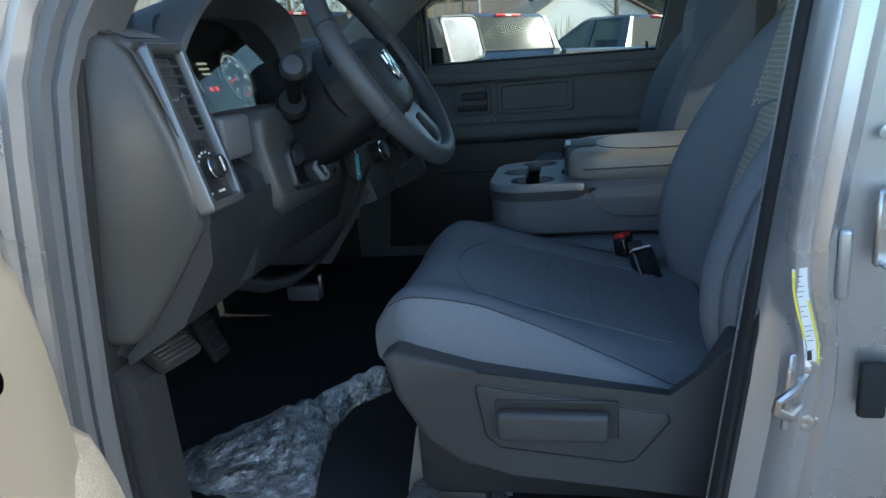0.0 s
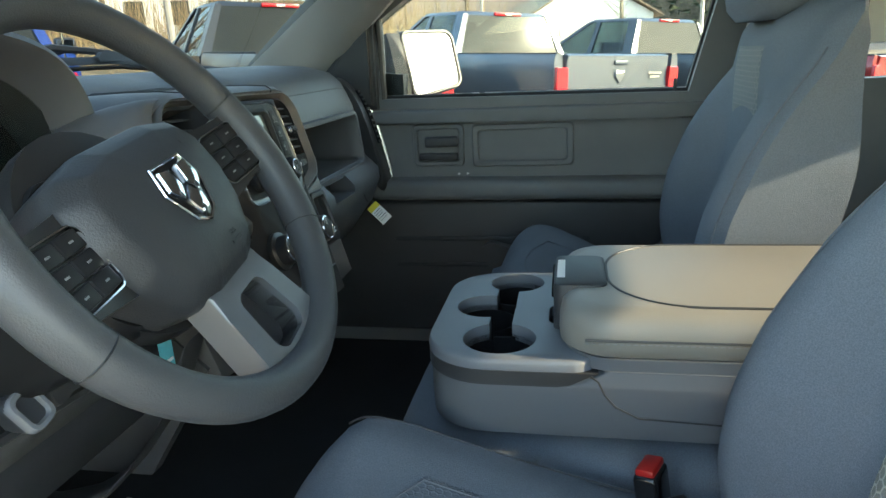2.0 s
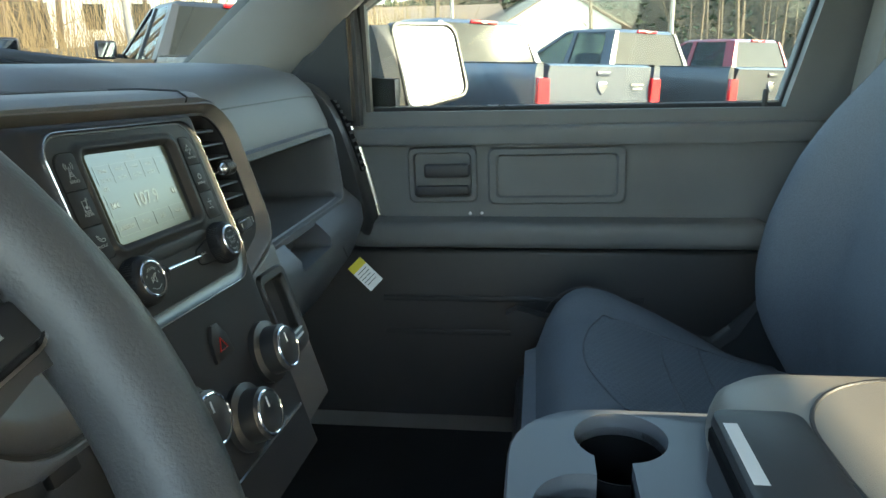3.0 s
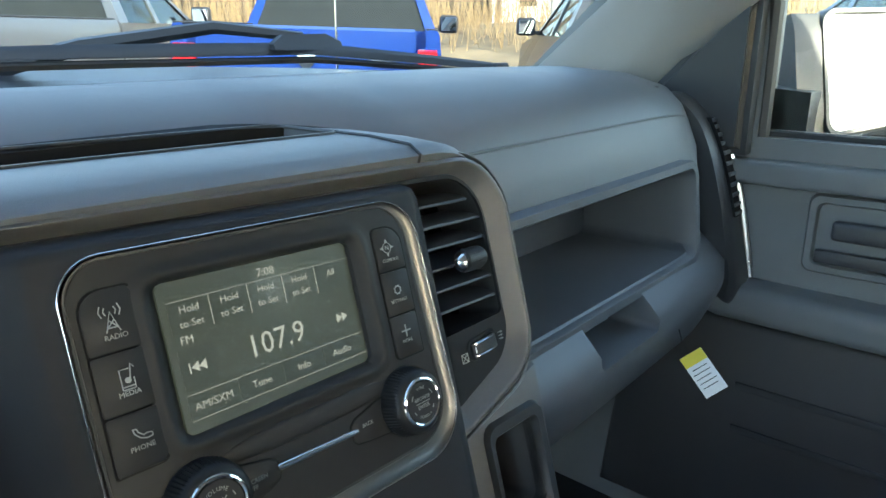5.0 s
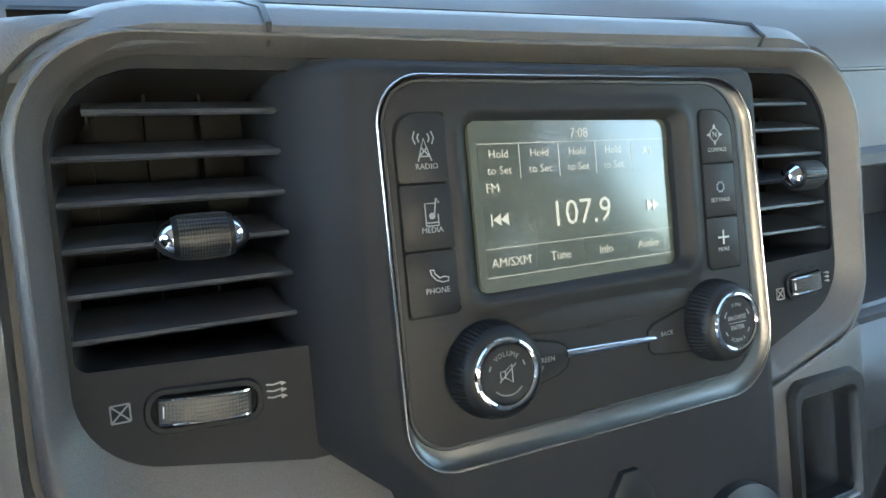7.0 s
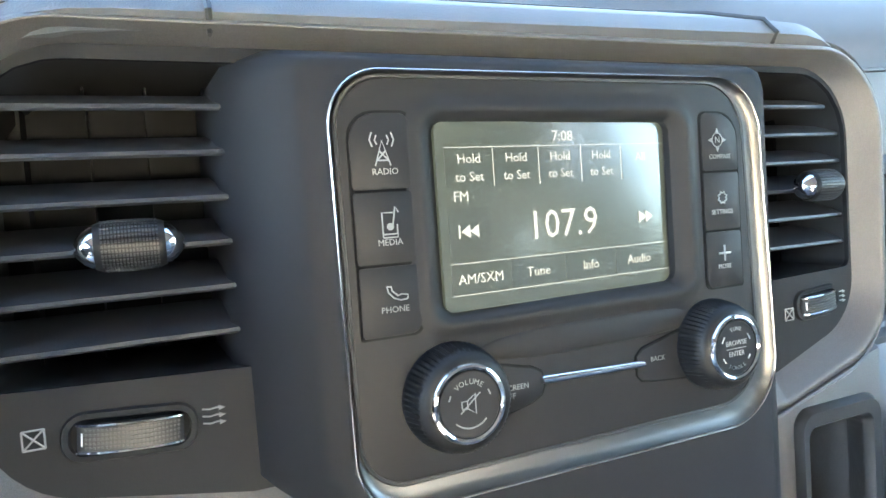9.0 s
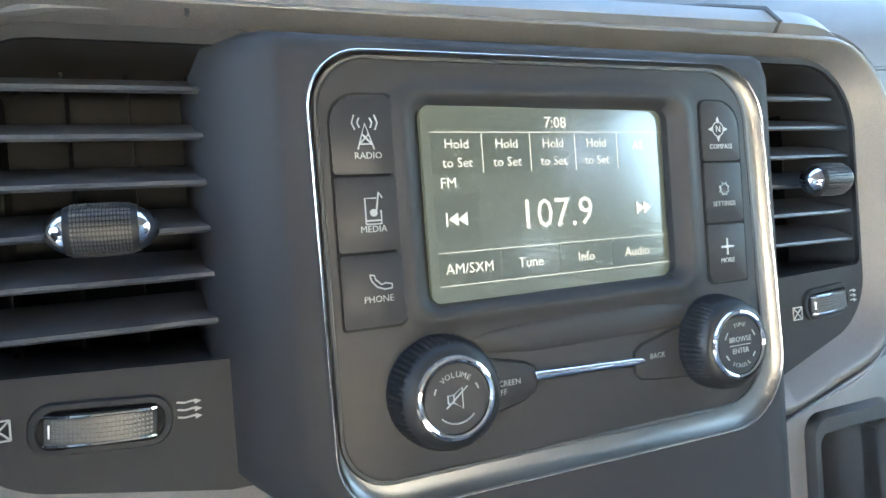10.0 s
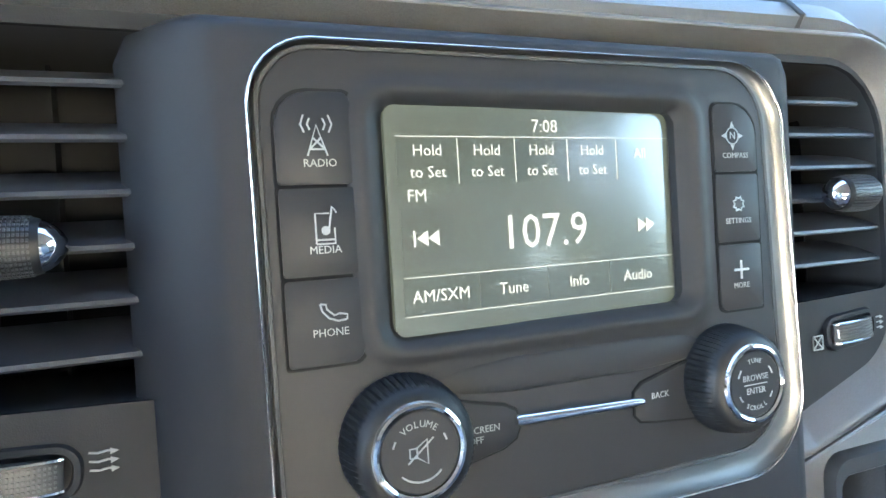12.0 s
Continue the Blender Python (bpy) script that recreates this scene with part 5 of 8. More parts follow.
LCD = screen_shader("lit_screen", (0.066, 0.076, 0.050), 0.030)
LCD_DIM = screen_shader("lit_screen_field", (0.045, 0.052, 0.034), 0.030)
LCD_TEXT = screen_shader("lit_screen_lettering", (0.80, 0.80, 0.66), 0.030)
MG = MS @ pose(SC[0], SC[1], -0.0017, 0, 2.7, 0)
scr = part("screen", prism(rounded(0.0955, 0.0595, 0.003), -0.002, -0.0001, m=MG), LCD, radio, "lit grey-green touch screen")
def on_screen(u, v):
    return MG @ pose(u + 0.0008, v, 0.0003 if u or v else 0)
def lettering(text, size, u, v, align="CENTER"):
    words(text, size, on_screen(u, v), LCD_TEXT, scr, "screen_word", align, 0.00003)


for u in (-0.0370, -0.0192, -0.0014, 0.0164, 0.0345):
    part("preset_field", box((u, 0.0153, 0), (0.0172, 0.0118, 0.0002), m=on_screen(0, 0)), LCD_DIM, scr)
    if u < 0.03:
        lettering("Hold", 0.0043, u, 0.0180)
        lettering("to Set", 0.0043, u, 0.0123)
lettering("All", 0.0043, 0.0345, 0.0170)
lettering("7:08", 0.0052, 0.0, 0.0247)
lettering("FM", 0.0046, -0.0435, 0.0062, "LEFT")
lettering("107.9", 0.0135, -0.0015, -0.0050)
part("seek_field", box((-0.0380, -0.0047, 0), (0.0150, 0.0150, 0.0002), m=on_screen(0, 0)), LCD_DIM, scr)
for u0, sgn in ((-0.0380, -1), (0.0355, 1)):
    tb = bmesh.new()
    for k in (0, 1):
        x0 = u0 + sgn * (-0.0030 + 0.0032 * k)
        own = prism([(x0, -0.0068), (x0 + sgn * 0.0032, -0.0047), (x0, -0.0026)][::sgn], 0.0001, 0.0004)
        merge(tb, own)
    if sgn < 0:
        box((u0 + sgn * 0.0040, -0.0047, 0.00025), (0.0005, 0.0042, 0.0003), bm=tb)
    bmesh.ops.transform(tb, matrix=on_screen(0, 0), verts=tb.verts)
    part("seek_arrow", tb, LCD_TEXT, scr, smooth=0)
for u, tx in ((-0.0352, "AM/SXM"), (-0.0130, "Tune"), (0.0092, "Info"), (0.0314, "Audio")):
    part("menu_field", box((u, -0.0197, 0), (0.0212, 0.0092, 0.0002), m=on_screen(0, 0)), LCD_DIM, scr)
    lettering(tx, 0.0046, u, -0.0199)
for v in (0.0217, -0.0147, -0.0247):
    part("screen_line", box((0.0, v, 0.0002), (0.0915, 0.0002, 0.0002), m=on_screen(0, 0)), LCD_TEXT, scr)
for u in (-0.0281, -0.0103, 0.0075, 0.0254):
    part("screen_line", box((u, 0.0153, 0.0002), (0.00016, 0.0122, 0.0002), m=on_screen(0, 0)), LCD_TEXT, scr)

# hard keys
KEY = shader("radio_key", (0.018, 0.0183, 0.0195), 0.46, grain=0.05, grain_size=2500, spec=0.22)
PRINT = shader("grey_white_key_print", (0.27, 0.27, 0.265), 0.5, vary=0.03)
def key(u0, u1, v0, v1, r=0.001):
    gap = 0.0009
    k = part("key", prism(rounded(u1 - u0 - gap, v1 - v0 - gap, r, 5, c=((u0 + u1) / 2, (v0 + v1) / 2)), -0.002, 0.0012, 0.0003, m=MS), KEY, radio)
    part("key_gap", ring_frame(rounded(u1 - u0 + 0.0006, v1 - v0 + 0.0006, r, 5, c=((u0 + u1) / 2, (v0 + v1) / 2)), rounded(u1 - u0 - gap, v1 - v0 - gap, r, 5, c=((u0 + u1) / 2, (v0 + v1) / 2)), -0.002, 0.0008, m=MS), RECESS_SHADE, k)
    return k
def lines(paths, k, r=0.00026, name="key_sign"):
    b = None
    for p in paths:
        b = tube([(x, y, 0.0013) for x, y in p], r, 5, bm=b, m=MS)
    return part(name, b, PRINT, k)
K1 = key(-0.0752, -0.0555, 0.0263, 0.0496, (0.001, 0.001, 0.003, 0.0085))
K2 = key(-0.0752, -0.0555, 0.0041, 0.0263)
K3 = key(-0.0752, -0.0555, -0.0176, 0.0041, (0.001, 0.0035, 0.001, 0.001))
for k, v, tx in ((K1, 0.0318, "RADIO"), (K2, 0.0108, "MEDIA"), (K3, -0.0093, "PHONE")):
    words(tx, 0.0027, MS @ pose(-0.0643, v, 0.0013), PRINT, k, "key_word", thick=0.00005)
ku, kv = -0.0648, 0.0388
lines([[(ku - 0.0024, kv - 0.0052), (ku, kv + 0.0022), (ku + 0.0024, kv - 0.0052)], [(ku - 0.0018, kv - 0.0036), (ku + 0.0010, kv - 0.0008)], [(ku + 0.0018, kv - 0.0036), (ku - 0.0010, kv - 0.0008)], [(ku - 0.0018, kv - 0.0036), (ku + 0.0018, kv - 0.0036)],
       [(ku - 0.0016, kv + 0.0038), (ku - 0.0022, kv + 0.0024), (ku - 0.0016, kv + 0.0010)], [(ku + 0.0016, kv + 0.0038), (ku + 0.0022, kv + 0.0024), (ku + 0.0016, kv + 0.0010)],
       [(ku - 0.0030, kv + 0.0046), (ku - 0.0038, kv + 0.0024), (ku - 0.0030, kv + 0.0004)], [(ku + 0.0030, kv + 0.0046), (ku + 0.0038, kv + 0.0024), (ku + 0.0030, kv + 0.0004)]], K1)
ku, kv = -0.0642, 0.0163
lines([[(ku - 0.0022, kv - 0.0040), (ku - 0.0022, kv + 0.0034), (ku + 0.0012, kv + 0.0034)], [(ku + 0.0024, kv - 0.0002), (ku + 0.0024, kv - 0.0040), (ku - 0.0022, kv - 0.0040)], [(ku - 0.0022, kv - 0.0030), (ku + 0.0024, kv - 0.0030)],
       [(ku + 0.0010, kv - 0.0006), (ku + 0.0020, kv + 0.0050), (ku + 0.0030, kv + 0.0034)]], K2)
part("key_note", lathe([(0.0011, 0), (0.0011, 0.0003), (0, 0.0003)], 12, m=MS @ pose(ku + 0.0002, kv - 0.0008, 0.0012)), PRINT, K2)
ku, kv = -0.0634, -0.0046
lines([[(ku - 0.0032, kv + 0.0024), (ku - 0.0028, kv + 0.0006), (ku - 0.0012, kv - 0.0012), (ku + 0.0010, kv - 0.0020), (ku + 0.0032, kv - 0.0018)], [(ku - 0.0032, kv + 0.0024), (ku - 0.0018, kv + 0.0022), (ku - 0.0016, kv + 0.0010), (ku + 0.0002, kv - 0.0006), (ku + 0.0014, kv - 0.0002), (ku + 0.0034, kv - 0.0006), (ku + 0.0032, kv - 0.0018)]], K3)
K4 = key(0.0608, 0.0796, 0.0268, 0.0492, (0.001, 0.001, 0.0100, 0.003))
K5 = key(0.0608, 0.0796, 0.0043, 0.0268)
K6 = key(0.0608, 0.0796, -0.0175, 0.0043, (0.003, 0.001, 0.001, 0.001))
for k, v, tx in ((K4, 0.0323, "COMPASS"), (K5, 0.0114, "SETTINGS"), (K6, -0.0094, "MORE")):
    words(tx, 0.0025, MS @ pose(0.0700, v, 0.0013), PRINT, k, "key_word", thick=0.00005)
cu, cv = 0.0690, 0.0386
lines([[(cu + 0.0026 * math.cos(a), cv + 0.0026 * math.sin(a)) for a in [2 * math.pi * i / 14 for i in range(15)]]], K4, 0.0002)
for a in (0, 90, 180, 270):
    part("compass_point", prism([(-0.0008, 0.0028), (0.0008, 0.0028), (0.0, 0.0046)][::-1], 0.0011, 0.0014, m=MS @ pose(cu, cv, 0, 0, 0, a)), PRINT, K4, smooth=0)
words("N", 0.0034, MS @ pose(cu, cv, 0.0014), PRINT, K4, "key_word", thick=0.00005)
lines([[(0.0703 + (0.0024 if i % 2 else 0.0017) * math.cos(a), 0.0168 + (0.0024 if i % 2 else 0.0017) * math.sin(a)) for i, a in enumerate([2 * math.pi * i / 16 for i in range(17)])]], K5, 0.0003)
lines([[(0.0701, -0.0013), (0.0701, -0.0073)], [(0.0671, -0.0043), (0.0731, -0.0043)]], K6, 0.00045)

# knobs
def knob(u, v, name="knob"):
    m = MS @ pose(u, v, 0)
    n = 120
    rings_k = []
    for rad, z, rib in ((0.0168, 0.0, 0), (0.0169, 0.0010, 0.00018), (0.0167, 0.0030, 0.00032), (0.0159, 0.0078, 0.00032), (0.0150, 0.0108, 0.0002), (0.0134, 0.0122, 0.00005), (0.0120, 0.0126, 0), (0.0112, 0.0127, 0), (0.0107, 0.0115, 0), (0.0, 0.0115, 0)):
        rings_k.append([((rad + (rib if i % 2 else -rib)) * math.cos(2 * math.pi * i / n), (rad + (rib if i % 2 else -rib)) * math.sin(2 * math.pi * i / n), z) for i in range(n)])
    k = part(name, loft(rings_k, m=m), KNOB, radio, "ribbed black knob")
    part("knob_ring", tube([(0.0112 * math.cos(a), 0.0112 * math.sin(a), 0.0125) for a in [2 * math.pi * i / 40 for i in range(40)]], 0.0010, 8, closed=True, m=m), CHROME, k)
    part("knob_cap", lathe([(0.0104, 0.0110), (0.0103, 0.0124), (0.0098, 0.0129), (0.0, 0.0127)], 40, m=m), KEY, k)
    return k, m
def arc_words(text, rad, mid, size, m, k, z, flip=1):
    """Letters along a circle, about the angle mid in degrees."""
    step = math.degrees(size * 0.72 / rad)
    for i, ch in enumerate(text):
        a = mid - flip * (i - (len(text) - 1) / 2) * step
        words(ch, size, m @ pose(rad * math.cos(math.radians(a)), rad * math.sin(math.radians(a)), z, 0, 0, a - 90 * flip), PRINT, k, "knob_letter", thick=0.00005)
def arc(rad, a0, a1, z, m, k):
    part("knob_arc", tube([(rad * math.cos(math.radians(a)), rad * math.sin(math.radians(a)), z) for a in [a0 + (a1 - a0) * i / 12 for i in range(13)]], 0.00025, 5, m=m), PRINT, k)
kl, m = knob(-0.0474, -0.0385)
arc_words("VOLUME", 0.00672, 90, 0.00237, m, kl, 0.0130)
arc(0.00711, 150, 164, 0.0130, m, kl); arc(0.00711, 16, 30, 0.0130, m, kl); arc(0.00711, 225, 315, 0.0130, m, kl)
b = None
for p in ([(-0.00277, -0.00111), (-0.00277, 0.00111), (-0.00095, 0.00111), (0.00174, 0.003), (0.00174, -0.003), (-0.00095, -0.00111), (-0.00277, -0.00111)], [(-0.00095, 0.00111), (-0.00095, -0.00111)], [(-0.00332, -0.00237), (0.00348, 0.00316)]):
    b = tube([(x, y, 0.0130) for x, y in p], 0.00022, 5, bm=b, m=m)
part("mute_sign", b, PRINT, kl)
kr, m = knob(0.0610, -0.0379)
arc_words("TUNE", 0.00711, 90, 0.00205, m, kr, 0.0130)
arc_words("SCROLL", 0.00727, 270, 0.00205, m, kr, 0.0130, -1)
words("BROWSE", 0.00261, m @ pose(0, 0.0019, 0.0130), PRINT, kr, "knob_word", thick=0.00005)
words("ENTER", 0.00261, m @ pose(0, -0.00205, 0.0130), PRINT, kr, "knob_word", thick=0.00005)
part("knob_line", box((0, -0.00008, 0.0130), (0.00948, 0.00024, 0.00024), m=m), PRINT, kr)
for a0, a1 in ((140, 160), (20, 40), (205, 220), (320, 335)):
    arc(0.00727, a0, a1, 0.0130, m, kr)
part("chrome_bar", loft([[(u, -0.0389 - (u + 0.0151) * 0.031 + 0.0018 * h * math.sin(a), 0.0016 + 0.0019 * math.cos(a)) for a in [2 * math.pi * k / 12 for k in range(12)]] for u, h in ((-0.0155, 0.7), (-0.0145, 1.0), (0.024, 0.85), (0.0272, 0.6))], m=MS), CHROME, radio, "chrome bar between the knobs")
for pts, tx, at in (([(-0.056, -0.0270), (-0.0326, -0.0313), (-0.0185, -0.0343), (-0.0148, -0.0362), (-0.0132, -0.0396), (-0.0150, -0.0440), (-0.0190, -0.0462), (-0.0295, -0.0482), (-0.056, -0.0520)], ("SCREEN", "OFF"), (-0.0200, -0.0399)), ([(0.0252, -0.0375), (0.0280, -0.0352), (0.0423, -0.0315), (0.062, -0.028), (0.062, -0.0500), (0.0338, -0.0475), (0.0270, -0.0465), (0.0252, -0.0445)], ("BACK",), (0.0347, -0.0396))):
    k = part("side_key", prism(pts, -0.002, 0.0012, 0.0004, m=MS), KEY, radio)
    part("side_key_gap", tube([(x, y, 0.0007) for x, y in pts], 0.0006, 5, closed=True, m=MS), RECESS_SHADE, k)
    for i, w in enumerate(tx):
        words(w, 0.0026, MS @ pose(at[0] - 0.0051 * i, at[1] - 0.0027 * i, 0.0013), PRINT, k, "key_word", "RIGHT" if len(tx) > 1 else "CENTER", 0.00005)

# lower part of the stack: hazard key, climate knobs, side pocket
MZ = MS @ pose(0.0105, -0.0120, 0)
hz = part("hazard_key", prism([(-0.0135, -0.104), (0.0135, -0.104), (0.011, -0.088), (0.004, -0.0775), (-0.004, -0.0775), (-0.011, -0.088)], -0.004, 0.002, 0.001, m=MZ), KEY, stack)
part("hazard_sign", tube([(-0.0055, -0.0975, 0.0021), (0.0055, -0.0975, 0.0021), (0.0, -0.0885, 0.0021)], 0.0008, 6, closed=True, m=MZ), RED, hz)
for u, v in ((-0.056, -0.1360), (0.0065, -0.1640), (0.0685, -0.1360)):
    c = part("climate_knob", lathe([(0.026, -0.003), (0.026, 0.004), (0.0205, 0.006), (0.0195, 0.018), (0.015, 0.021), (0.0, 0.0205)], 40, m=MS @ pose(u, v, 0)), BLACK, stack)
    part("knob_ring", tube([(0.0165 * math.cos(a), 0.0165 * math.sin(a), 0.0205) for a in [2 * math.pi * i / 32 for i in range(32)]], 0.0012, 8, closed=True, m=MS @ pose(u, v, 0)), CHROME, c)
    part("knob_mark", box((u, v + 0.008, 0.0212), (0.0012, 0.008, 0.0006), m=MS), WHITE, c)
part("lower_line", tube([(-0.088, -0.195, 0.0), (0.088, -0.195, 0.0)], 0.0018, 6, m=MS), CHROME, stack)
pk_o, pk_i = rounded(0.058, 0.088, 0.009, c=(0.162, -0.1275)), rounded(0.043, 0.056, 0.005, c=(0.1600, -0.1215))
part("pocket_panel", cut(prism([(0.108, -0.235), (0.196, -0.230), (0.199, -0.0625), (0.108, -0.0810)], -0.10, -0.022, 0.004, m=MS), [prism(pk_i, -0.075, 0.02, m=MS)]), TRIM, stack, "graphite painted panel")
part("pocket_frame", ring_frame(pk_o, pk_i, -0.03, -0.0175, inset=0.003, m=MS), BLACK, stack)
# near-black back paints the pocket's inner shade
part("pocket_back", prism(rounded(0.050, 0.064, 0.004, c=(0.1600, -0.1215)), -0.078, -0.072, m=MS), RECESS_SHADE, stack)
for k in range(2):
    part("pocket_ridge", tube([(0.138, -0.1515 - 0.006 * k, -0.0172), (0.178, -0.1500 - 0.006 * k, -0.0172)], 0.0012, 6, m=MS), SATIN, stack)
part("left_panel", prism([(-0.088, -0.235), (-0.230, -0.235), (-0.240, -0.120), (-0.186, -0.112), (-0.088, -0.108)], -0.10, -0.026, 0.004, m=MS), DASH_LOW, stack)
ig = part("ignition_knob", lathe([(0.021, -0.026), (0.021, -0.012), (0.017, 0.002), (0.0, 0.001)], 32, m=MS @ pose(-0.150, -0.150, 0)), BLACK, stack)
part("knob_ring", tube([(0.019 * math.cos(a), 0.019 * math.sin(a), -0.006) for a in [2 * math.pi * i / 32 for i in range(32)]], 0.0016, 8, closed=True, m=MS @ pose(-0.150, -0.150, 0)), CHROME, ig)
for k in range(2):
    part("switch_key", box((-0.160 + 0.026 * k, -0.112, -0.024), (0.022, 0.016, 0.008), 0.002, 2, m=MS), KEY, stack)

# card tag hung under the passenger's shelf
tag = thing("card_tag", "white and yellow printed card tag hanging under the dashboard", "tag")
tx, ty = Vector((0.018, 0.0115, 0.017)).normalized(), Vector((-0.0325, 0.0075, 0.036)).normalized()
tz = tx.cross(ty).normalized()
ty = tz.cross(tx)
MT = Matrix(((tx.x, ty.x, tz.x, 0.0055), (tx.y, ty.y, tz.y, 0.540), (tx.z, ty.z, tz.z, 1.1885), (0, 0, 0, 1)))
part("card", box((0, 0, 0), (0.027, 0.050, 0.0006), m=MT), WHITE, tag)
for e in (-1, 1):
    part("band", box((0, 0.0185, 0.0005 * e), (0.027, 0.013, 0.0006), m=MT), YELLOW, tag, "yellow printed band")
    for k in range(5):
        part("print_bar", box((-0.001 * (k % 3), 0.007 - 0.0055 * k, 0.0005 * e), (0.018 + 0.003 * (k % 2), 0.0010, 0.0004), m=MT), SLATD, tag)
part("tie", tube([MT @ Vector((0, 0.023, 0)), MT @ Vector((0.0, 0.040, 0.0)), (-0.035, 0.545, 1.25)], 0.0005, 5), DASH_LOW, tag)

# ---- steering wheel and column ----
WHEEL = Matrix(((0.0, -0.515, 0.857, 0.135), (1.0, 0.0, 0.0, -0.405), (0.0, 0.857, 0.515, 1.427), (0, 0, 0, 1)))
RIM = 0.161
wheel = thing("steering_wheel", "grey steering wheel with padded hub and metal emblem", "steering wheel")
rim = part("rim", tube([(RIM * math.cos(2 * math.pi * k / 72), RIM * math.sin(2 * math.pi * k / 72), 0) for k in range(72)], [0.0155 + 0.0015 * max(0, math.cos(2 * math.pi * k / 72 * 2)) for k in range(72)], 16, closed=True, m=WHEEL), LEATHER, wheel, "soft grey rim")
for a in (25, 155, 205, 335):
    c, s = math.cos(math.radians(a)), math.sin(math.radians(a))
    part("rim_seam", tube([((RIM + 0.0166 * math.cos(q)) * c, (RIM + 0.0166 * math.cos(q)) * s, 0.0166 * math.sin(q)) for q in [2 * math.pi * i / 20 for i in range(20)]], 0.0007, 5, closed=True, m=WHEEL), BLACK, rim)
# the wheel stands turned a little, with its hub set back
WT = WHEEL @ pose(0, 0, 0, 0, 0, 10)
HUB = WT @ pose(0, 0, -0.019)
def pad_outline(k):
    return [(-0.040 * k, 0.060 * k), (0.040 * k, 0.060 * k), (0.078 * k, 0.052 * k), (0.094 * k, 0.034 * k), (0.096 * k, -0.002 * k), (0.085 * k, -0.036 * k), (0.058 * k, -0.070 * k), (0.030 * k, -0.080 * k), (-0.030 * k, -0.080 * k), (-0.058 * k, -0.070 * k), (-0.085 * k, -0.036 * k), (-0.096 * k, -0.002 * k), (-0.094 * k, 0.034 * k), (-0.078 * k, 0.052 * k)]
part("hub_pad", loft([[(x, y, z) for x, y in rounded_poly(pad_outline(k)[::-1], [0.016 * k] * 14, 4)] for k, z in ((0.93, -0.045), (0.98, -0.014), (0.99, 0.001), (0.98, 0.0075), (0.95, 0.0125), (0.80, 0.0230), (0.77, 0.0245), (0.5, 0.028), (0.2, 0.029))], m=HUB), HUBPAD, wheel, "dark grey padded hub cover")
for s in (-1, 1):
    part("hub_crease", tube([(s * x, y, z) for x, y, z in ((0.030, 0.0588, 0.001), (0.034, 0.052, 0.0105), (0.040, 0.044, 0.0195), (0.046, 0.030, 0.0262), (0.044, 0.010, 0.0272), (0.036, -0.012, 0.0276))], [0.0010, 0.0012, 0.0012, 0.0010, 0.0008, 0.0003], 6, m=HUB), DASH_LOW, wheel)
part("hub_back", lathe([(0.075, -0.065), (0.088, -0.05), (0.088, -0.03), (0.05, -0.025)], 28, m=HUB), BLACK, wheel)
for s in (-1, 1):
    sp = part("spoke", loft([[(s * u, v + h, z), (s * u, v - h, z), (s * u, v - h, z - t), (s * u, v + h, z - t)] for u, v, h, z, t in ((0.070, 0.000, 0.038, -0.016, 0.03), (0.095, 0.000, 0.034, -0.010, 0.026), (0.135, 0.001, 0.030, -0.003, 0.020), (0.158, 0.001, 0.034, 0.002, 0.014))], m=WT), BLACK, wheel, "black spoke with control keys")
    KM = WT @ pose(s * 0.118, 0.000, -0.0055, 0, -s * 9.0, 0)
    part("key_frame", ring_frame(rounded(0.060, 0.050, 0.010), rounded(0.0565, 0.0465, 0.0085), -0.006, 0.0045, inset=0.0012, m=KM), CHROME, sp)
    for i in (-1, 0, 1):
        for j in (-1, 1):
            part("wheel_key", box((0.0135 * j, 0.0150 * i, 0.0015), (0.0255, 0.0138, 0.005), 0.0018, 2, m=KM), KEY, sp)
            part("key_mark", box((0.0135 * j, 0.0150 * i, 0.0041), (0.0050, 0.0014, 0.0003), m=KM), PRINT, sp)
# one broad lower spoke with a closed slot
LS = WT @ pose(0, 0, -0.0125, -5, 0, 0)
low_out = [(-0.044, -0.070), (-0.047, -0.095), (-0.054, -0.138), (-0.056, -0.1445), (-0.030, -0.1515), (0.0, -0.1535), (0.030, -0.1515), (0.056, -0.1445), (0.054, -0.138), (0.047, -0.095), (0.044, -0.070)]
slot = rounded_poly([(-0.022, -0.087), (-0.029, -0.1420), (0.029, -0.1420), (0.022, -0.087)], [0.011, 0.013, 0.013, 0.011], 6)
lower = part("lower_spoke", cut(prism(low_out, -0.024, 0.002, 0.003, m=LS), [prism(slot, -0.05, 0.05, m=LS)]), BEZELD, wheel, "satin grey lower spoke with a slot")
wider = [(x * 1.05, -0.1145 + (y + 0.1145) * 1.04) for x, y in slot]
part("slot_wall", ring_frame(wider, slot, -0.030, -0.004, m=LS), DASH_LOW, lower)
part("slot_floor", prism(slot, -0.030, -0.022, m=LS), SEATBASE, lower)
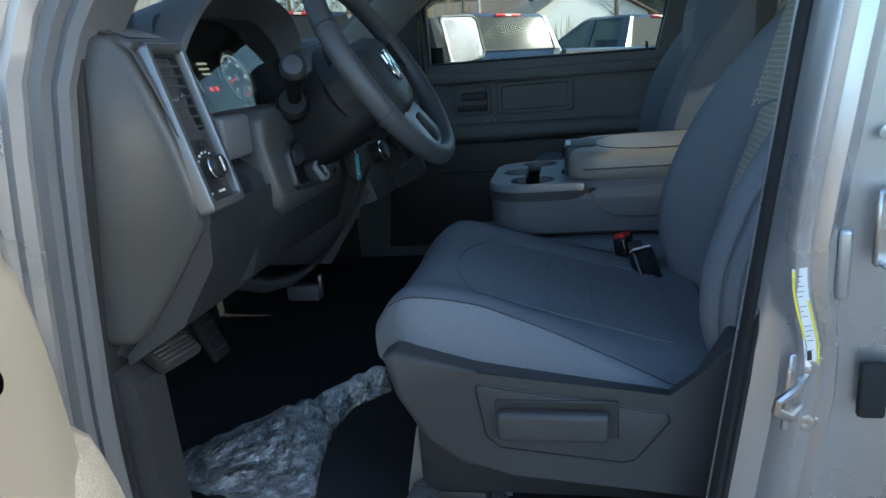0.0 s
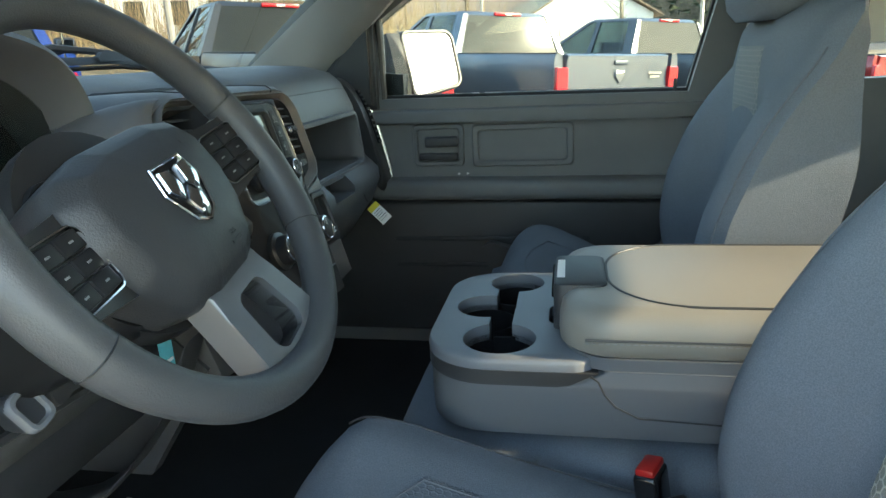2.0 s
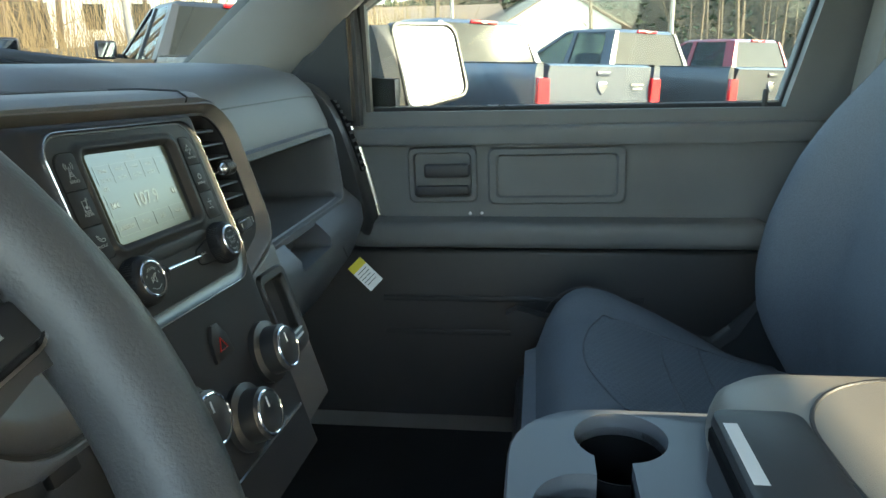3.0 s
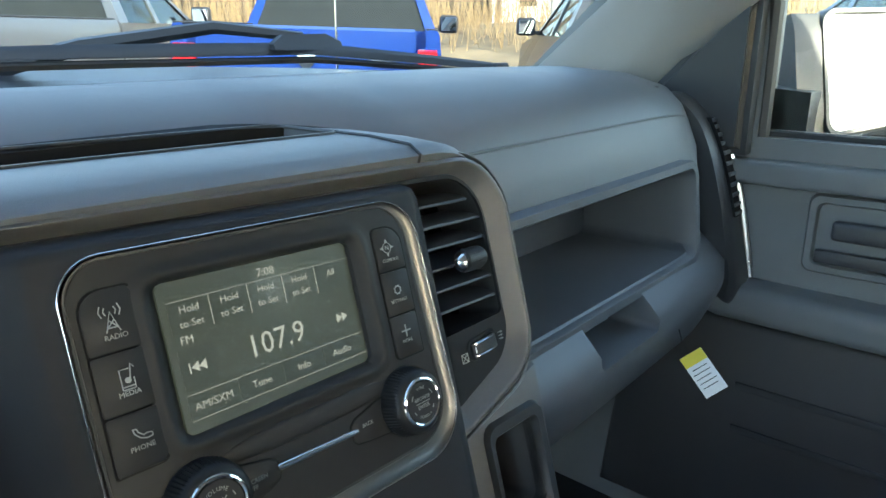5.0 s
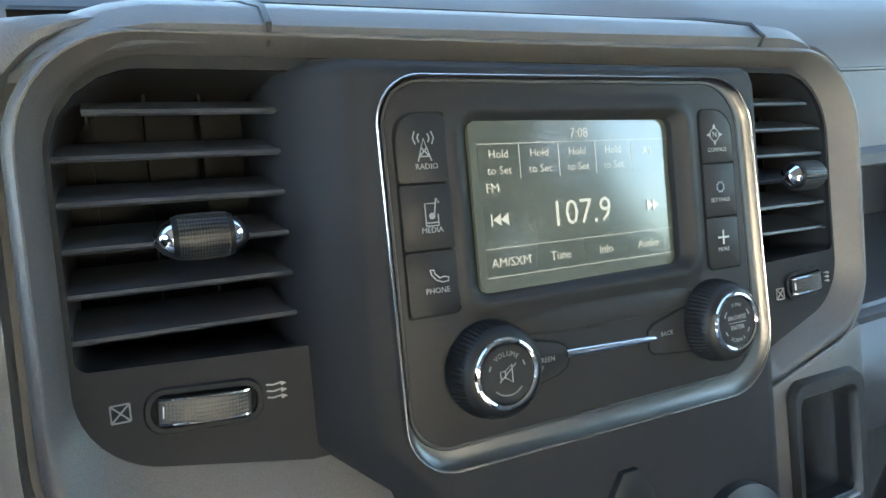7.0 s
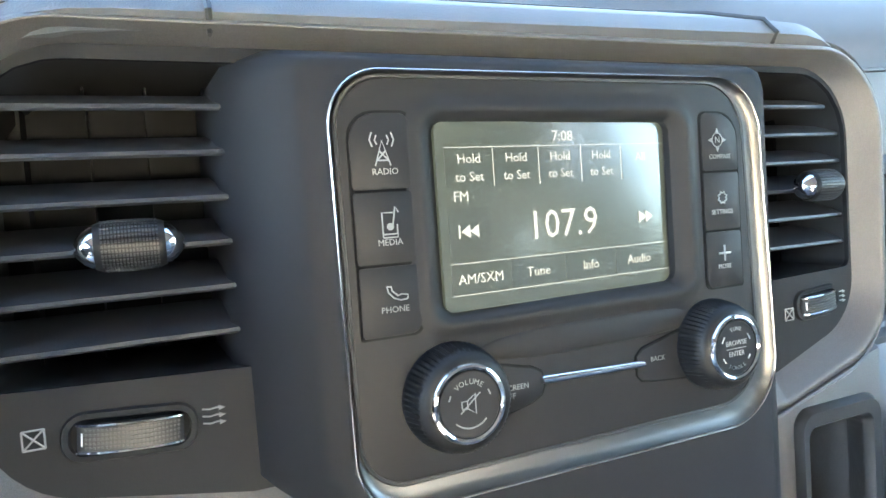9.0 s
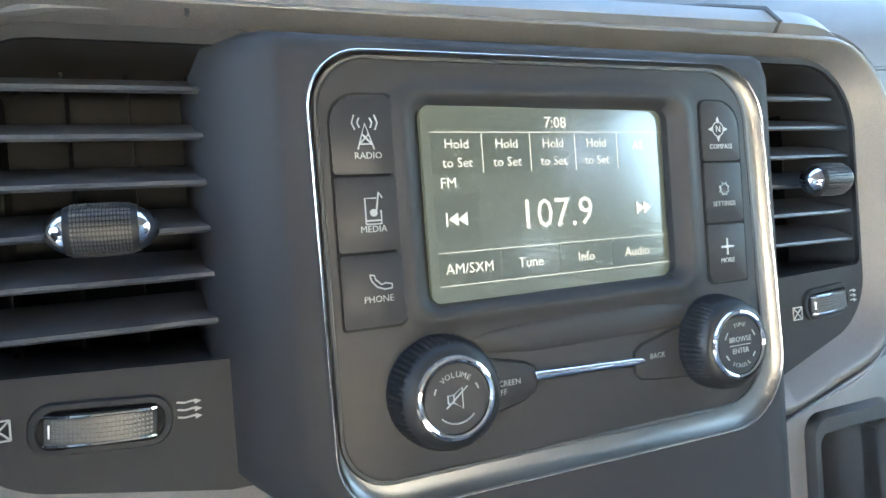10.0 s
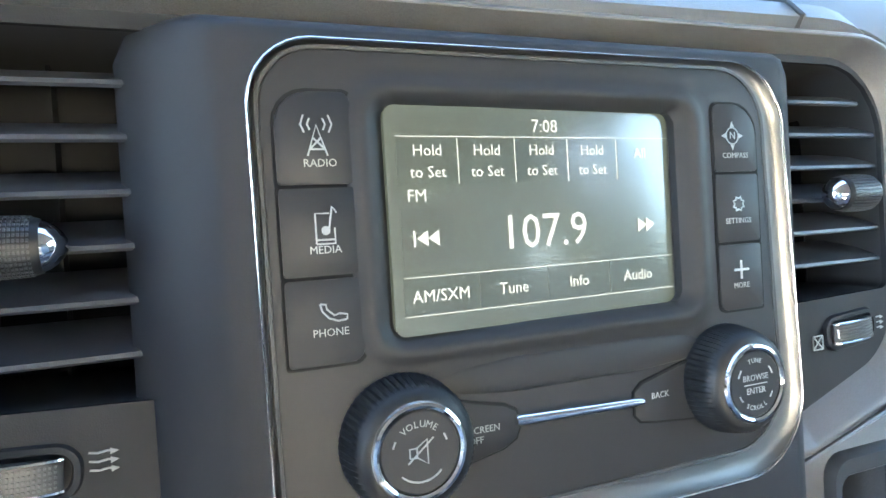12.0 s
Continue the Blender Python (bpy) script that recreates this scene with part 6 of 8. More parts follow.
# emblem: a plain bright shield
EM = HUB @ pose(0.003, -0.001, -0.002)
em = [(-0.021, 0.024), (0.021, 0.024), (0.027, 0.004), (0.014, -0.022), (0.0, -0.028), (-0.014, -0.022), (-0.027, 0.004)]
emb = part("emblem", prism(em, 0.022, 0.0325, 0.002, m=EM), GLOSS, wheel, "bright metal shield emblem")
for pts in ([(-0.019, 0.020), (-0.006, 0.018), (-0.004, 0.004), (-0.012, -0.006), (-0.022, 0.004)], [(0.019, 0.020), (0.006, 0.018), (0.004, 0.004), (0.012, -0.006), (0.022, 0.004)], [(-0.010, -0.008), (0.0, 0.002), (0.010, -0.008), (0.006, -0.021), (-0.006, -0.021)]):
    part("emblem_relief", prism(pts, 0.0320, 0.0362, 0.0022, m=EM), CHROME, emb)
part("emblem_edge", tube([(x, y, 0.0325) for x, y in em], 0.0013, 6, closed=True, m=EM), CHROME, emb)
words("SRS", 0.0062, HUB @ pose(0.018, -0.0475, 0.0276, 3, 0, 0), DASH_LOW, wheel, "hub_lettering")
part("hub_bar", box((0.018, -0.0540, 0.0262), (0.015, 0.0026, 0.0016), m=HUB), DASH_LOW, wheel)

column = thing("steering_column", "dark plastic steering column cover with a stalk", "steering column")
part("shroud", loft([[(x, y - 0.008, z) for x, y in rounded(w, h, 0.03, 6)] for w, h, z in ((0.150, 0.120, -0.045), (0.158, 0.128, -0.055), (0.160, 0.130, -0.10), (0.150, 0.12, -0.17), (0.14, 0.11, -0.24))], m=WHEEL), KNOB, column)
stalk = [WHEEL.inverted() @ Vector(p) for p in ((0.005, -0.470, 1.385), (0.020, -0.500, 1.398), (0.036, -0.535, 1.415), (0.050, -0.562, 1.428), (0.060, -0.586, 1.438))]
st = part("stalk", tube(stalk, [0.013, 0.010, 0.012, 0.0175, 0.0185], 16, m=WHEEL), KNOB, column, "black combination stalk")
part("stalk_end", lathe([(0.0185, 0), (0.0180, 0.006), (0.013, 0.011), (0, 0.012)], 20, m=WHEEL @ Matrix.Translation(stalk[-1]) @ (Vector(stalk[-1]) - Vector(stalk[-2])).to_track_quat("Z", "Y").to_matrix().to_4x4()), BLACK, st)
part("stalk_boot", lathe([(0.026, -0.02), (0.026, 0.004), (0.020, 0.010), (0.012, 0.010)], 24, m=Matrix.Translation((0.012, -0.492, 1.388)) @ Vector((0.4, -0.8, 0.35)).to_track_quat("Z", "Y").to_matrix().to_4x4()), KNOB, column)
for k in range(3):
    part("stalk_mark", box((0, 0, 0), (0.004, 0.005, 0.0006), m=Matrix.Translation((0.0515 + 0.002 * k, -0.548 - 0.007 * k, 1.4105 + 0.003 * k)) @ Vector((0.8, 0.3, -0.5)).to_track_quat("Z", "Y").to_matrix().to_4x4()), PRINT, st)
# release levers under the column
rel = thing("release_levers", "black hood and brake release levers in a recess", "lever")
ML = Matrix(((-0.02, -0.208, 0.978, 0.0085), (1.0, -0.004, 0.02, -0.46), (0.0, 0.978, 0.208, 1.30), (0, 0, 0, 1)))
rc_out = rounded_poly([(-0.080, -0.0365), (0.085, -0.0470), (0.126, -0.0300), (0.073, -0.0030), (0.014, 0.0400), (-0.054, 0.0360), (-0.074, 0.0200)], [0.010, 0.012, 0.008, 0.02, 0.012, 0.014, 0.02], 5)
rc_in = rounded_poly([(-0.069, -0.0290), (0.083, -0.0395), (0.110, -0.0295), (0.068, -0.0080), (0.010, 0.0335), (-0.050, 0.0295), (-0.064, 0.0160)], [0.006, 0.008, 0.005, 0.016, 0.008, 0.010, 0.014], 5)
part("recess", ring_frame(rc_out, rc_in, -0.012, 0.0060, inset=0.0025, m=ML), BLACK, rel, "raised black border")
# near-black floor paints the shade behind the levers
part("recess_back", prism(rc_in, -0.012, 0.0008, m=ML), RECESS_SHADE, rel)
part("panel", prism(rounded_poly([(-0.056, -0.0040), (0.0210, 0.0090), (0.0060, 0.0320), (-0.043, 0.0260), (-0.0535, 0.0190)], [0.005, 0.003, 0.004, 0.008, 0.006], 4), 0.0, 0.0065, 0.002, m=ML), KNEE, rel, "grey blanking panel")
loop_o, loop_i = rounded(0.027, 0.034, 0.008, 5), rounded(0.017, 0.023, 0.005, 5)
grip = part("lever", loft([[(x * k, y * k + dy, z) for x, y in loop_o] for k, dy, z in ((0.7, 0.006, -0.006), (0.9, 0.003, 0.006), (1.0, 0.0, 0.016), (1.0, -0.001, 0.021))], m=ML @ pose(-0.0100, -0.0255, 0, -14, 0, 14)), KNEE, rel, "brake release lever")
part("lever_edge", ring_frame(loop_o, loop_i, 0.018, 0.0255, inset=0.0015, m=ML @ pose(-0.0100, -0.0268, 0, -14, 0, 14)), CONSOLE, grip)
part("lever", loft([[(x * k, y * k, z) for x, y in rounded(0.056, 0.021, 0.006, 4)] for k, z in ((0.75, -0.004), (0.9, 0.006), (1.0, 0.012), (1.0, 0.016), (0.93, 0.019))], m=ML @ pose(0.0380, -0.0195, 0, 0, 0, 14)), SEATBASE, rel, "hood release lever")
part("lever_stop", box((0.036, -0.004, 0.006), (0.040, 0.008, 0.012), 0.003, 2, m=ML @ pose(0, 0, 0, 0, 0, -26)), BLACK, rel)
blue = thing("service_tag", "blue-green card tag hanging under the column", "tag")
part("card", box((0.045, -0.322, 1.262), (0.001, 0.020, 0.044)), CYAN, blue)
part("stripe", box((0.0462, -0.322, 1.250), (0.001, 0.014, 0.003)), WHITE, blue)
part("hook", tube([(0.045, -0.322, 1.282), (0.040, -0.322, 1.300), (0.02, -0.322, 1.31)], 0.001, 5), WHITE, blue)

# ---- front seats ----
def profile(table, t):
    """A smooth value out of a table of (place, value)."""
    for (a, p), (b, q) in zip(table, table[1:]):
        if t <= b:
            return p + (q - p) * max(0.0, (t - a) / (b - a))
    return table[-1][1]


BOLSTER = [(0.985, 0.600), (1.05, 0.575), (1.10, 0.563), (1.17, 0.569), (1.25, 0.597), (1.30, 0.626), (1.34, 0.648), (1.38, 0.678), (1.42, 0.710), (1.46, 0.750), (1.50, 0.785), (1.58, 0.835)]
HOLLOW = [(0.985, 0.640), (1.10, 0.648), (1.15, 0.655), (1.20, 0.669), (1.25, 0.688), (1.30, 0.708), (1.35, 0.722), (1.40, 0.730), (1.45, 0.739), (1.50, 0.752), (1.55, 0.775), (1.58, 0.800)]
SIDE_EDGE = [(0.15, 1.095), (0.165, 1.115), (0.18, 1.130), (0.20, 1.137), (0.25, 1.133), (0.30, 1.123), (0.33, 1.110), (0.37, 1.094), (0.40, 1.080), (0.45, 1.056), (0.50, 1.031), (0.53, 1.014), (0.62, 0.990)]
CENTRE = [(0.15, 1.088), (0.165, 1.106), (0.18, 1.118), (0.20, 1.125), (0.25, 1.117), (0.30, 1.100), (0.40, 1.070), (0.50, 1.045), (0.62, 1.020)]


def smoothed(table, t, h):
    return (profile(table, t - h) + profile(table, t - h / 2) + profile(table, t) + profile(table, t + h / 2) + profile(table, t + h)) / 5


def back_front(u, z, dx, lean=0.45):
    """How far back the front of the backrest lies, at u across (-1 to 1) and the height z."""
    mid_x, side_x = smoothed(HOLLOW, z, 0.02), smoothed(BOLSTER, z, 0.02)
    x = mid_x + (side_x - mid_x) * smooth01(0.46, 0.80, abs(u)) + (lean - 0.45) * (z - 1.135) + dx
    x += 0.055 * (1 - (1 - min(0.999, abs(u)) ** 5) ** 0.2)
    return x + 0.035 * smooth01(1.52, 1.575, z) ** 2


def back_half(z):
    return 0.250 - 0.030 * smooth01(1.30, 1.56, z) - 0.03 * smooth01(1.12, 0.98, z)


def cushion_top(u, x):
    """The height of the cushion, at u across (-1: the door side) and x along it."""
    mid_z = smoothed(CENTRE, x, 0.012)
    side_z = smoothed(SIDE_EDGE, x, 0.012) if u < 0 else mid_z + 0.004
    z = mid_z + (side_z - mid_z) * smooth01(0.50, 0.97, abs(u))
    return z + 0.005 * smooth01(0.50, 0.80, abs(u)) * (1 - smooth01(0.80, 1.0, abs(u)) ** 1.5)


def seat(name, cy, dx, label):
    s = thing(name, label, "seat", group="front seats")
    hw = 0.228
    cd = 0.065 if cy > 0 else 0.0

    def sinks(x):
        return 0.0 if cd == 0 else 0.055 * (1 - min(1.0, (x - 0.160) / 0.115)) ** 2

    def place(x):
        return 0.160 + dx + cd + (x - 0.160) * (0.46 - cd) / 0.46

    out = -1 if cy < 0 else 1
    lean = 0.45 if cy < 0 else 0.26
    up = (lean - 0.45) * 0.46

    def top(u, x):
        return cushion_top(-u * out, x)

    rings = []
    for j in range(25):
        f = j / 24
        x = place(0.160 + 0.46 * f)
        n = 30
        low = 0.975 + 0.05 * (1 - smooth01(0.0, 0.12, f))
        w = hw * (1 - (0.13 if cd == 0 else 0.34) * (1 - min(1.0, f / (0.12 if cd == 0 else 0.22))) ** 2.2)
        sink = 0.0 if cd == 0 else 0.055 * (1 - min(1.0, f / 0.25)) ** 2
        ring = [(x, cy + w * (-1 + 2 * k / n), top(-1 + 2 * k / n, 0.160 + 0.46 * f) - sink) for k in range(n + 1)]
        flank = [(1.035, 0.10), (1.058, 0.30), (1.062, 0.55), (1.035, 0.95), (0.95, 1.0)]
        hi, lo = ring[-1][2], ring[0][2]
        ring += [(x, cy + w * a, hi + (low - hi) * f2) for a, f2 in flank]
        ring += [(x, cy - w * a, lo + (low - lo) * f2) for a, f2 in reversed(flank)]
        rings.append(ring)
    first = [(p[0] - 0.018, cy + (p[1] - cy) * 0.93, 1.045 + (p[2] - 1.045) * 0.62) for p in rings[0]]
    part("cushion", loft([first] + rings), CLOTH, s, "grey cloth cushion")
    # insert of the cushion, a little proud, with cross seams
    ib = bmesh.new()
    nx, ny = 22, 14
    vs = [[ib.verts.new((place(0.235 + 0.32 * i / nx + 0.045 * (abs(-1 + 2 * k / ny) ** 2) * (1 - i / nx)), cy + 0.150 * (-1 + 2 * k / ny), top(0.658 * (-1 + 2 * k / ny), 0.235 + 0.045 * (abs(-1 + 2 * k / ny) ** 2) * (1 - i / nx) + 0.32 * i / nx) + 0.0006 + 0.0022 * smooth01(1.0, 0.85, abs(-1 + 2 * k / ny)) * smooth01(0, 0.06, i / nx) - sinks(0.235 + 0.32 * i / nx) - 0.003 * sum(math.exp(-((0.32 * i / nx - q) / 0.008) ** 2) for q in (0.135, 0.205)))) for k in range(ny + 1)] for i in range(nx + 1)]
    for a, b in zip(vs, vs[1:]):
        for k in range(ny):
            ib.faces.new((a[k], a[k + 1], b[k + 1], b[k]))
    part("cushion_insert", ib, INSERT, s, "slate cloth seat insert")
    # piping along the outboard and inboard edges
    for sg in (-1, 1):
        part("piping", tube([(place(0.175 + 0.37 * k / 40), cy + sg * hw * 0.995, top(sg * 0.99, 0.175 + 0.37 * k / 40) - sinks(0.175 + 0.37 * k / 40) + 0.0006) for k in range(41)], 0.0013, 6), SEATBASE, s)
    # seams of the insert
    seam_lines = [[(0.235 + 0.045 * q * q, 0.63 * q) for q in [-1 + 0.1 * k for k in range(21)]]]
    seam_lines += [[(x0 + 0.01 * q * q, 0.60 * q) for q in [-1 + 0.1 * k for k in range(21)]] for x0 in (0.370, 0.440)]
    seam_lines += [[(0.28 + 0.014 * k, sg * 0.63) for k in range(20)] for sg in (-1, 1)]
    for ln in seam_lines:
        part("seam", tube([(place(x), cy + hw * u, top(u, x) - sinks(x) + 0.0012) for x, u in ln], 0.0013, 5), CLOTH_DARK, s)
    # backrest
    rings = []
    zs = [0.985 + 0.03 * k for k in range(16)] + [1.450 + 0.012 * k for k in range(11)]
    for z in zs:
        w = back_half(z)
        n = 30
        xb = smoothed(HOLLOW, z, 0.02) + (lean - 0.45) * (z - 1.135) + dx + 0.105 - 0.03 * smooth01(1.50, 1.58, z)
        ring = [(min(back_front(-1 + 2 * k / n, z, dx, lean), xb - 0.01), cy + w * (-1 + 2 * k / n), z) for k in range(n + 1)]
        ring += [(xb, cy + w * 0.93, z), (xb + 0.008, cy + w * 0.5, z), (xb + 0.008, cy - w * 0.5, z), (xb, cy - w * 0.93, z)]
        rings.append(ring)
    part("backrest", loft(rings), CLOTH, s, "grey cloth backrest")
    # honeycomb panels: door light coloured into the driver's, shade into the passenger's
    for z0, z1, wide in (((1.150, 1.3165, 0.46), (1.319, 1.525, 0.54)) if cy < 0 else ((1.385, 1.505, 0.36),)):
        hb = bmesh.new()
        nz, ny = 20, 16
        vs = []
        for i in range(nz + 1):
            row = []
            for k in range(ny + 1):
                q = -1 + 2 * k / ny
                arch = 0.018 * (1 - q * q) if z0 > 1.2 else 0.018 * (1 - q * q)
                z = z0 + (z1 - z0) * i / nz + (arch * (1 - i / nz) if z0 > 1.2 else arch * (i / nz))
                ww = wide * (1.0 if z0 > 1.2 else 0.78 + 0.22 * i / nz)
                edge = smooth01(1.0, 0.9, abs(q)) * smooth01(0, 0.06, i / nz) * smooth01(1, 0.94, i / nz)
                row.append(hb.verts.new((back_front(ww * q, z, dx, lean) - 0.001 - 0.003 * edge, cy + back_half(z) * ww * q, z)))
            vs.append(row)
        for a, b in zip(vs, vs[1:]):
            for k in range(ny):
                hb.faces.new((a[k], a[k + 1], b[k + 1], b[k]))
        part("back_panel", hb, HEX_LIT if cy < 0 else HEX_SHADED, s, "honeycomb pattern cloth panel")
    for sg in (-1, 1):
        part("back_seam", tube([(back_front(0.972, 1.0 + 0.50 * k / 24, dx, lean) - 0.001, cy + sg * 0.974 * back_half(1.0 + 0.50 * k / 24), 1.0 + 0.50 * k / 24) for k in range(25)], 0.0016, 6), CLOTH_DARK, s)
    # headrest
    rings = []
    for k in range(11):
        f = k / 10
        z = 1.545 + 0.195 * f
        g = (1 - abs(2 * f - 1) ** 4) ** 0.35 if 0 < f < 1 else 0.35
        hwid = (0.105 + 0.03 * smooth01(0, 0.5, f)) * (0.55 + 0.45 * g)
        rings.append([(0.795 + dx + up + 0.10 * (z - 1.6) + v, cy + u, z) for u, v in superring(0, 0, hwid, 0.062 * (0.45 + 0.55 * g), 3.2, 32)])
    part("headrest", loft(rings), CLOTH, s, "grey cloth headrest")
    for y in (-0.06, 0.06):
        part("headrest_post", tube([(0.795 + dx + up, cy + y, 1.53), (0.800 + dx + up, cy + y, 1.57)], 0.006, 10), CHROME, s)
    # plastic base
    shield = [(0.172, 1.072), (0.19, 1.082), (0.292, 1.053), (0.528, 1.014), (0.560, 1.040), (0.594, 1.100), (0.640, 1.105), (0.660, 1.00), (0.655, 0.90), (0.600, 0.872), (0.495, 0.892), (0.330, 0.908), (0.268, 0.918), (0.222, 0.951), (0.185, 1.017)]
    pts = [(x + dx, z) for x, z in shield]
    yo = cy + out * 0.275
    sb = prism(pts, 0.0, 0.035, 0.010, m=Matrix(((1, 0, 0, 0), (0, 0, out, yo - out * 0.035), (0, 1, 0, 0), (0, 0, 0, 1))), seg=3)
    shp = part("side_shield", sb, SEATBASE, s, "dark plastic side shield")
    inner = prism([(x + dx, z) for x, z in ((0.295, 1.036), (0.520, 1.000), (0.524, 0.990), (0.485, 0.938), (0.470, 0.933), (0.318, 0.950), (0.302, 0.965), (0.292, 1.030))], 0.0, 0.0035, 0.0015, m=Matrix(((1, 0, 0, 0), (0, 0, out, yo - out * 0.0012), (0, 1, 0, 0), (0, 0, 0, 1))))
    part("shield_panel", inner, SEATBASE, shp)
    part("panel_gap", tube([(x + dx, yo + out * 0.0006, z) for x, z in ((0.295, 1.038), (0.522, 1.001), (0.526, 0.990), (0.485, 0.936), (0.470, 0.931), (0.318, 0.948), (0.300, 0.965), (0.290, 1.032))], 0.0014, 5, closed=True), BLACK, shp)
    lever = box((0.385 + dx, yo + out * 0.010, 0.987), (0.138, 0.020, 0.040), 0.008, 3)
    part("lever", lever, SEATBASE, s, "grey height lever")
    part("lever_well", box((0.390 + dx, yo + out * 0.003, 0.992), (0.150, 0.004, 0.052), 0.0015, 1), BLACK, s)
    part("under_frame", box((0.40 + dx, cy, 0.905), (0.42, 0.44, 0.15), 0.02), BLACK, s)
    for x in (0.25, 0.58):
        for y in (-0.19, 0.19):
            part("seat_foot", box((x + dx, cy + y, 0.795), (0.07, 0.05, 0.078), 0.006), BLACK, s)
    return s


driver = seat("driver_seat", -0.43, 0.0, "grey cloth driver's seat with honeycomb back panel")
passenger = seat("passenger_seat", 0.43, 0.045, "grey cloth front passenger seat beside the console")

# ---- console with cup holders, folded down on the middle seat ----
mid = thing("middle_seat", "narrow grey cloth middle seat under the folded console", "seat")
part("cushion", loft([[(0.20 + 0.42 * j / 10, u, v) for u, v in superring(0.0, 0.99 + 0.0 * j, 0.165, 0.078 * (0.7 + 0.3 * smooth01(0, 3, j)), 4, 32, 0.1)] for j in range(11)]), CLOTH, mid)
part("base", box((0.42, 0.0, 0.84), (0.40, 0.26, 0.16), 0.02), BLACK, mid)

cons = thing("armrest_console", "grey fold-down console with cup holders and padded lid", "armrest")
outline = rounded(0.78, 0.312, (0.075, 0.03, 0.03, 0.075), 8, c=(0.64, 0.005))
CUPS = ((0.338, -0.092, 0.045), (0.310, 0.014, 0.041), (0.345, 0.112, 0.040))


def wells():
    """What is hollowed out for the cup holders."""
    out = [lathe([(r, -0.088), (r, 0.05)], 40, m=pose(x, y, 1.18)) for x, y, r in CUPS]
    return out + [box((0.335, 0.01, 1.150), (0.030, 0.15, 0.10), 0.004), box((0.420, -0.012, 1.170), (0.048, 0.062, 0.06), 0.010)]


body = loft([[(x, 0.005 + (y - 0.005) * k, z) for x, y in outline] for k, z in ((0.86, 1.072), (0.95, 1.080), (0.985, 1.100), (1.0, 1.150), (1.0, 1.160))])
part("body", cut(body, wells()), CONSOLE, cons)
part("tray_band", cut(loft([[(x, y, z) for x, y in rounded(w, 0.316, (0.078, 0.004, 0.004, 0.078), 8, c=(0.2475 + w / 2, 0.005))] for w, z in ((0.165, 1.1480), (0.180, 1.1510), (0.208, 1.1660))]), wells()), SEATBASE, cons)
part("side_rise", loft([[(x, y, z) for x, y in rounded(w, 0.3135, 0.004, 3, c=(1.0300 - w / 2, 0.005))] for w, z in ((0.612, 1.1470), (0.596, 1.1515), (0.570, 1.1660), (0.566, 1.1690))]), CONSOLE, cons)
tray = loft([[(0.34 + (x - 0.34) * k, 0.005 + (y - 0.005) * k, z) for x, y in rounded(0.207, 0.314, (0.078, 0.030, 0.030, 0.078), 8, c=(0.3505, 0.005))] for k, z in ((0.94, 1.105), (0.95, 1.1655), (1.0, 1.1662), (1.0, 1.174), (0.992, 1.178), (0.975, 1.180))])
part("tray", cut(tray, wells()), TRAY, cons, "pale grey tray with three cup holders")
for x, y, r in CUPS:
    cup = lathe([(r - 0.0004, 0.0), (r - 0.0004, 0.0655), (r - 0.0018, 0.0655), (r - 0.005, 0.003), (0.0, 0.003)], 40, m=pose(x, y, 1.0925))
    part("cup_holder", cup, RECESS_SHADE, cons, "black cup holder")
part("cup_flap", box((0.340, -0.05, 1.138), (0.028, 0.004, 0.05), 0.001, 1), RECESS_SHADE, cons)
lid_out = rounded(0.60, 0.296, (0.060, 0.03, 0.03, 0.060), 8, c=(0.712, 0.0))
lid = loft([[(0.712 + (x - 0.712) * kx, y * ky, z) for x, y in lid_out] for kx, ky, z in ((0.985, 0.96, 1.1815), (1.0, 0.995, 1.186), (1.004, 1.01, 1.198), (1.0, 1.0, 1.212), (0.99, 0.975, 1.224), (0.965, 0.92, 1.2325), (0.92, 0.82, 1.2365))])
part("lid", lid, VINYL, cons, "padded grey vinyl lid")
part("lid_shell", loft([[(x, y, z) for x, y in rounded(0.59, 0.30, (0.060, 0.03, 0.03, 0.060), 8, c=(0.712, 0.0))] for z in (1.1685, 1.1835)]), CONSOLE, cons)
seam = [(x, y) for x, y in rounded(0.545, 0.246, (0.10, 0.02, 0.02, 0.10), 10, c=(0.742, 0.0))]
part("lid_seam", tube([(x, y, 1.2362) for x, y in seam], 0.0020, 6, closed=True), SEATBASE, cons)
sb = None
for i in range(len(seam)):
    a, b = Vector((*seam[i], 1.2375)), Vector((*seam[(i + 1) % len(seam)], 1.2375))
    n = max(1, int((b - a).length / 0.006))
    for k in range(n):
        p, q = a.lerp(b, k / n), a.lerp(b, (k + 0.6) / n)
        c = Vector((0.742, 0, 0))
        p2, q2 = p + (c - p).normalized() * 0.004, q + (c - q).normalized() * 0.004
        p2.z = q2.z = 1.2369
        sb = tube([p2, q2], 0.0006, 4, bm=sb)
part("lid_stitching", sb, PILLAR, cons)
sb = None
for k in range(70):
    x = 0.44 + 0.0075 * k
    sb = tube([(x, -0.1497, 1.2015), (x + 0.0045, -0.1497, 1.2015)], 0.0008, 4, bm=sb)
part("edge_stitching", sb, PILLAR, cons)
part("edge_seam", tube([(0.44, -0.1495, 1.2055), (0.60, -0.1495, 1.2055), (0.98, -0.1495, 1.2055)], 0.0016, 5), SEATBASE, cons)
latch = part("latch", loft([[(0.436 + (x - 0.436) * k, y * k, z) for x, y in rounded(0.066, 0.126, 0.012, 5, c=(0.436, 0.0))] for k, z in ((1.0, 1.175), (1.0, 1.232), (0.97, 1.2385), (0.90, 1.2405))]), SEATBASE, cons, "dark grey lid latch")
part("latch_label", box((0.4120, 0.0, 1.2395), (0.010, 0.074, 0.0022)), WHITE, latch)
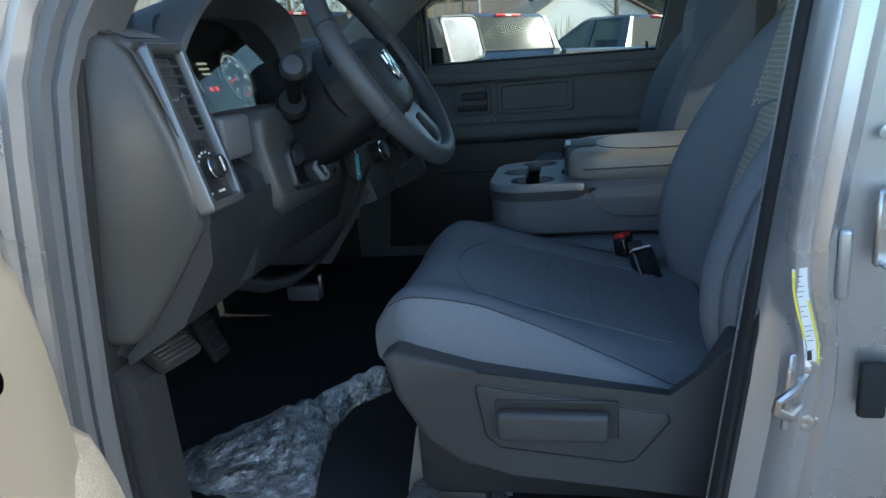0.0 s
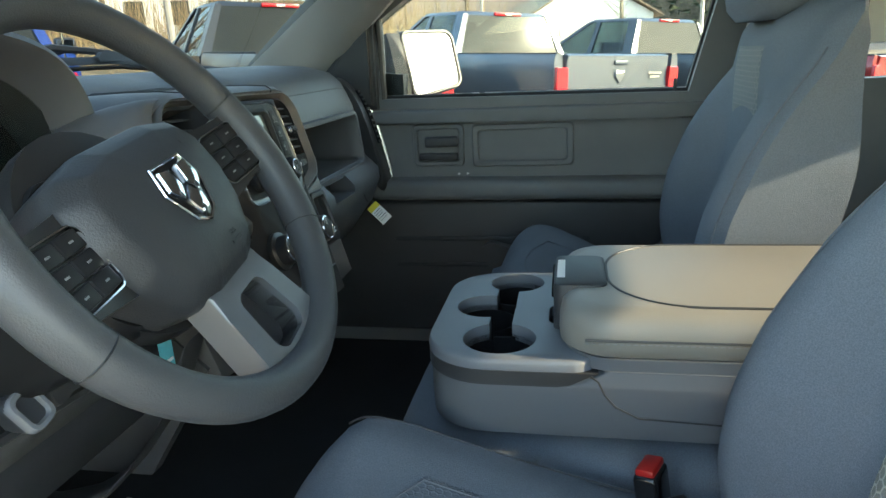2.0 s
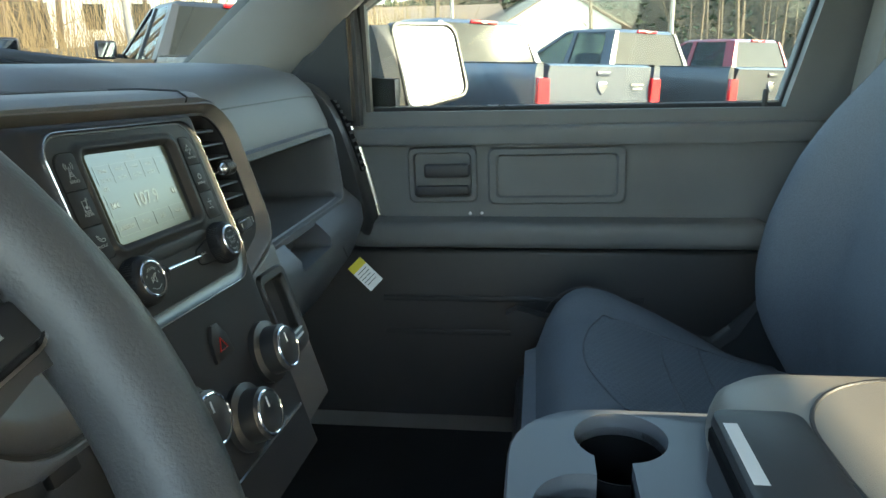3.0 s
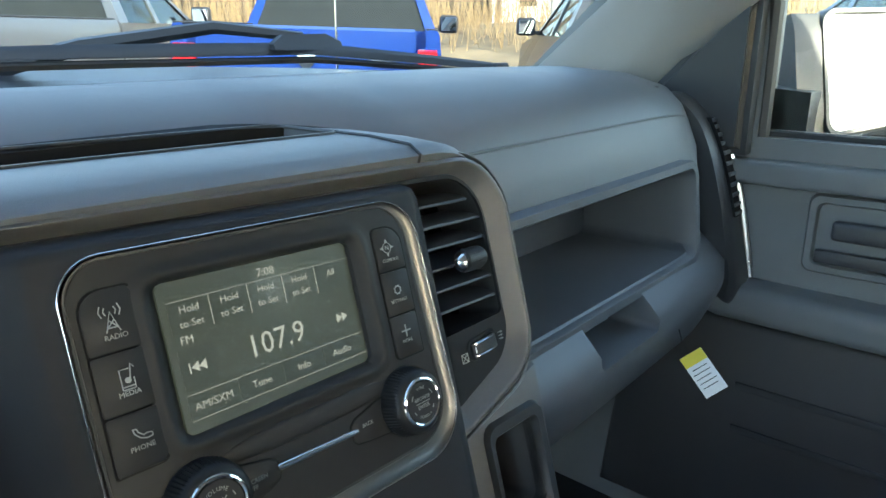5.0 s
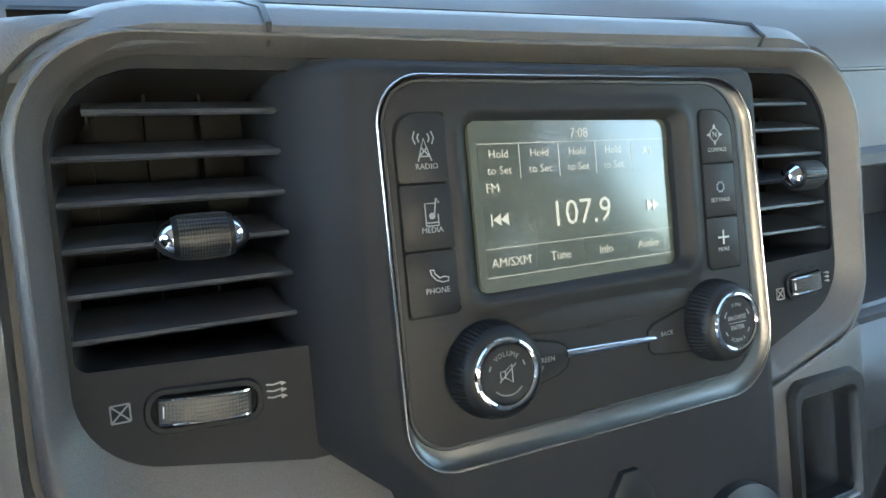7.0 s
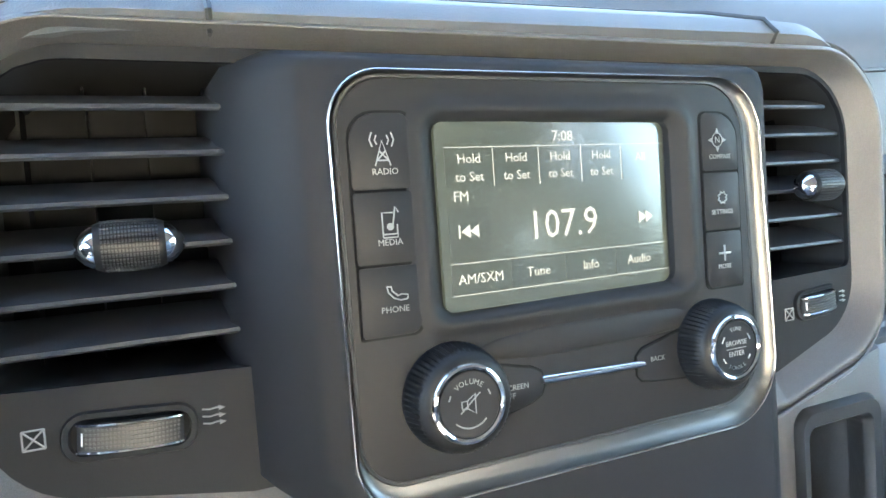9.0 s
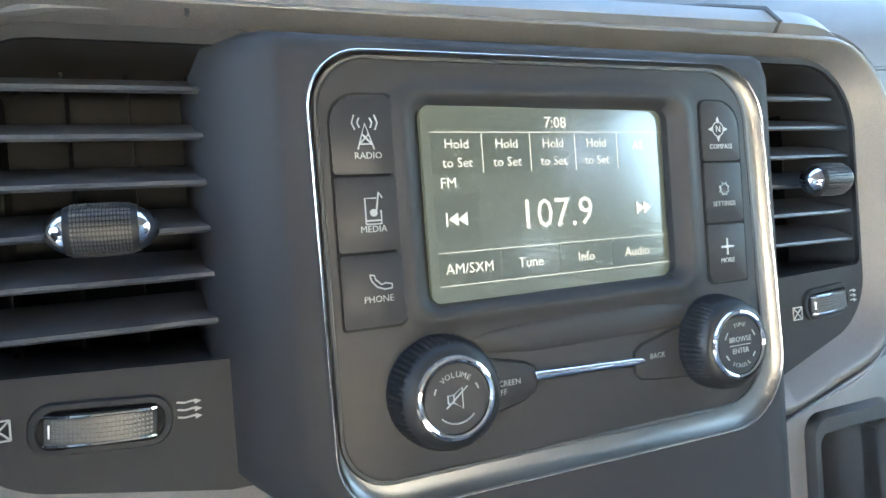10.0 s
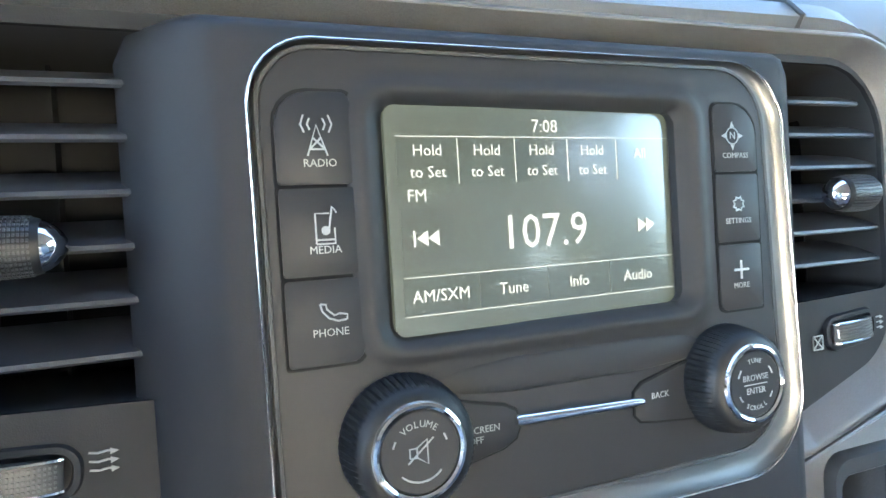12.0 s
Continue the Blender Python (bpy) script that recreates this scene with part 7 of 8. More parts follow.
part("latch_slot", box((0.4035, 0.0, 1.224), (0.006, 0.100, 0.014), 0.002, 1), RECESS_SHADE, latch)
part("body_seam", tube([(0.446, -0.1520, 1.162), (0.455, -0.1518, 1.156), (0.462, -0.1515, 1.140), (0.474, -0.1512, 1.125), (0.50, -0.152, 1.112), (0.60, -0.152, 1.108), (0.75, -0.152, 1.107)], 0.0012, 5), BLACK, cons)

# ---- belt buckles ----
def buckle(m, label, stem=0.080):
    b = thing("seat_belt_buckle", label, "buckle", group="belt buckles")
    part("housing", box((0, 0, 0), (0.042, 0.026, 0.072), 0.006, 3, m=m), GLOSS, b)
    part("button", box((0, 0, 0.0375), (0.036, 0.020, 0.010), 0.003, 2, m=m), RED, b)
    part("label", box((0, -0.004, -0.0370), (0.034, 0.020, 0.003), m=m), WHITE, b)
    part("stem", box((0.004, 0.0, -0.035 - stem / 2), (0.026, 0.010, stem), 0.003, 1, m=m), BLACK, b)
    return b


def stand(top, foot, spin=0.0):
    """A frame whose z runs from foot to top, halfway between them."""
    a, b = Vector(top), Vector(foot)
    return Matrix.Translation((a + b) / 2) @ (a - b).to_track_quat("Z", "X").to_matrix().to_4x4() @ pose(0, 0, 0, 0, 0, spin)


buckle(stand((0.507, -0.205, 1.088), (0.517, -0.212, 1.012), 100), "black seat belt buckle with red release button")
buckle(stand((0.553, -0.300, 1.010), (0.531, -0.262, 1.078), 100), "black seat belt buckle lying tilted with red button", 0.02)

# ---- outside: ground, parked trucks, building, woods ----
def lie(x, y):
    """The height of the ground: a gentle slope and a bank ahead."""
    d = math.hypot(x, y)
    bank = 0.16 * max(0.0, d - 13.0) * smooth01(0.0, 6.0, -x) * (1 - smooth01(26, 34, d)) + (2.9 * smooth01(0.0, 6.0, -x) if d > 34 else 0.0)
    return 0.106 - 0.0534 * max(-9.0, min(x, 6.0)) - 0.008 * max(0.0, min(y, 40)) + 1.1 * smooth01(16, 40, y) + min(bank, 1.9)


ASPHALT = shader("worn_asphalt", (0.10, 0.092, 0.08), 0.9, grain=0.5, grain_size=60, vary=0.25, vary_size=0.4)
DRYGRASS = shader("dry_grass", (0.26, 0.20, 0.115), 0.95, grain=0.6, grain_size=30, vary=0.3, vary_size=0.8)
gb = bmesh.new()
bmesh.ops.create_grid(gb, x_segments=120, y_segments=120, size=90)
for v in gb.verts:
    v.co.z = lie(v.co.x, v.co.y)
rim = [e for e in gb.edges if e.is_boundary]
far = bmesh.ops.extrude_edge_only(gb, edges=rim)["geom"]
for v in far:
    if isinstance(v, bmesh.types.BMVert):
        v.co.x, v.co.y = v.co.x * 12, v.co.y * 12
ground = tagged(part("ground", gb, ASPHALT), "grey asphalt car park, gently sloping", "ground", "", "structure")
vb = bmesh.new()
cells = []
for i in range(14):
    for k in range(30):
        cells.append((15 + 2.0 * i, math.radians(20 + 5 * k), math.radians(25 + 5 * k)))
for r, a, b in cells:
    q = [vb.verts.new((rr * math.cos(aa), rr * math.sin(aa), lie(rr * math.cos(aa), rr * math.sin(aa)) + 0.03)) for rr, aa in ((r, a), (r + 2, a), (r + 2, b), (r, b))]
    vb.faces.new(q)
bmesh.ops.remove_doubles(vb, verts=vb.verts, dist=0.001)
tagged(part("verge", vb, DRYGRASS), "strip of dry straw-coloured grass beyond the car park", "grass", "", "structure")

TYRE = shader("tyre_rubber", (0.02, 0.02, 0.02), 0.8, grain=0.3, grain_size=200)
LAMP_RED = shader("red_lamp_lens", (0.55, 0.012, 0.02), 0.12, coat=1.0, vary=0.15, vary_size=20)
LAMP_CLEAR = shader("clear_lamp_lens", (0.75, 0.72, 0.70), 0.15, coat=1.0)
CARGLASS = shader("dark_car_glass", (0.03, 0.035, 0.035), 0.05, vary=0.1, spec=0.14, wear=0.0)
SEEN = glass("clear_car_glass", (0.55, 0.62, 0.60))

def pickup(paint, at, heading, label):
    """A parked pickup: tail at the origin, nose along +y before it is turned."""
    t = thing("pickup", label, "pickup truck", group="parked trucks")
    side = lambda s: Matrix(((0, 0, s, 0), (1, 0, 0, 0), (0, 1, 0, 0), (0, 0, 0, 1)))
    # bed: two sides, tailgate, floor
    for s in (-1, 1):
        rows = []
        for y in (0.02, 0.10, 0.6, 0.9, 1.4, 1.9, 2.02):
            flare = 0.045 * math.exp(-((y - 0.95) / 0.42) ** 2)
            rows.append([(s * 0.90, y, 0.60), (s * 0.97, y, 0.62), (s * (0.985 + flare), y, 0.95), (s * (0.99 + flare * 0.3), y, 1.20), (s * 0.975, y, 1.38), (s * 0.955, y, 1.425), (s * 0.90, y, 1.43), (s * 0.87, y, 1.41), (s * 0.87, y, 0.85)])
        part("bed_side", loft(rows), paint, t)
        part("bed_rail", box((s * 0.915, 1.0, 1.433), (0.09, 1.96, 0.016), 0.006, 2), BLACK, t)
        lamp = part("tail_lamp", loft([[(s * 0.800, y, z0), (s * 0.955, y, z0), (s * (0.985 if y > 0 else 0.960), y, z0 + 0.05), (s * (0.985 if y > 0 else 0.960), y, z1 - 0.02), (s * 0.955, y, z1), (s * 0.815, y, z1)] for y, z0, z1 in ((0.15, 0.86, 1.29), (0.0, 0.86, 1.29), (-0.022, 0.875, 1.275))]), LAMP_RED, t, "red tail lamp")
        part("reversing_lens", box((s * 0.880, -0.022, 0.940), (0.120, 0.012, 0.085), 0.010, 2), LAMP_CLEAR, lamp)
    gate = part("tailgate", loft([[(x, 0.01 + d, z) for x, z, d in [(-0.80, 0.82, 0), (0.80, 0.82, 0), (0.80, 1.05, 0), (0.80, 1.16, 0.012), (0.80, 1.34, 0.012), (0.79, 1.41, -0.006), (-0.79, 1.41, -0.006), (-0.80, 1.34, 0.012), (-0.80, 1.16, 0.012), (-0.80, 1.05, 0)]], [(x, 0.07, z) for x, z in [(-0.80, 0.82), (0.80, 0.82), (0.80, 1.05), (0.80, 1.16), (0.80, 1.34), (0.79, 1.43), (-0.79, 1.43), (-0.80, 1.34), (-0.80, 1.16), (-0.80, 1.05)]]]), paint, t)
    part("gate_crease", box((0, 0.006, 1.045), (1.56, 0.012, 0.012), 0.004, 1), paint, gate)
    part("gate_handle", box((0, 0.0, 1.335), (0.20, 0.030, 0.050), 0.010, 2), paint, gate)
    part("gate_emblem", prism([(-0.06, 0.06), (0.06, 0.06), (0.07, 0.0), (0.0, -0.08), (-0.07, 0.0)], 0, 0.014, 0.004, m=Matrix(((1, 0, 0, 0), (0, 0, -1, 0.010), (0, 1, 0, 1.185), (0, 0, 0, 1)))), CHROME, gate)
    for k in range(2):
        part("gate_badge", box((0.58, 0.004, 1.215 - 0.045 * k), (0.22 - 0.06 * k, 0.008, 0.026)), CHROME, gate)
    part("bed_floor", box((0, 1.03, 0.84), (1.76, 1.96, 0.05)), BLACK, t)
    part("bed_front", box((0, 2.0, 1.12), (1.90, 0.05, 0.58)), paint, t)
    part("bumper", box((0, -0.10, 0.64), (1.96, 0.20, 0.20), 0.04, 3), CHROME, t)
    # cab
    low = [(2.06, 0.50), (2.06, 1.40), (4.45, 1.40), (4.55, 1.36), (5.55, 1.26), (5.78, 1.15), (5.85, 0.80), (5.80, 0.50)]
    part("cab_body", prism(low, -0.985, 0.985, 0.0, m=side(1)), paint, t)
    pil = 0.06
    roof = [[(-0.72, 2.22, 1.93), (0.72, 2.22, 1.93), (0.72, 3.30, 1.95), (-0.72, 3.30, 1.95)], [(-0.66, 2.30, 1.985), (0.66, 2.30, 1.985), (0.66, 3.22, 1.995), (-0.66, 3.22, 1.995)]]
    part("roof", loft(roof), paint, t)
    for s in (-1, 1):
        part("rear_pillar", loft([[(s * 0.97, 2.06, 1.40), (s * 0.86, 2.055, 1.40), (s * 0.86, 2.12, 1.40), (s * 0.97, 2.26, 1.40)], [(s * 0.73, 2.20, 1.95), (s * 0.66, 2.195, 1.95), (s * 0.66, 2.26, 1.95), (s * 0.73, 2.38, 1.95)]]), paint, t)
        y = 2.98
        part("mid_pillar", loft([[(s * 0.975, y, 1.40), (s * 0.93, y, 1.40), (s * 0.93, y + 0.10, 1.40), (s * 0.975, y + 0.10, 1.40)], [(s * 0.735, y + 0.02, 1.95), (s * 0.70, y + 0.02, 1.95), (s * 0.70, y + 0.10, 1.95), (s * 0.735, y + 0.10, 1.95)]]), paint, t)
        part("front_pillar", loft([[(s * 0.975, 4.15, 1.38), (s * 0.88, 4.30, 1.38), (s * 0.88, 4.40, 1.38), (s * 0.975, 4.28, 1.38)], [(s * 0.735, 3.20, 1.95), (s * 0.66, 3.22, 1.95), (s * 0.66, 3.32, 1.97), (s * 0.735, 3.30, 1.95)]]), paint, t)
        part("side_window", loft([[(s * 0.955, 2.22, 1.40), (s * 0.955, 4.18, 1.40), (s * 0.950, 4.18, 1.40), (s * 0.950, 2.22, 1.40)], [(s * 0.722, 2.34, 1.94), (s * 0.722, 3.24, 1.94), (s * 0.717, 3.24, 1.94), (s * 0.717, 2.34, 1.94)]]), SEEN, t, "clear side glass")
        mir = part("wing_mirror", box((s * 1.14, 4.02, 1.50), (0.24, 0.12, 0.22), 0.04, 3), BLACK, t)
        part("mirror_glass", box((s * 1.14, 3.955, 1.50), (0.19, 0.006, 0.17), 0.002, 1), MIRROR, mir)
        part("mirror_arm", box((s * 1.0, 4.05, 1.43), (0.12, 0.06, 0.05), 0.01, 1), BLACK, mir)
        part("door_handle", box((s * 0.99, 2.95, 1.20), (0.03, 0.20, 0.04), 0.01, 2), paint, t)
        part("door_handle", box((s * 0.99, 2.35, 1.20), (0.03, 0.16, 0.04), 0.01, 2), paint, t)
        for y in (0.98, 4.75):
            wh = part("wheel", lathe([(0.28, -0.12), (0.385, -0.11), (0.40, -0.06), (0.40, 0.06), (0.385, 0.11), (0.28, 0.12)], 28, m=pose(s * 0.86, y, 0.40, 0, 90, 0)), TYRE, t)
            part("rim", lathe([(0.28, -0.10), (0.28, 0.10), (0.20, 0.06), (0.05, 0.09), (0, 0.09)], 24, m=pose(s * 0.86, y, 0.40, 0, 90 * s, 0)), SATIN, wh)
    part("rear_window", loft([[(-0.86, 2.075, 1.405), (0.86, 2.075, 1.405), (0.86, 2.083, 1.405), (-0.86, 2.083, 1.405)], [(-0.665, 2.205, 1.93), (0.665, 2.205, 1.93), (0.665, 2.213, 1.93), (-0.665, 2.213, 1.93)]]), CARGLASS, t, "dark rear glass")
    part("windscreen", loft([[(-0.88, 4.33, 1.385), (0.88, 4.33, 1.385), (0.88, 4.34, 1.385), (-0.88, 4.34, 1.385)], [(-0.66, 3.28, 1.95), (0.66, 3.28, 1.95), (0.66, 3.29, 1.95), (-0.66, 3.29, 1.95)]]), SEEN, t)
    bl = part("brake_lamp", box((0, 2.205, 1.955), (0.44, 0.05, 0.045), 0.008, 2), LAMP_RED, t, "red high brake lamp")
    part("lamp_lens", box((0, 2.175, 1.955), (0.10, 0.006, 0.030), 0.002, 1), LAMP_CLEAR, bl)
    for s in (-1, 1):
        part("cab_seat", box((s * 0.42, 3.05, 1.35), (0.50, 0.14, 0.55), 0.05, 3), BLACK, t)
    slope = Vector((lie(at[0] - 1, at[1]) - lie(at[0] + 1, at[1]), lie(at[0], at[1] - 1) - lie(at[0], at[1] + 1), 2.0))
    lean = Vector((0, 0, 1)).rotation_difference(slope).to_matrix().to_4x4()
    t.matrix_world = Matrix.Translation((at[0], at[1], lie(*at))) @ lean @ pose(0, 0, 0, 0, 0, heading)
    return t


P_SLATE = shader("slate_car_paint", (0.075, 0.09, 0.115), 0.34, metal=0.35, coat=0.35, vary=0.02, wear=0.0)
P_GREY = shader("dark_grey_car_paint", (0.05, 0.056, 0.064), 0.34, metal=0.3, coat=0.35, vary=0.02, wear=0.0)
P_BLUE = shader("bright_blue_car_paint", (0.006, 0.045, 0.28), 0.30, metal=0.25, coat=0.8, vary=0.02, wear=0.0)
P_WHITE = shader("silver_grey_car_paint", (0.13, 0.142, 0.152), 0.36, metal=0.4, coat=0.35, vary=0.02, wear=0.0)
P_RED = shader("dark_red_car_paint", (0.22, 0.012, 0.015), 0.28, metal=0.3, coat=0.8, vary=0.02, wear=0.0)
pickup(P_SLATE, (0.906, 7.27), 42, "slate grey pickup truck with closed tailgate on asphalt")
pickup(P_GREY, (3.35, 9.40), 42, "dark grey pickup truck parked in a row")
pickup(P_GREY, (-1.50, 5.10), 42, "dark grey pickup truck with its tail towards the aisle")
pickup(P_BLUE, (-3.914, 2.944), 42.6, "bright blue pickup truck parked ahead of the bonnet")
pickup(P_WHITE, (-6.32, 0.79), 42, "silver-grey pickup truck parked beside a blue one")
pickup(P_RED, (5.75, 11.6), 42, "dark red pickup truck at the end of the row")
ant = thing("aerial", "thin upright whip aerial on the front wing", "aerial")
part("mast", tube([(-0.95, 0.83, 1.40), (-0.93, 0.835, 1.95)], [0.003, 0.0016], 8), CHROME, ant)
part("foot", lathe([(0.012, 0), (0.008, 0.02), (0, 0.022)], 12, m=pose(-0.95, 0.83, 1.395)), BLACK, ant)

# low white building with a brown roof
SIDING = shader("white_siding", (0.80, 0.79, 0.76), 0.7, vary=0.05)
SHINGLE = shader("brown_shingle", (0.20, 0.15, 0.11), 0.9, grain=0.6, grain_size=20, vary=0.15)
hall = thing("white_building", "low white gabled building with a brown shingle roof", "building")
gable = [(-4.2, 0), (4.2, 0), (4.2, 2.6), (0.0, 5.0), (-4.2, 2.6)]
MH = pose(1.6, 46.0, 0.9, 0, 0, 14)
part("wall", prism([(x, z) for x, z in gable], 0, 18, m=MH @ Matrix(((1, 0, 0, 0), (0, 0, 1, 0), (0, 1, 0, 0), (0, 0, 0, 1)))), SIDING, hall)
for s in (-1, 1):
    part("roof", loft([[(s * -0.1, y, 5.10), (s * 4.75, y, 2.36), (s * 4.75, y, 2.48), (s * -0.1, y, 5.22)] for y in (-0.5, 18.5)], m=MH), SHINGLE, hall)
wing = part("wing_wall", box((-11.5, 5.0, 1.3), (15, 9, 2.6), m=MH), SIDING, hall)
part("wing_roof", loft([[(x, -0.3, 2.5), (x, 5.0, 4.6), (x, 10.4, 2.5), (x, 5.0, 4.4)] for x in (-19.5, -3.0)], m=MH), SHINGLE, hall)
for k in range(4):
    part("window", box((-17 + 3.6 * k, 0.46, 1.55), (1.1, 0.12, 1.1), 0.02, 1, m=MH), CARGLASS, hall)
house = thing("white_house", "small white house behind bare brush", "house")
MW = pose(-18.0, 29.5, 2.6, 0, 0, 30)
part("wall", prism([(-3.6, 0), (3.6, 0), (3.6, 2.7), (0, 4.6), (-3.6, 2.7)], 0, 8, m=MW @ Matrix(((1, 0, 0, 0), (0, 0, 1, 0), (0, 1, 0, 0), (0, 0, 0, 1)))), SIDING, house)
for s in (-1, 1):
    part("roof", loft([[(s * -0.05, y, 4.68), (s * 4.0, y, 2.5), (s * 4.0, y, 2.62), (s * -0.05, y, 4.80)] for y in (-0.4, 8.4)], m=MW), SIDING, house)
for x in (-1.8, 0.2, 1.9):
    part("window", box((x, -0.03, 1.5), (0.8, 0.08, 1.1), 0.02, 1, m=MW), CARGLASS, house)
POST = shader("weathered_post", (0.45, 0.42, 0.38), 0.8, vary=0.15)
for x, y, h in ((-9.6, 15.3, 2.4), (4.9, 25.0, 9.0), (-3.5, 30.0, 8.0)):
    p = thing("post", "pale upright post beside the car park", "post", group="posts")
    part("shaft", tube([(x, y, lie(x, y) - 0.1), (x, y, lie(x, y) + h)], 0.09 if h < 5 else 0.07, 8), POST, p)
    part("cap", lathe([(0.11, 0), (0.11, 0.05), (0, 0.08)], 10, m=pose(x, y, lie(x, y) + h)), POST, p)

# bare woods
BARK = shader("grey_brown_bark", (0.17, 0.13, 0.09), 0.9, grain=0.4, grain_size=40, vary=0.35, vary_size=0.3)
TWIG = shader("tan_brush", (0.26, 0.19, 0.10), 0.9, vary=0.3, vary_size=0.5)
FIR = shader("dark_fir_needles", (0.035, 0.05, 0.025), 0.9, vary=0.35, vary_size=0.6)
rnd = random.Random(5)
wv, wf = [], []
def stick(vs, fs, a, b, ra, rb, n=4):
    d = (b - a).normalized()
    u = d.orthogonal().normalized()
    w = d.cross(u)
    base = len(vs)
    for p, r in ((a, ra), (b, rb)):
        for k in range(n):
            q = 2 * math.pi * k / n
            vs.append(p + u * (r * math.cos(q)) + w * (r * math.sin(q)))
    for k in range(n):
        fs.append((base + k, base + (k + 1) % n, base + n + (k + 1) % n, base + n + k))
tv, tf = [], []
for i in range(420):
    ang = math.radians(rnd.uniform(35, 200))
    d = rnd.uniform(24, 62)
    x, y = d * math.cos(ang), d * math.sin(ang)
    if 38 < y < 70 and -22 < x < 9 and d > 38 or math.hypot(x + 18, y - 29.5) < 6 or (d < 36 and x > -6):
        continue
    z = lie(x, y)
    h = rnd.uniform(6, 13)
    lean = Vector((rnd.uniform(-0.5, 0.5), rnd.uniform(-0.5, 0.5), 0))
    base, top = Vector((x, y, z - 0.2)), Vector((x, y, z + h)) + lean
    r = rnd.uniform(0.06, 0.17)
    stick(wv, wf, base, top, r, 0.02, 5)
    for k in range(12):
        f = rnd.uniform(0.12, 0.95)
        p = base.lerp(top, f)
        a2 = rnd.uniform(0, 6.283)
        q = p + Vector((math.cos(a2), math.sin(a2), rnd.uniform(0.3, 1.2))) * rnd.uniform(0.7, 2.2) * (1.1 - f)
        stick(wv, wf, p, q, 0.025, 0.006, 3)
        for j in range(3):
            s0 = p.lerp(q, rnd.uniform(0.3, 1.0))
            stick(tv, tf, s0, s0 + Vector((rnd.uniform(-1, 1), rnd.uniform(-1, 1), rnd.uniform(-0.1, 1))) * rnd.uniform(0.3, 0.7), 0.010, 0.003, 3)
for i in range(5200):
    ang = math.radians(rnd.uniform(85, 200))
    d = rnd.uniform(19, 34)
    x, y = d * math.cos(ang), d * math.sin(ang)
    p = Vector((x, y, lie(x, y) - 0.05))
    stick(tv, tf, p, p + Vector((rnd.uniform(-0.6, 0.6), rnd.uniform(-0.6, 0.6), rnd.uniform(0.5, 2.6))), 0.014, 0.004, 3)
for nm, vs, fs, mat, lab in (("bare_trees", wv, wf, BARK, "bare brown winter woods"), ("brush", tv, tf, TWIG, "tangle of tan winter brush")):
    me = bpy.data.meshes.new(nm)
    me.from_pydata(vs, [], fs)
    me.materials.append(mat)
    tagged(new(nm, me), lab, "trees" if nm == "bare_trees" else "brush", "", "stuff")
fv, ff = [], []
for i in range(46):
    x, y = rnd.uniform(-40, 45), rnd.uniform(58, 78)
    z, h = lie(x, y), rnd.uniform(8, 14)
    for k in range(150):
        f = rnd.random() ** 0.8
        rad = (1 - f) * h * 0.20 + 0.1
        a2, rr = rnd.uniform(0, 6.283), rnd.uniform(0.3, 1.0)
        c = Vector((x + rad * rr * math.cos(a2), y + rad * rr * math.sin(a2), z + 0.6 + f * h))
        s = rnd.uniform(0.25, 0.6)
        b = len(fv)
        for q in range(3):
            fv.append(c + Vector((rnd.uniform(-s, s), rnd.uniform(-s, s), rnd.uniform(-s, s) * 0.6)))
        ff.append((b, b + 1, b + 2))
me = bpy.data.meshes.new("far_firs")
me.from_pydata(fv, [], ff)
me.materials.append(FIR)
tagged(new("far_firs", me), "dark evergreens behind the building", "trees", "", "stuff")
DISTANT = shader("distant_woods", (0.13, 0.105, 0.075), 1.0, vary=0.45, vary_size=0.25, speckle=0.4, grain_size=3.0)
bb = bmesh.new()
ring_lo, ring_hi = [], []
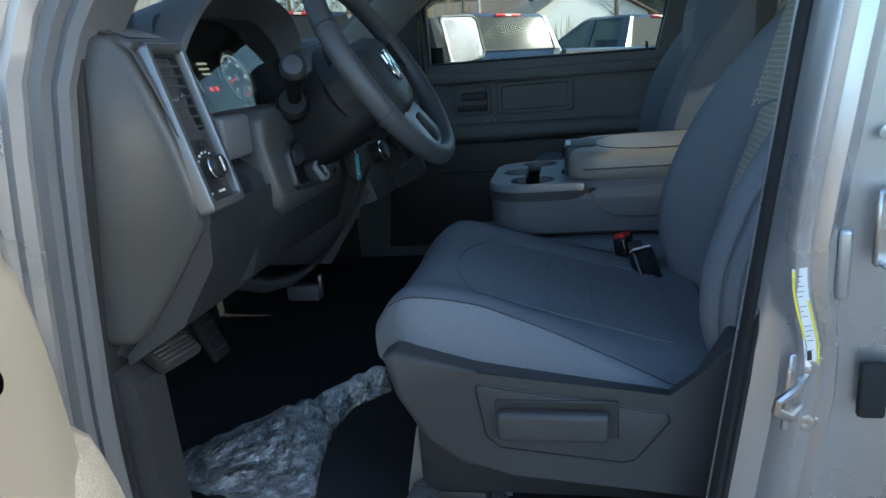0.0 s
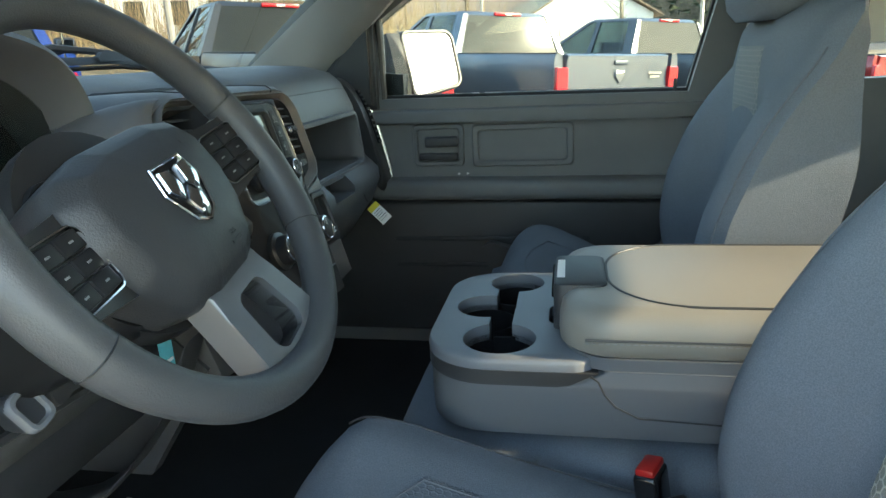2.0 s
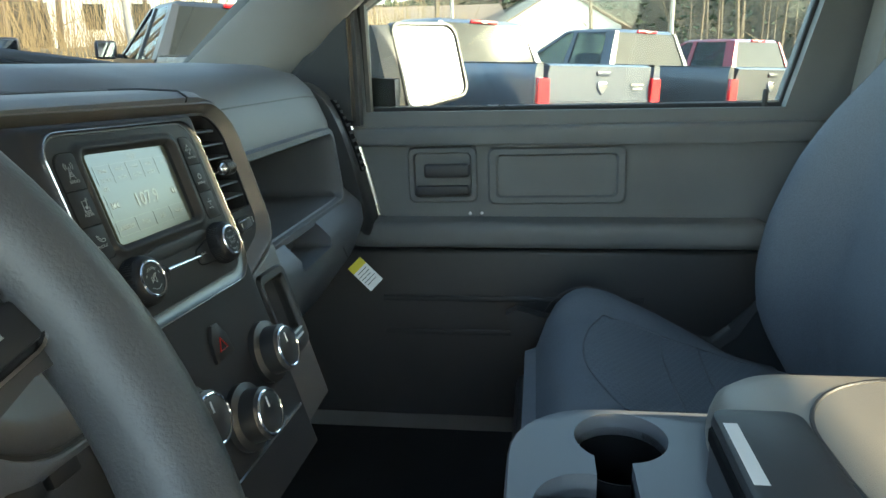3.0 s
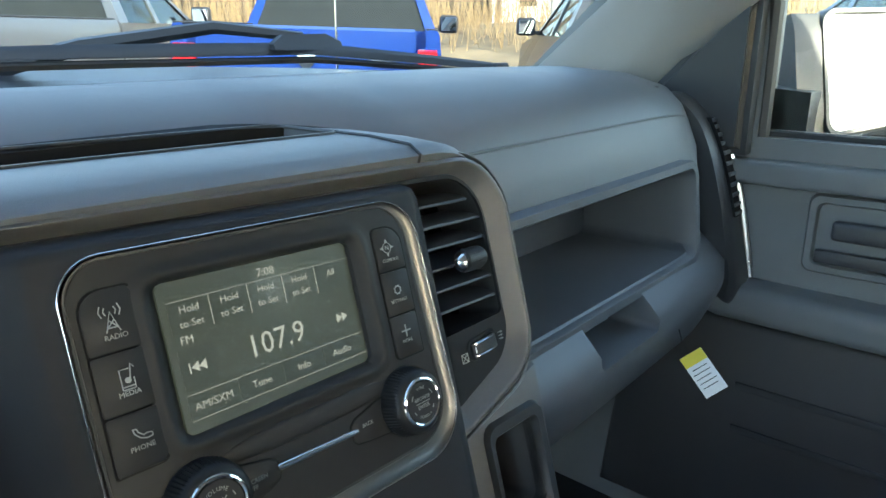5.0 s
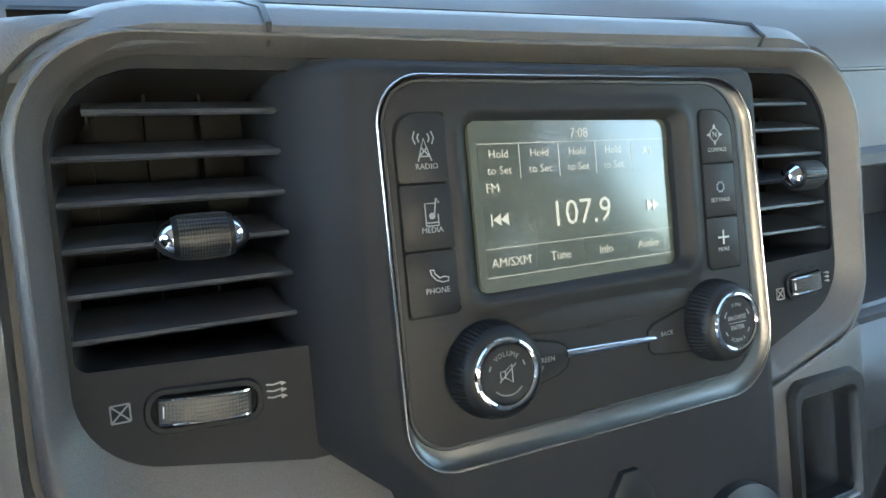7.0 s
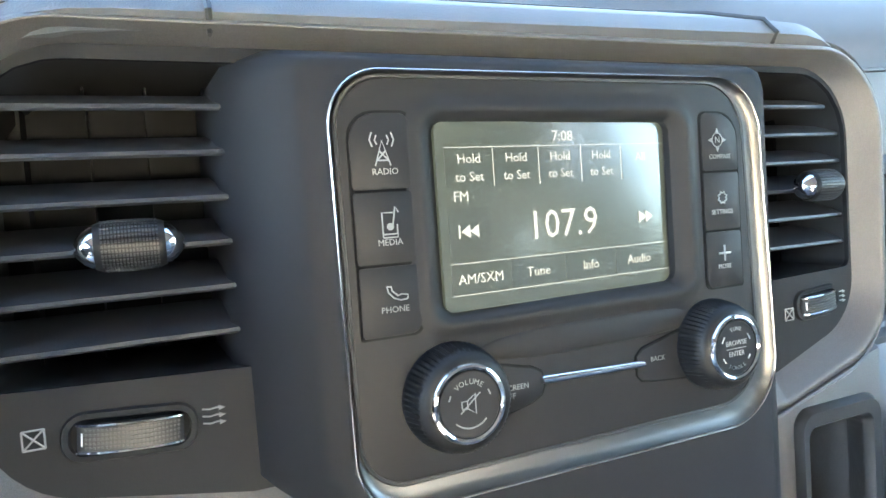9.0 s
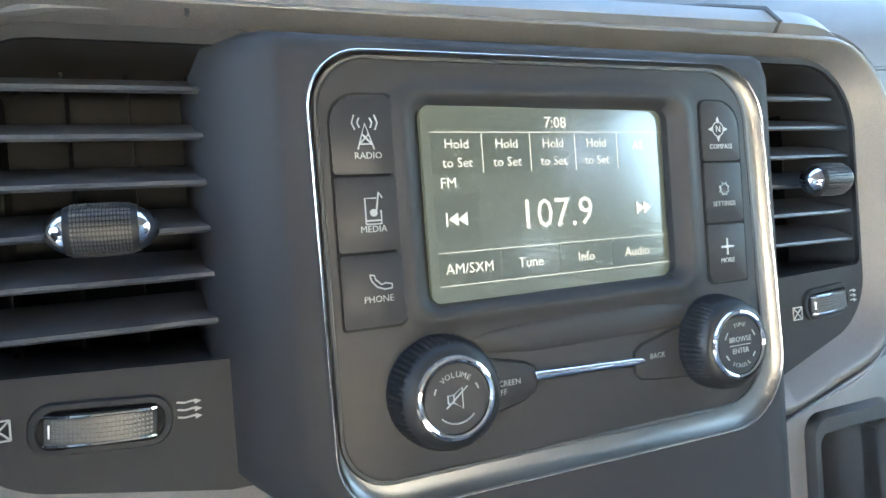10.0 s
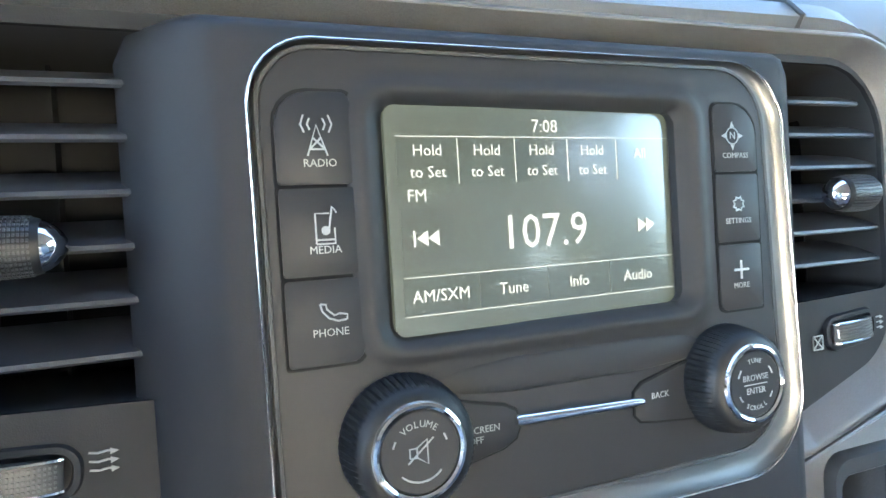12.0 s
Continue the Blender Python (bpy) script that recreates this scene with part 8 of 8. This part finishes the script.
for k in range(61):
    a = math.radians(360 * k / 60)
    ring_lo.append(bb.verts.new((85 * math.cos(a), 85 * math.sin(a), -1)))
    ring_hi.append(bb.verts.new((85 * math.cos(a), 85 * math.sin(a), (9.5 if 20 < 6 * k < 200 else 4.5) + rnd.uniform(-1.2, 1.2))))
for k in range(60):
    bb.faces.new((ring_lo[k], ring_lo[k + 1], ring_hi[k + 1], ring_hi[k]))
tagged(part("backdrop", bb, DISTANT, smooth=0), "hazy brown woods in the distance", "backdrop", "", "structure")

# ---- passenger's wing mirror ----
wm = thing("wing_mirror", "dark wing mirror outside the passenger window", "mirror")
A, B = Vector((-0.014, 0.945, 0)), Vector((0.113, 1.050, 0))
across = (B - A).normalized()
MM0 = Matrix(((across.x, 0, across.y, (A.x + B.x) / 2), (across.y, 0, -across.x, (A.y + B.y) / 2), (0, 1, 0, 1.496), (0, 0, 0, 1)))
MM = MM0 @ pose(0, 0, 0, -15, 11, 0)
MIRROR_SHAPE = [(-0.091, -0.092), (0.091, -0.066), (0.091, 0.092), (-0.091, 0.092)]
shell_out = rounded_poly(MIRROR_SHAPE, [0.020, 0.030, 0.030, 0.024], 6)
part("housing", loft([[(x * k, y * k, z) for x, y in shell_out] for k, z in ((1.0, 0.004), (1.03, -0.01), (1.0, -0.05), (0.85, -0.085), (0.5, -0.10))], m=MM), BLACK, wm)
part("inner_flank", loft([[(x, y, z) for y, z in ((-0.088, -0.045), (-0.088, 0.000), (-0.060, 0.006), (0.060, 0.006), (0.086, 0.000), (0.086, -0.045))] for x in (-0.132, -0.110, -0.088)], m=MM), BLACK, wm)
part("glass_rim", ring_frame(shell_out, rounded_poly([(x * 0.90, y * 0.90) for x, y in MIRROR_SHAPE], [0.016, 0.026, 0.026, 0.020], 6), -0.004, 0.008, inset=0.003, m=MM), BLACK, wm)
part("glass", prism(rounded_poly([(x * 0.905, y * 0.905) for x, y in MIRROR_SHAPE], [0.016, 0.026, 0.026, 0.020], 6), -0.002, 0.004, m=MM), MIRROR, wm)
part("arm", loft([[(x, y, z) for x, z in ((-0.10, 1.415), (0.0, 1.415), (0.0, 1.475), (-0.10, 1.485))] for y in (0.86, 0.89, 0.93)]), BLACK, wm)
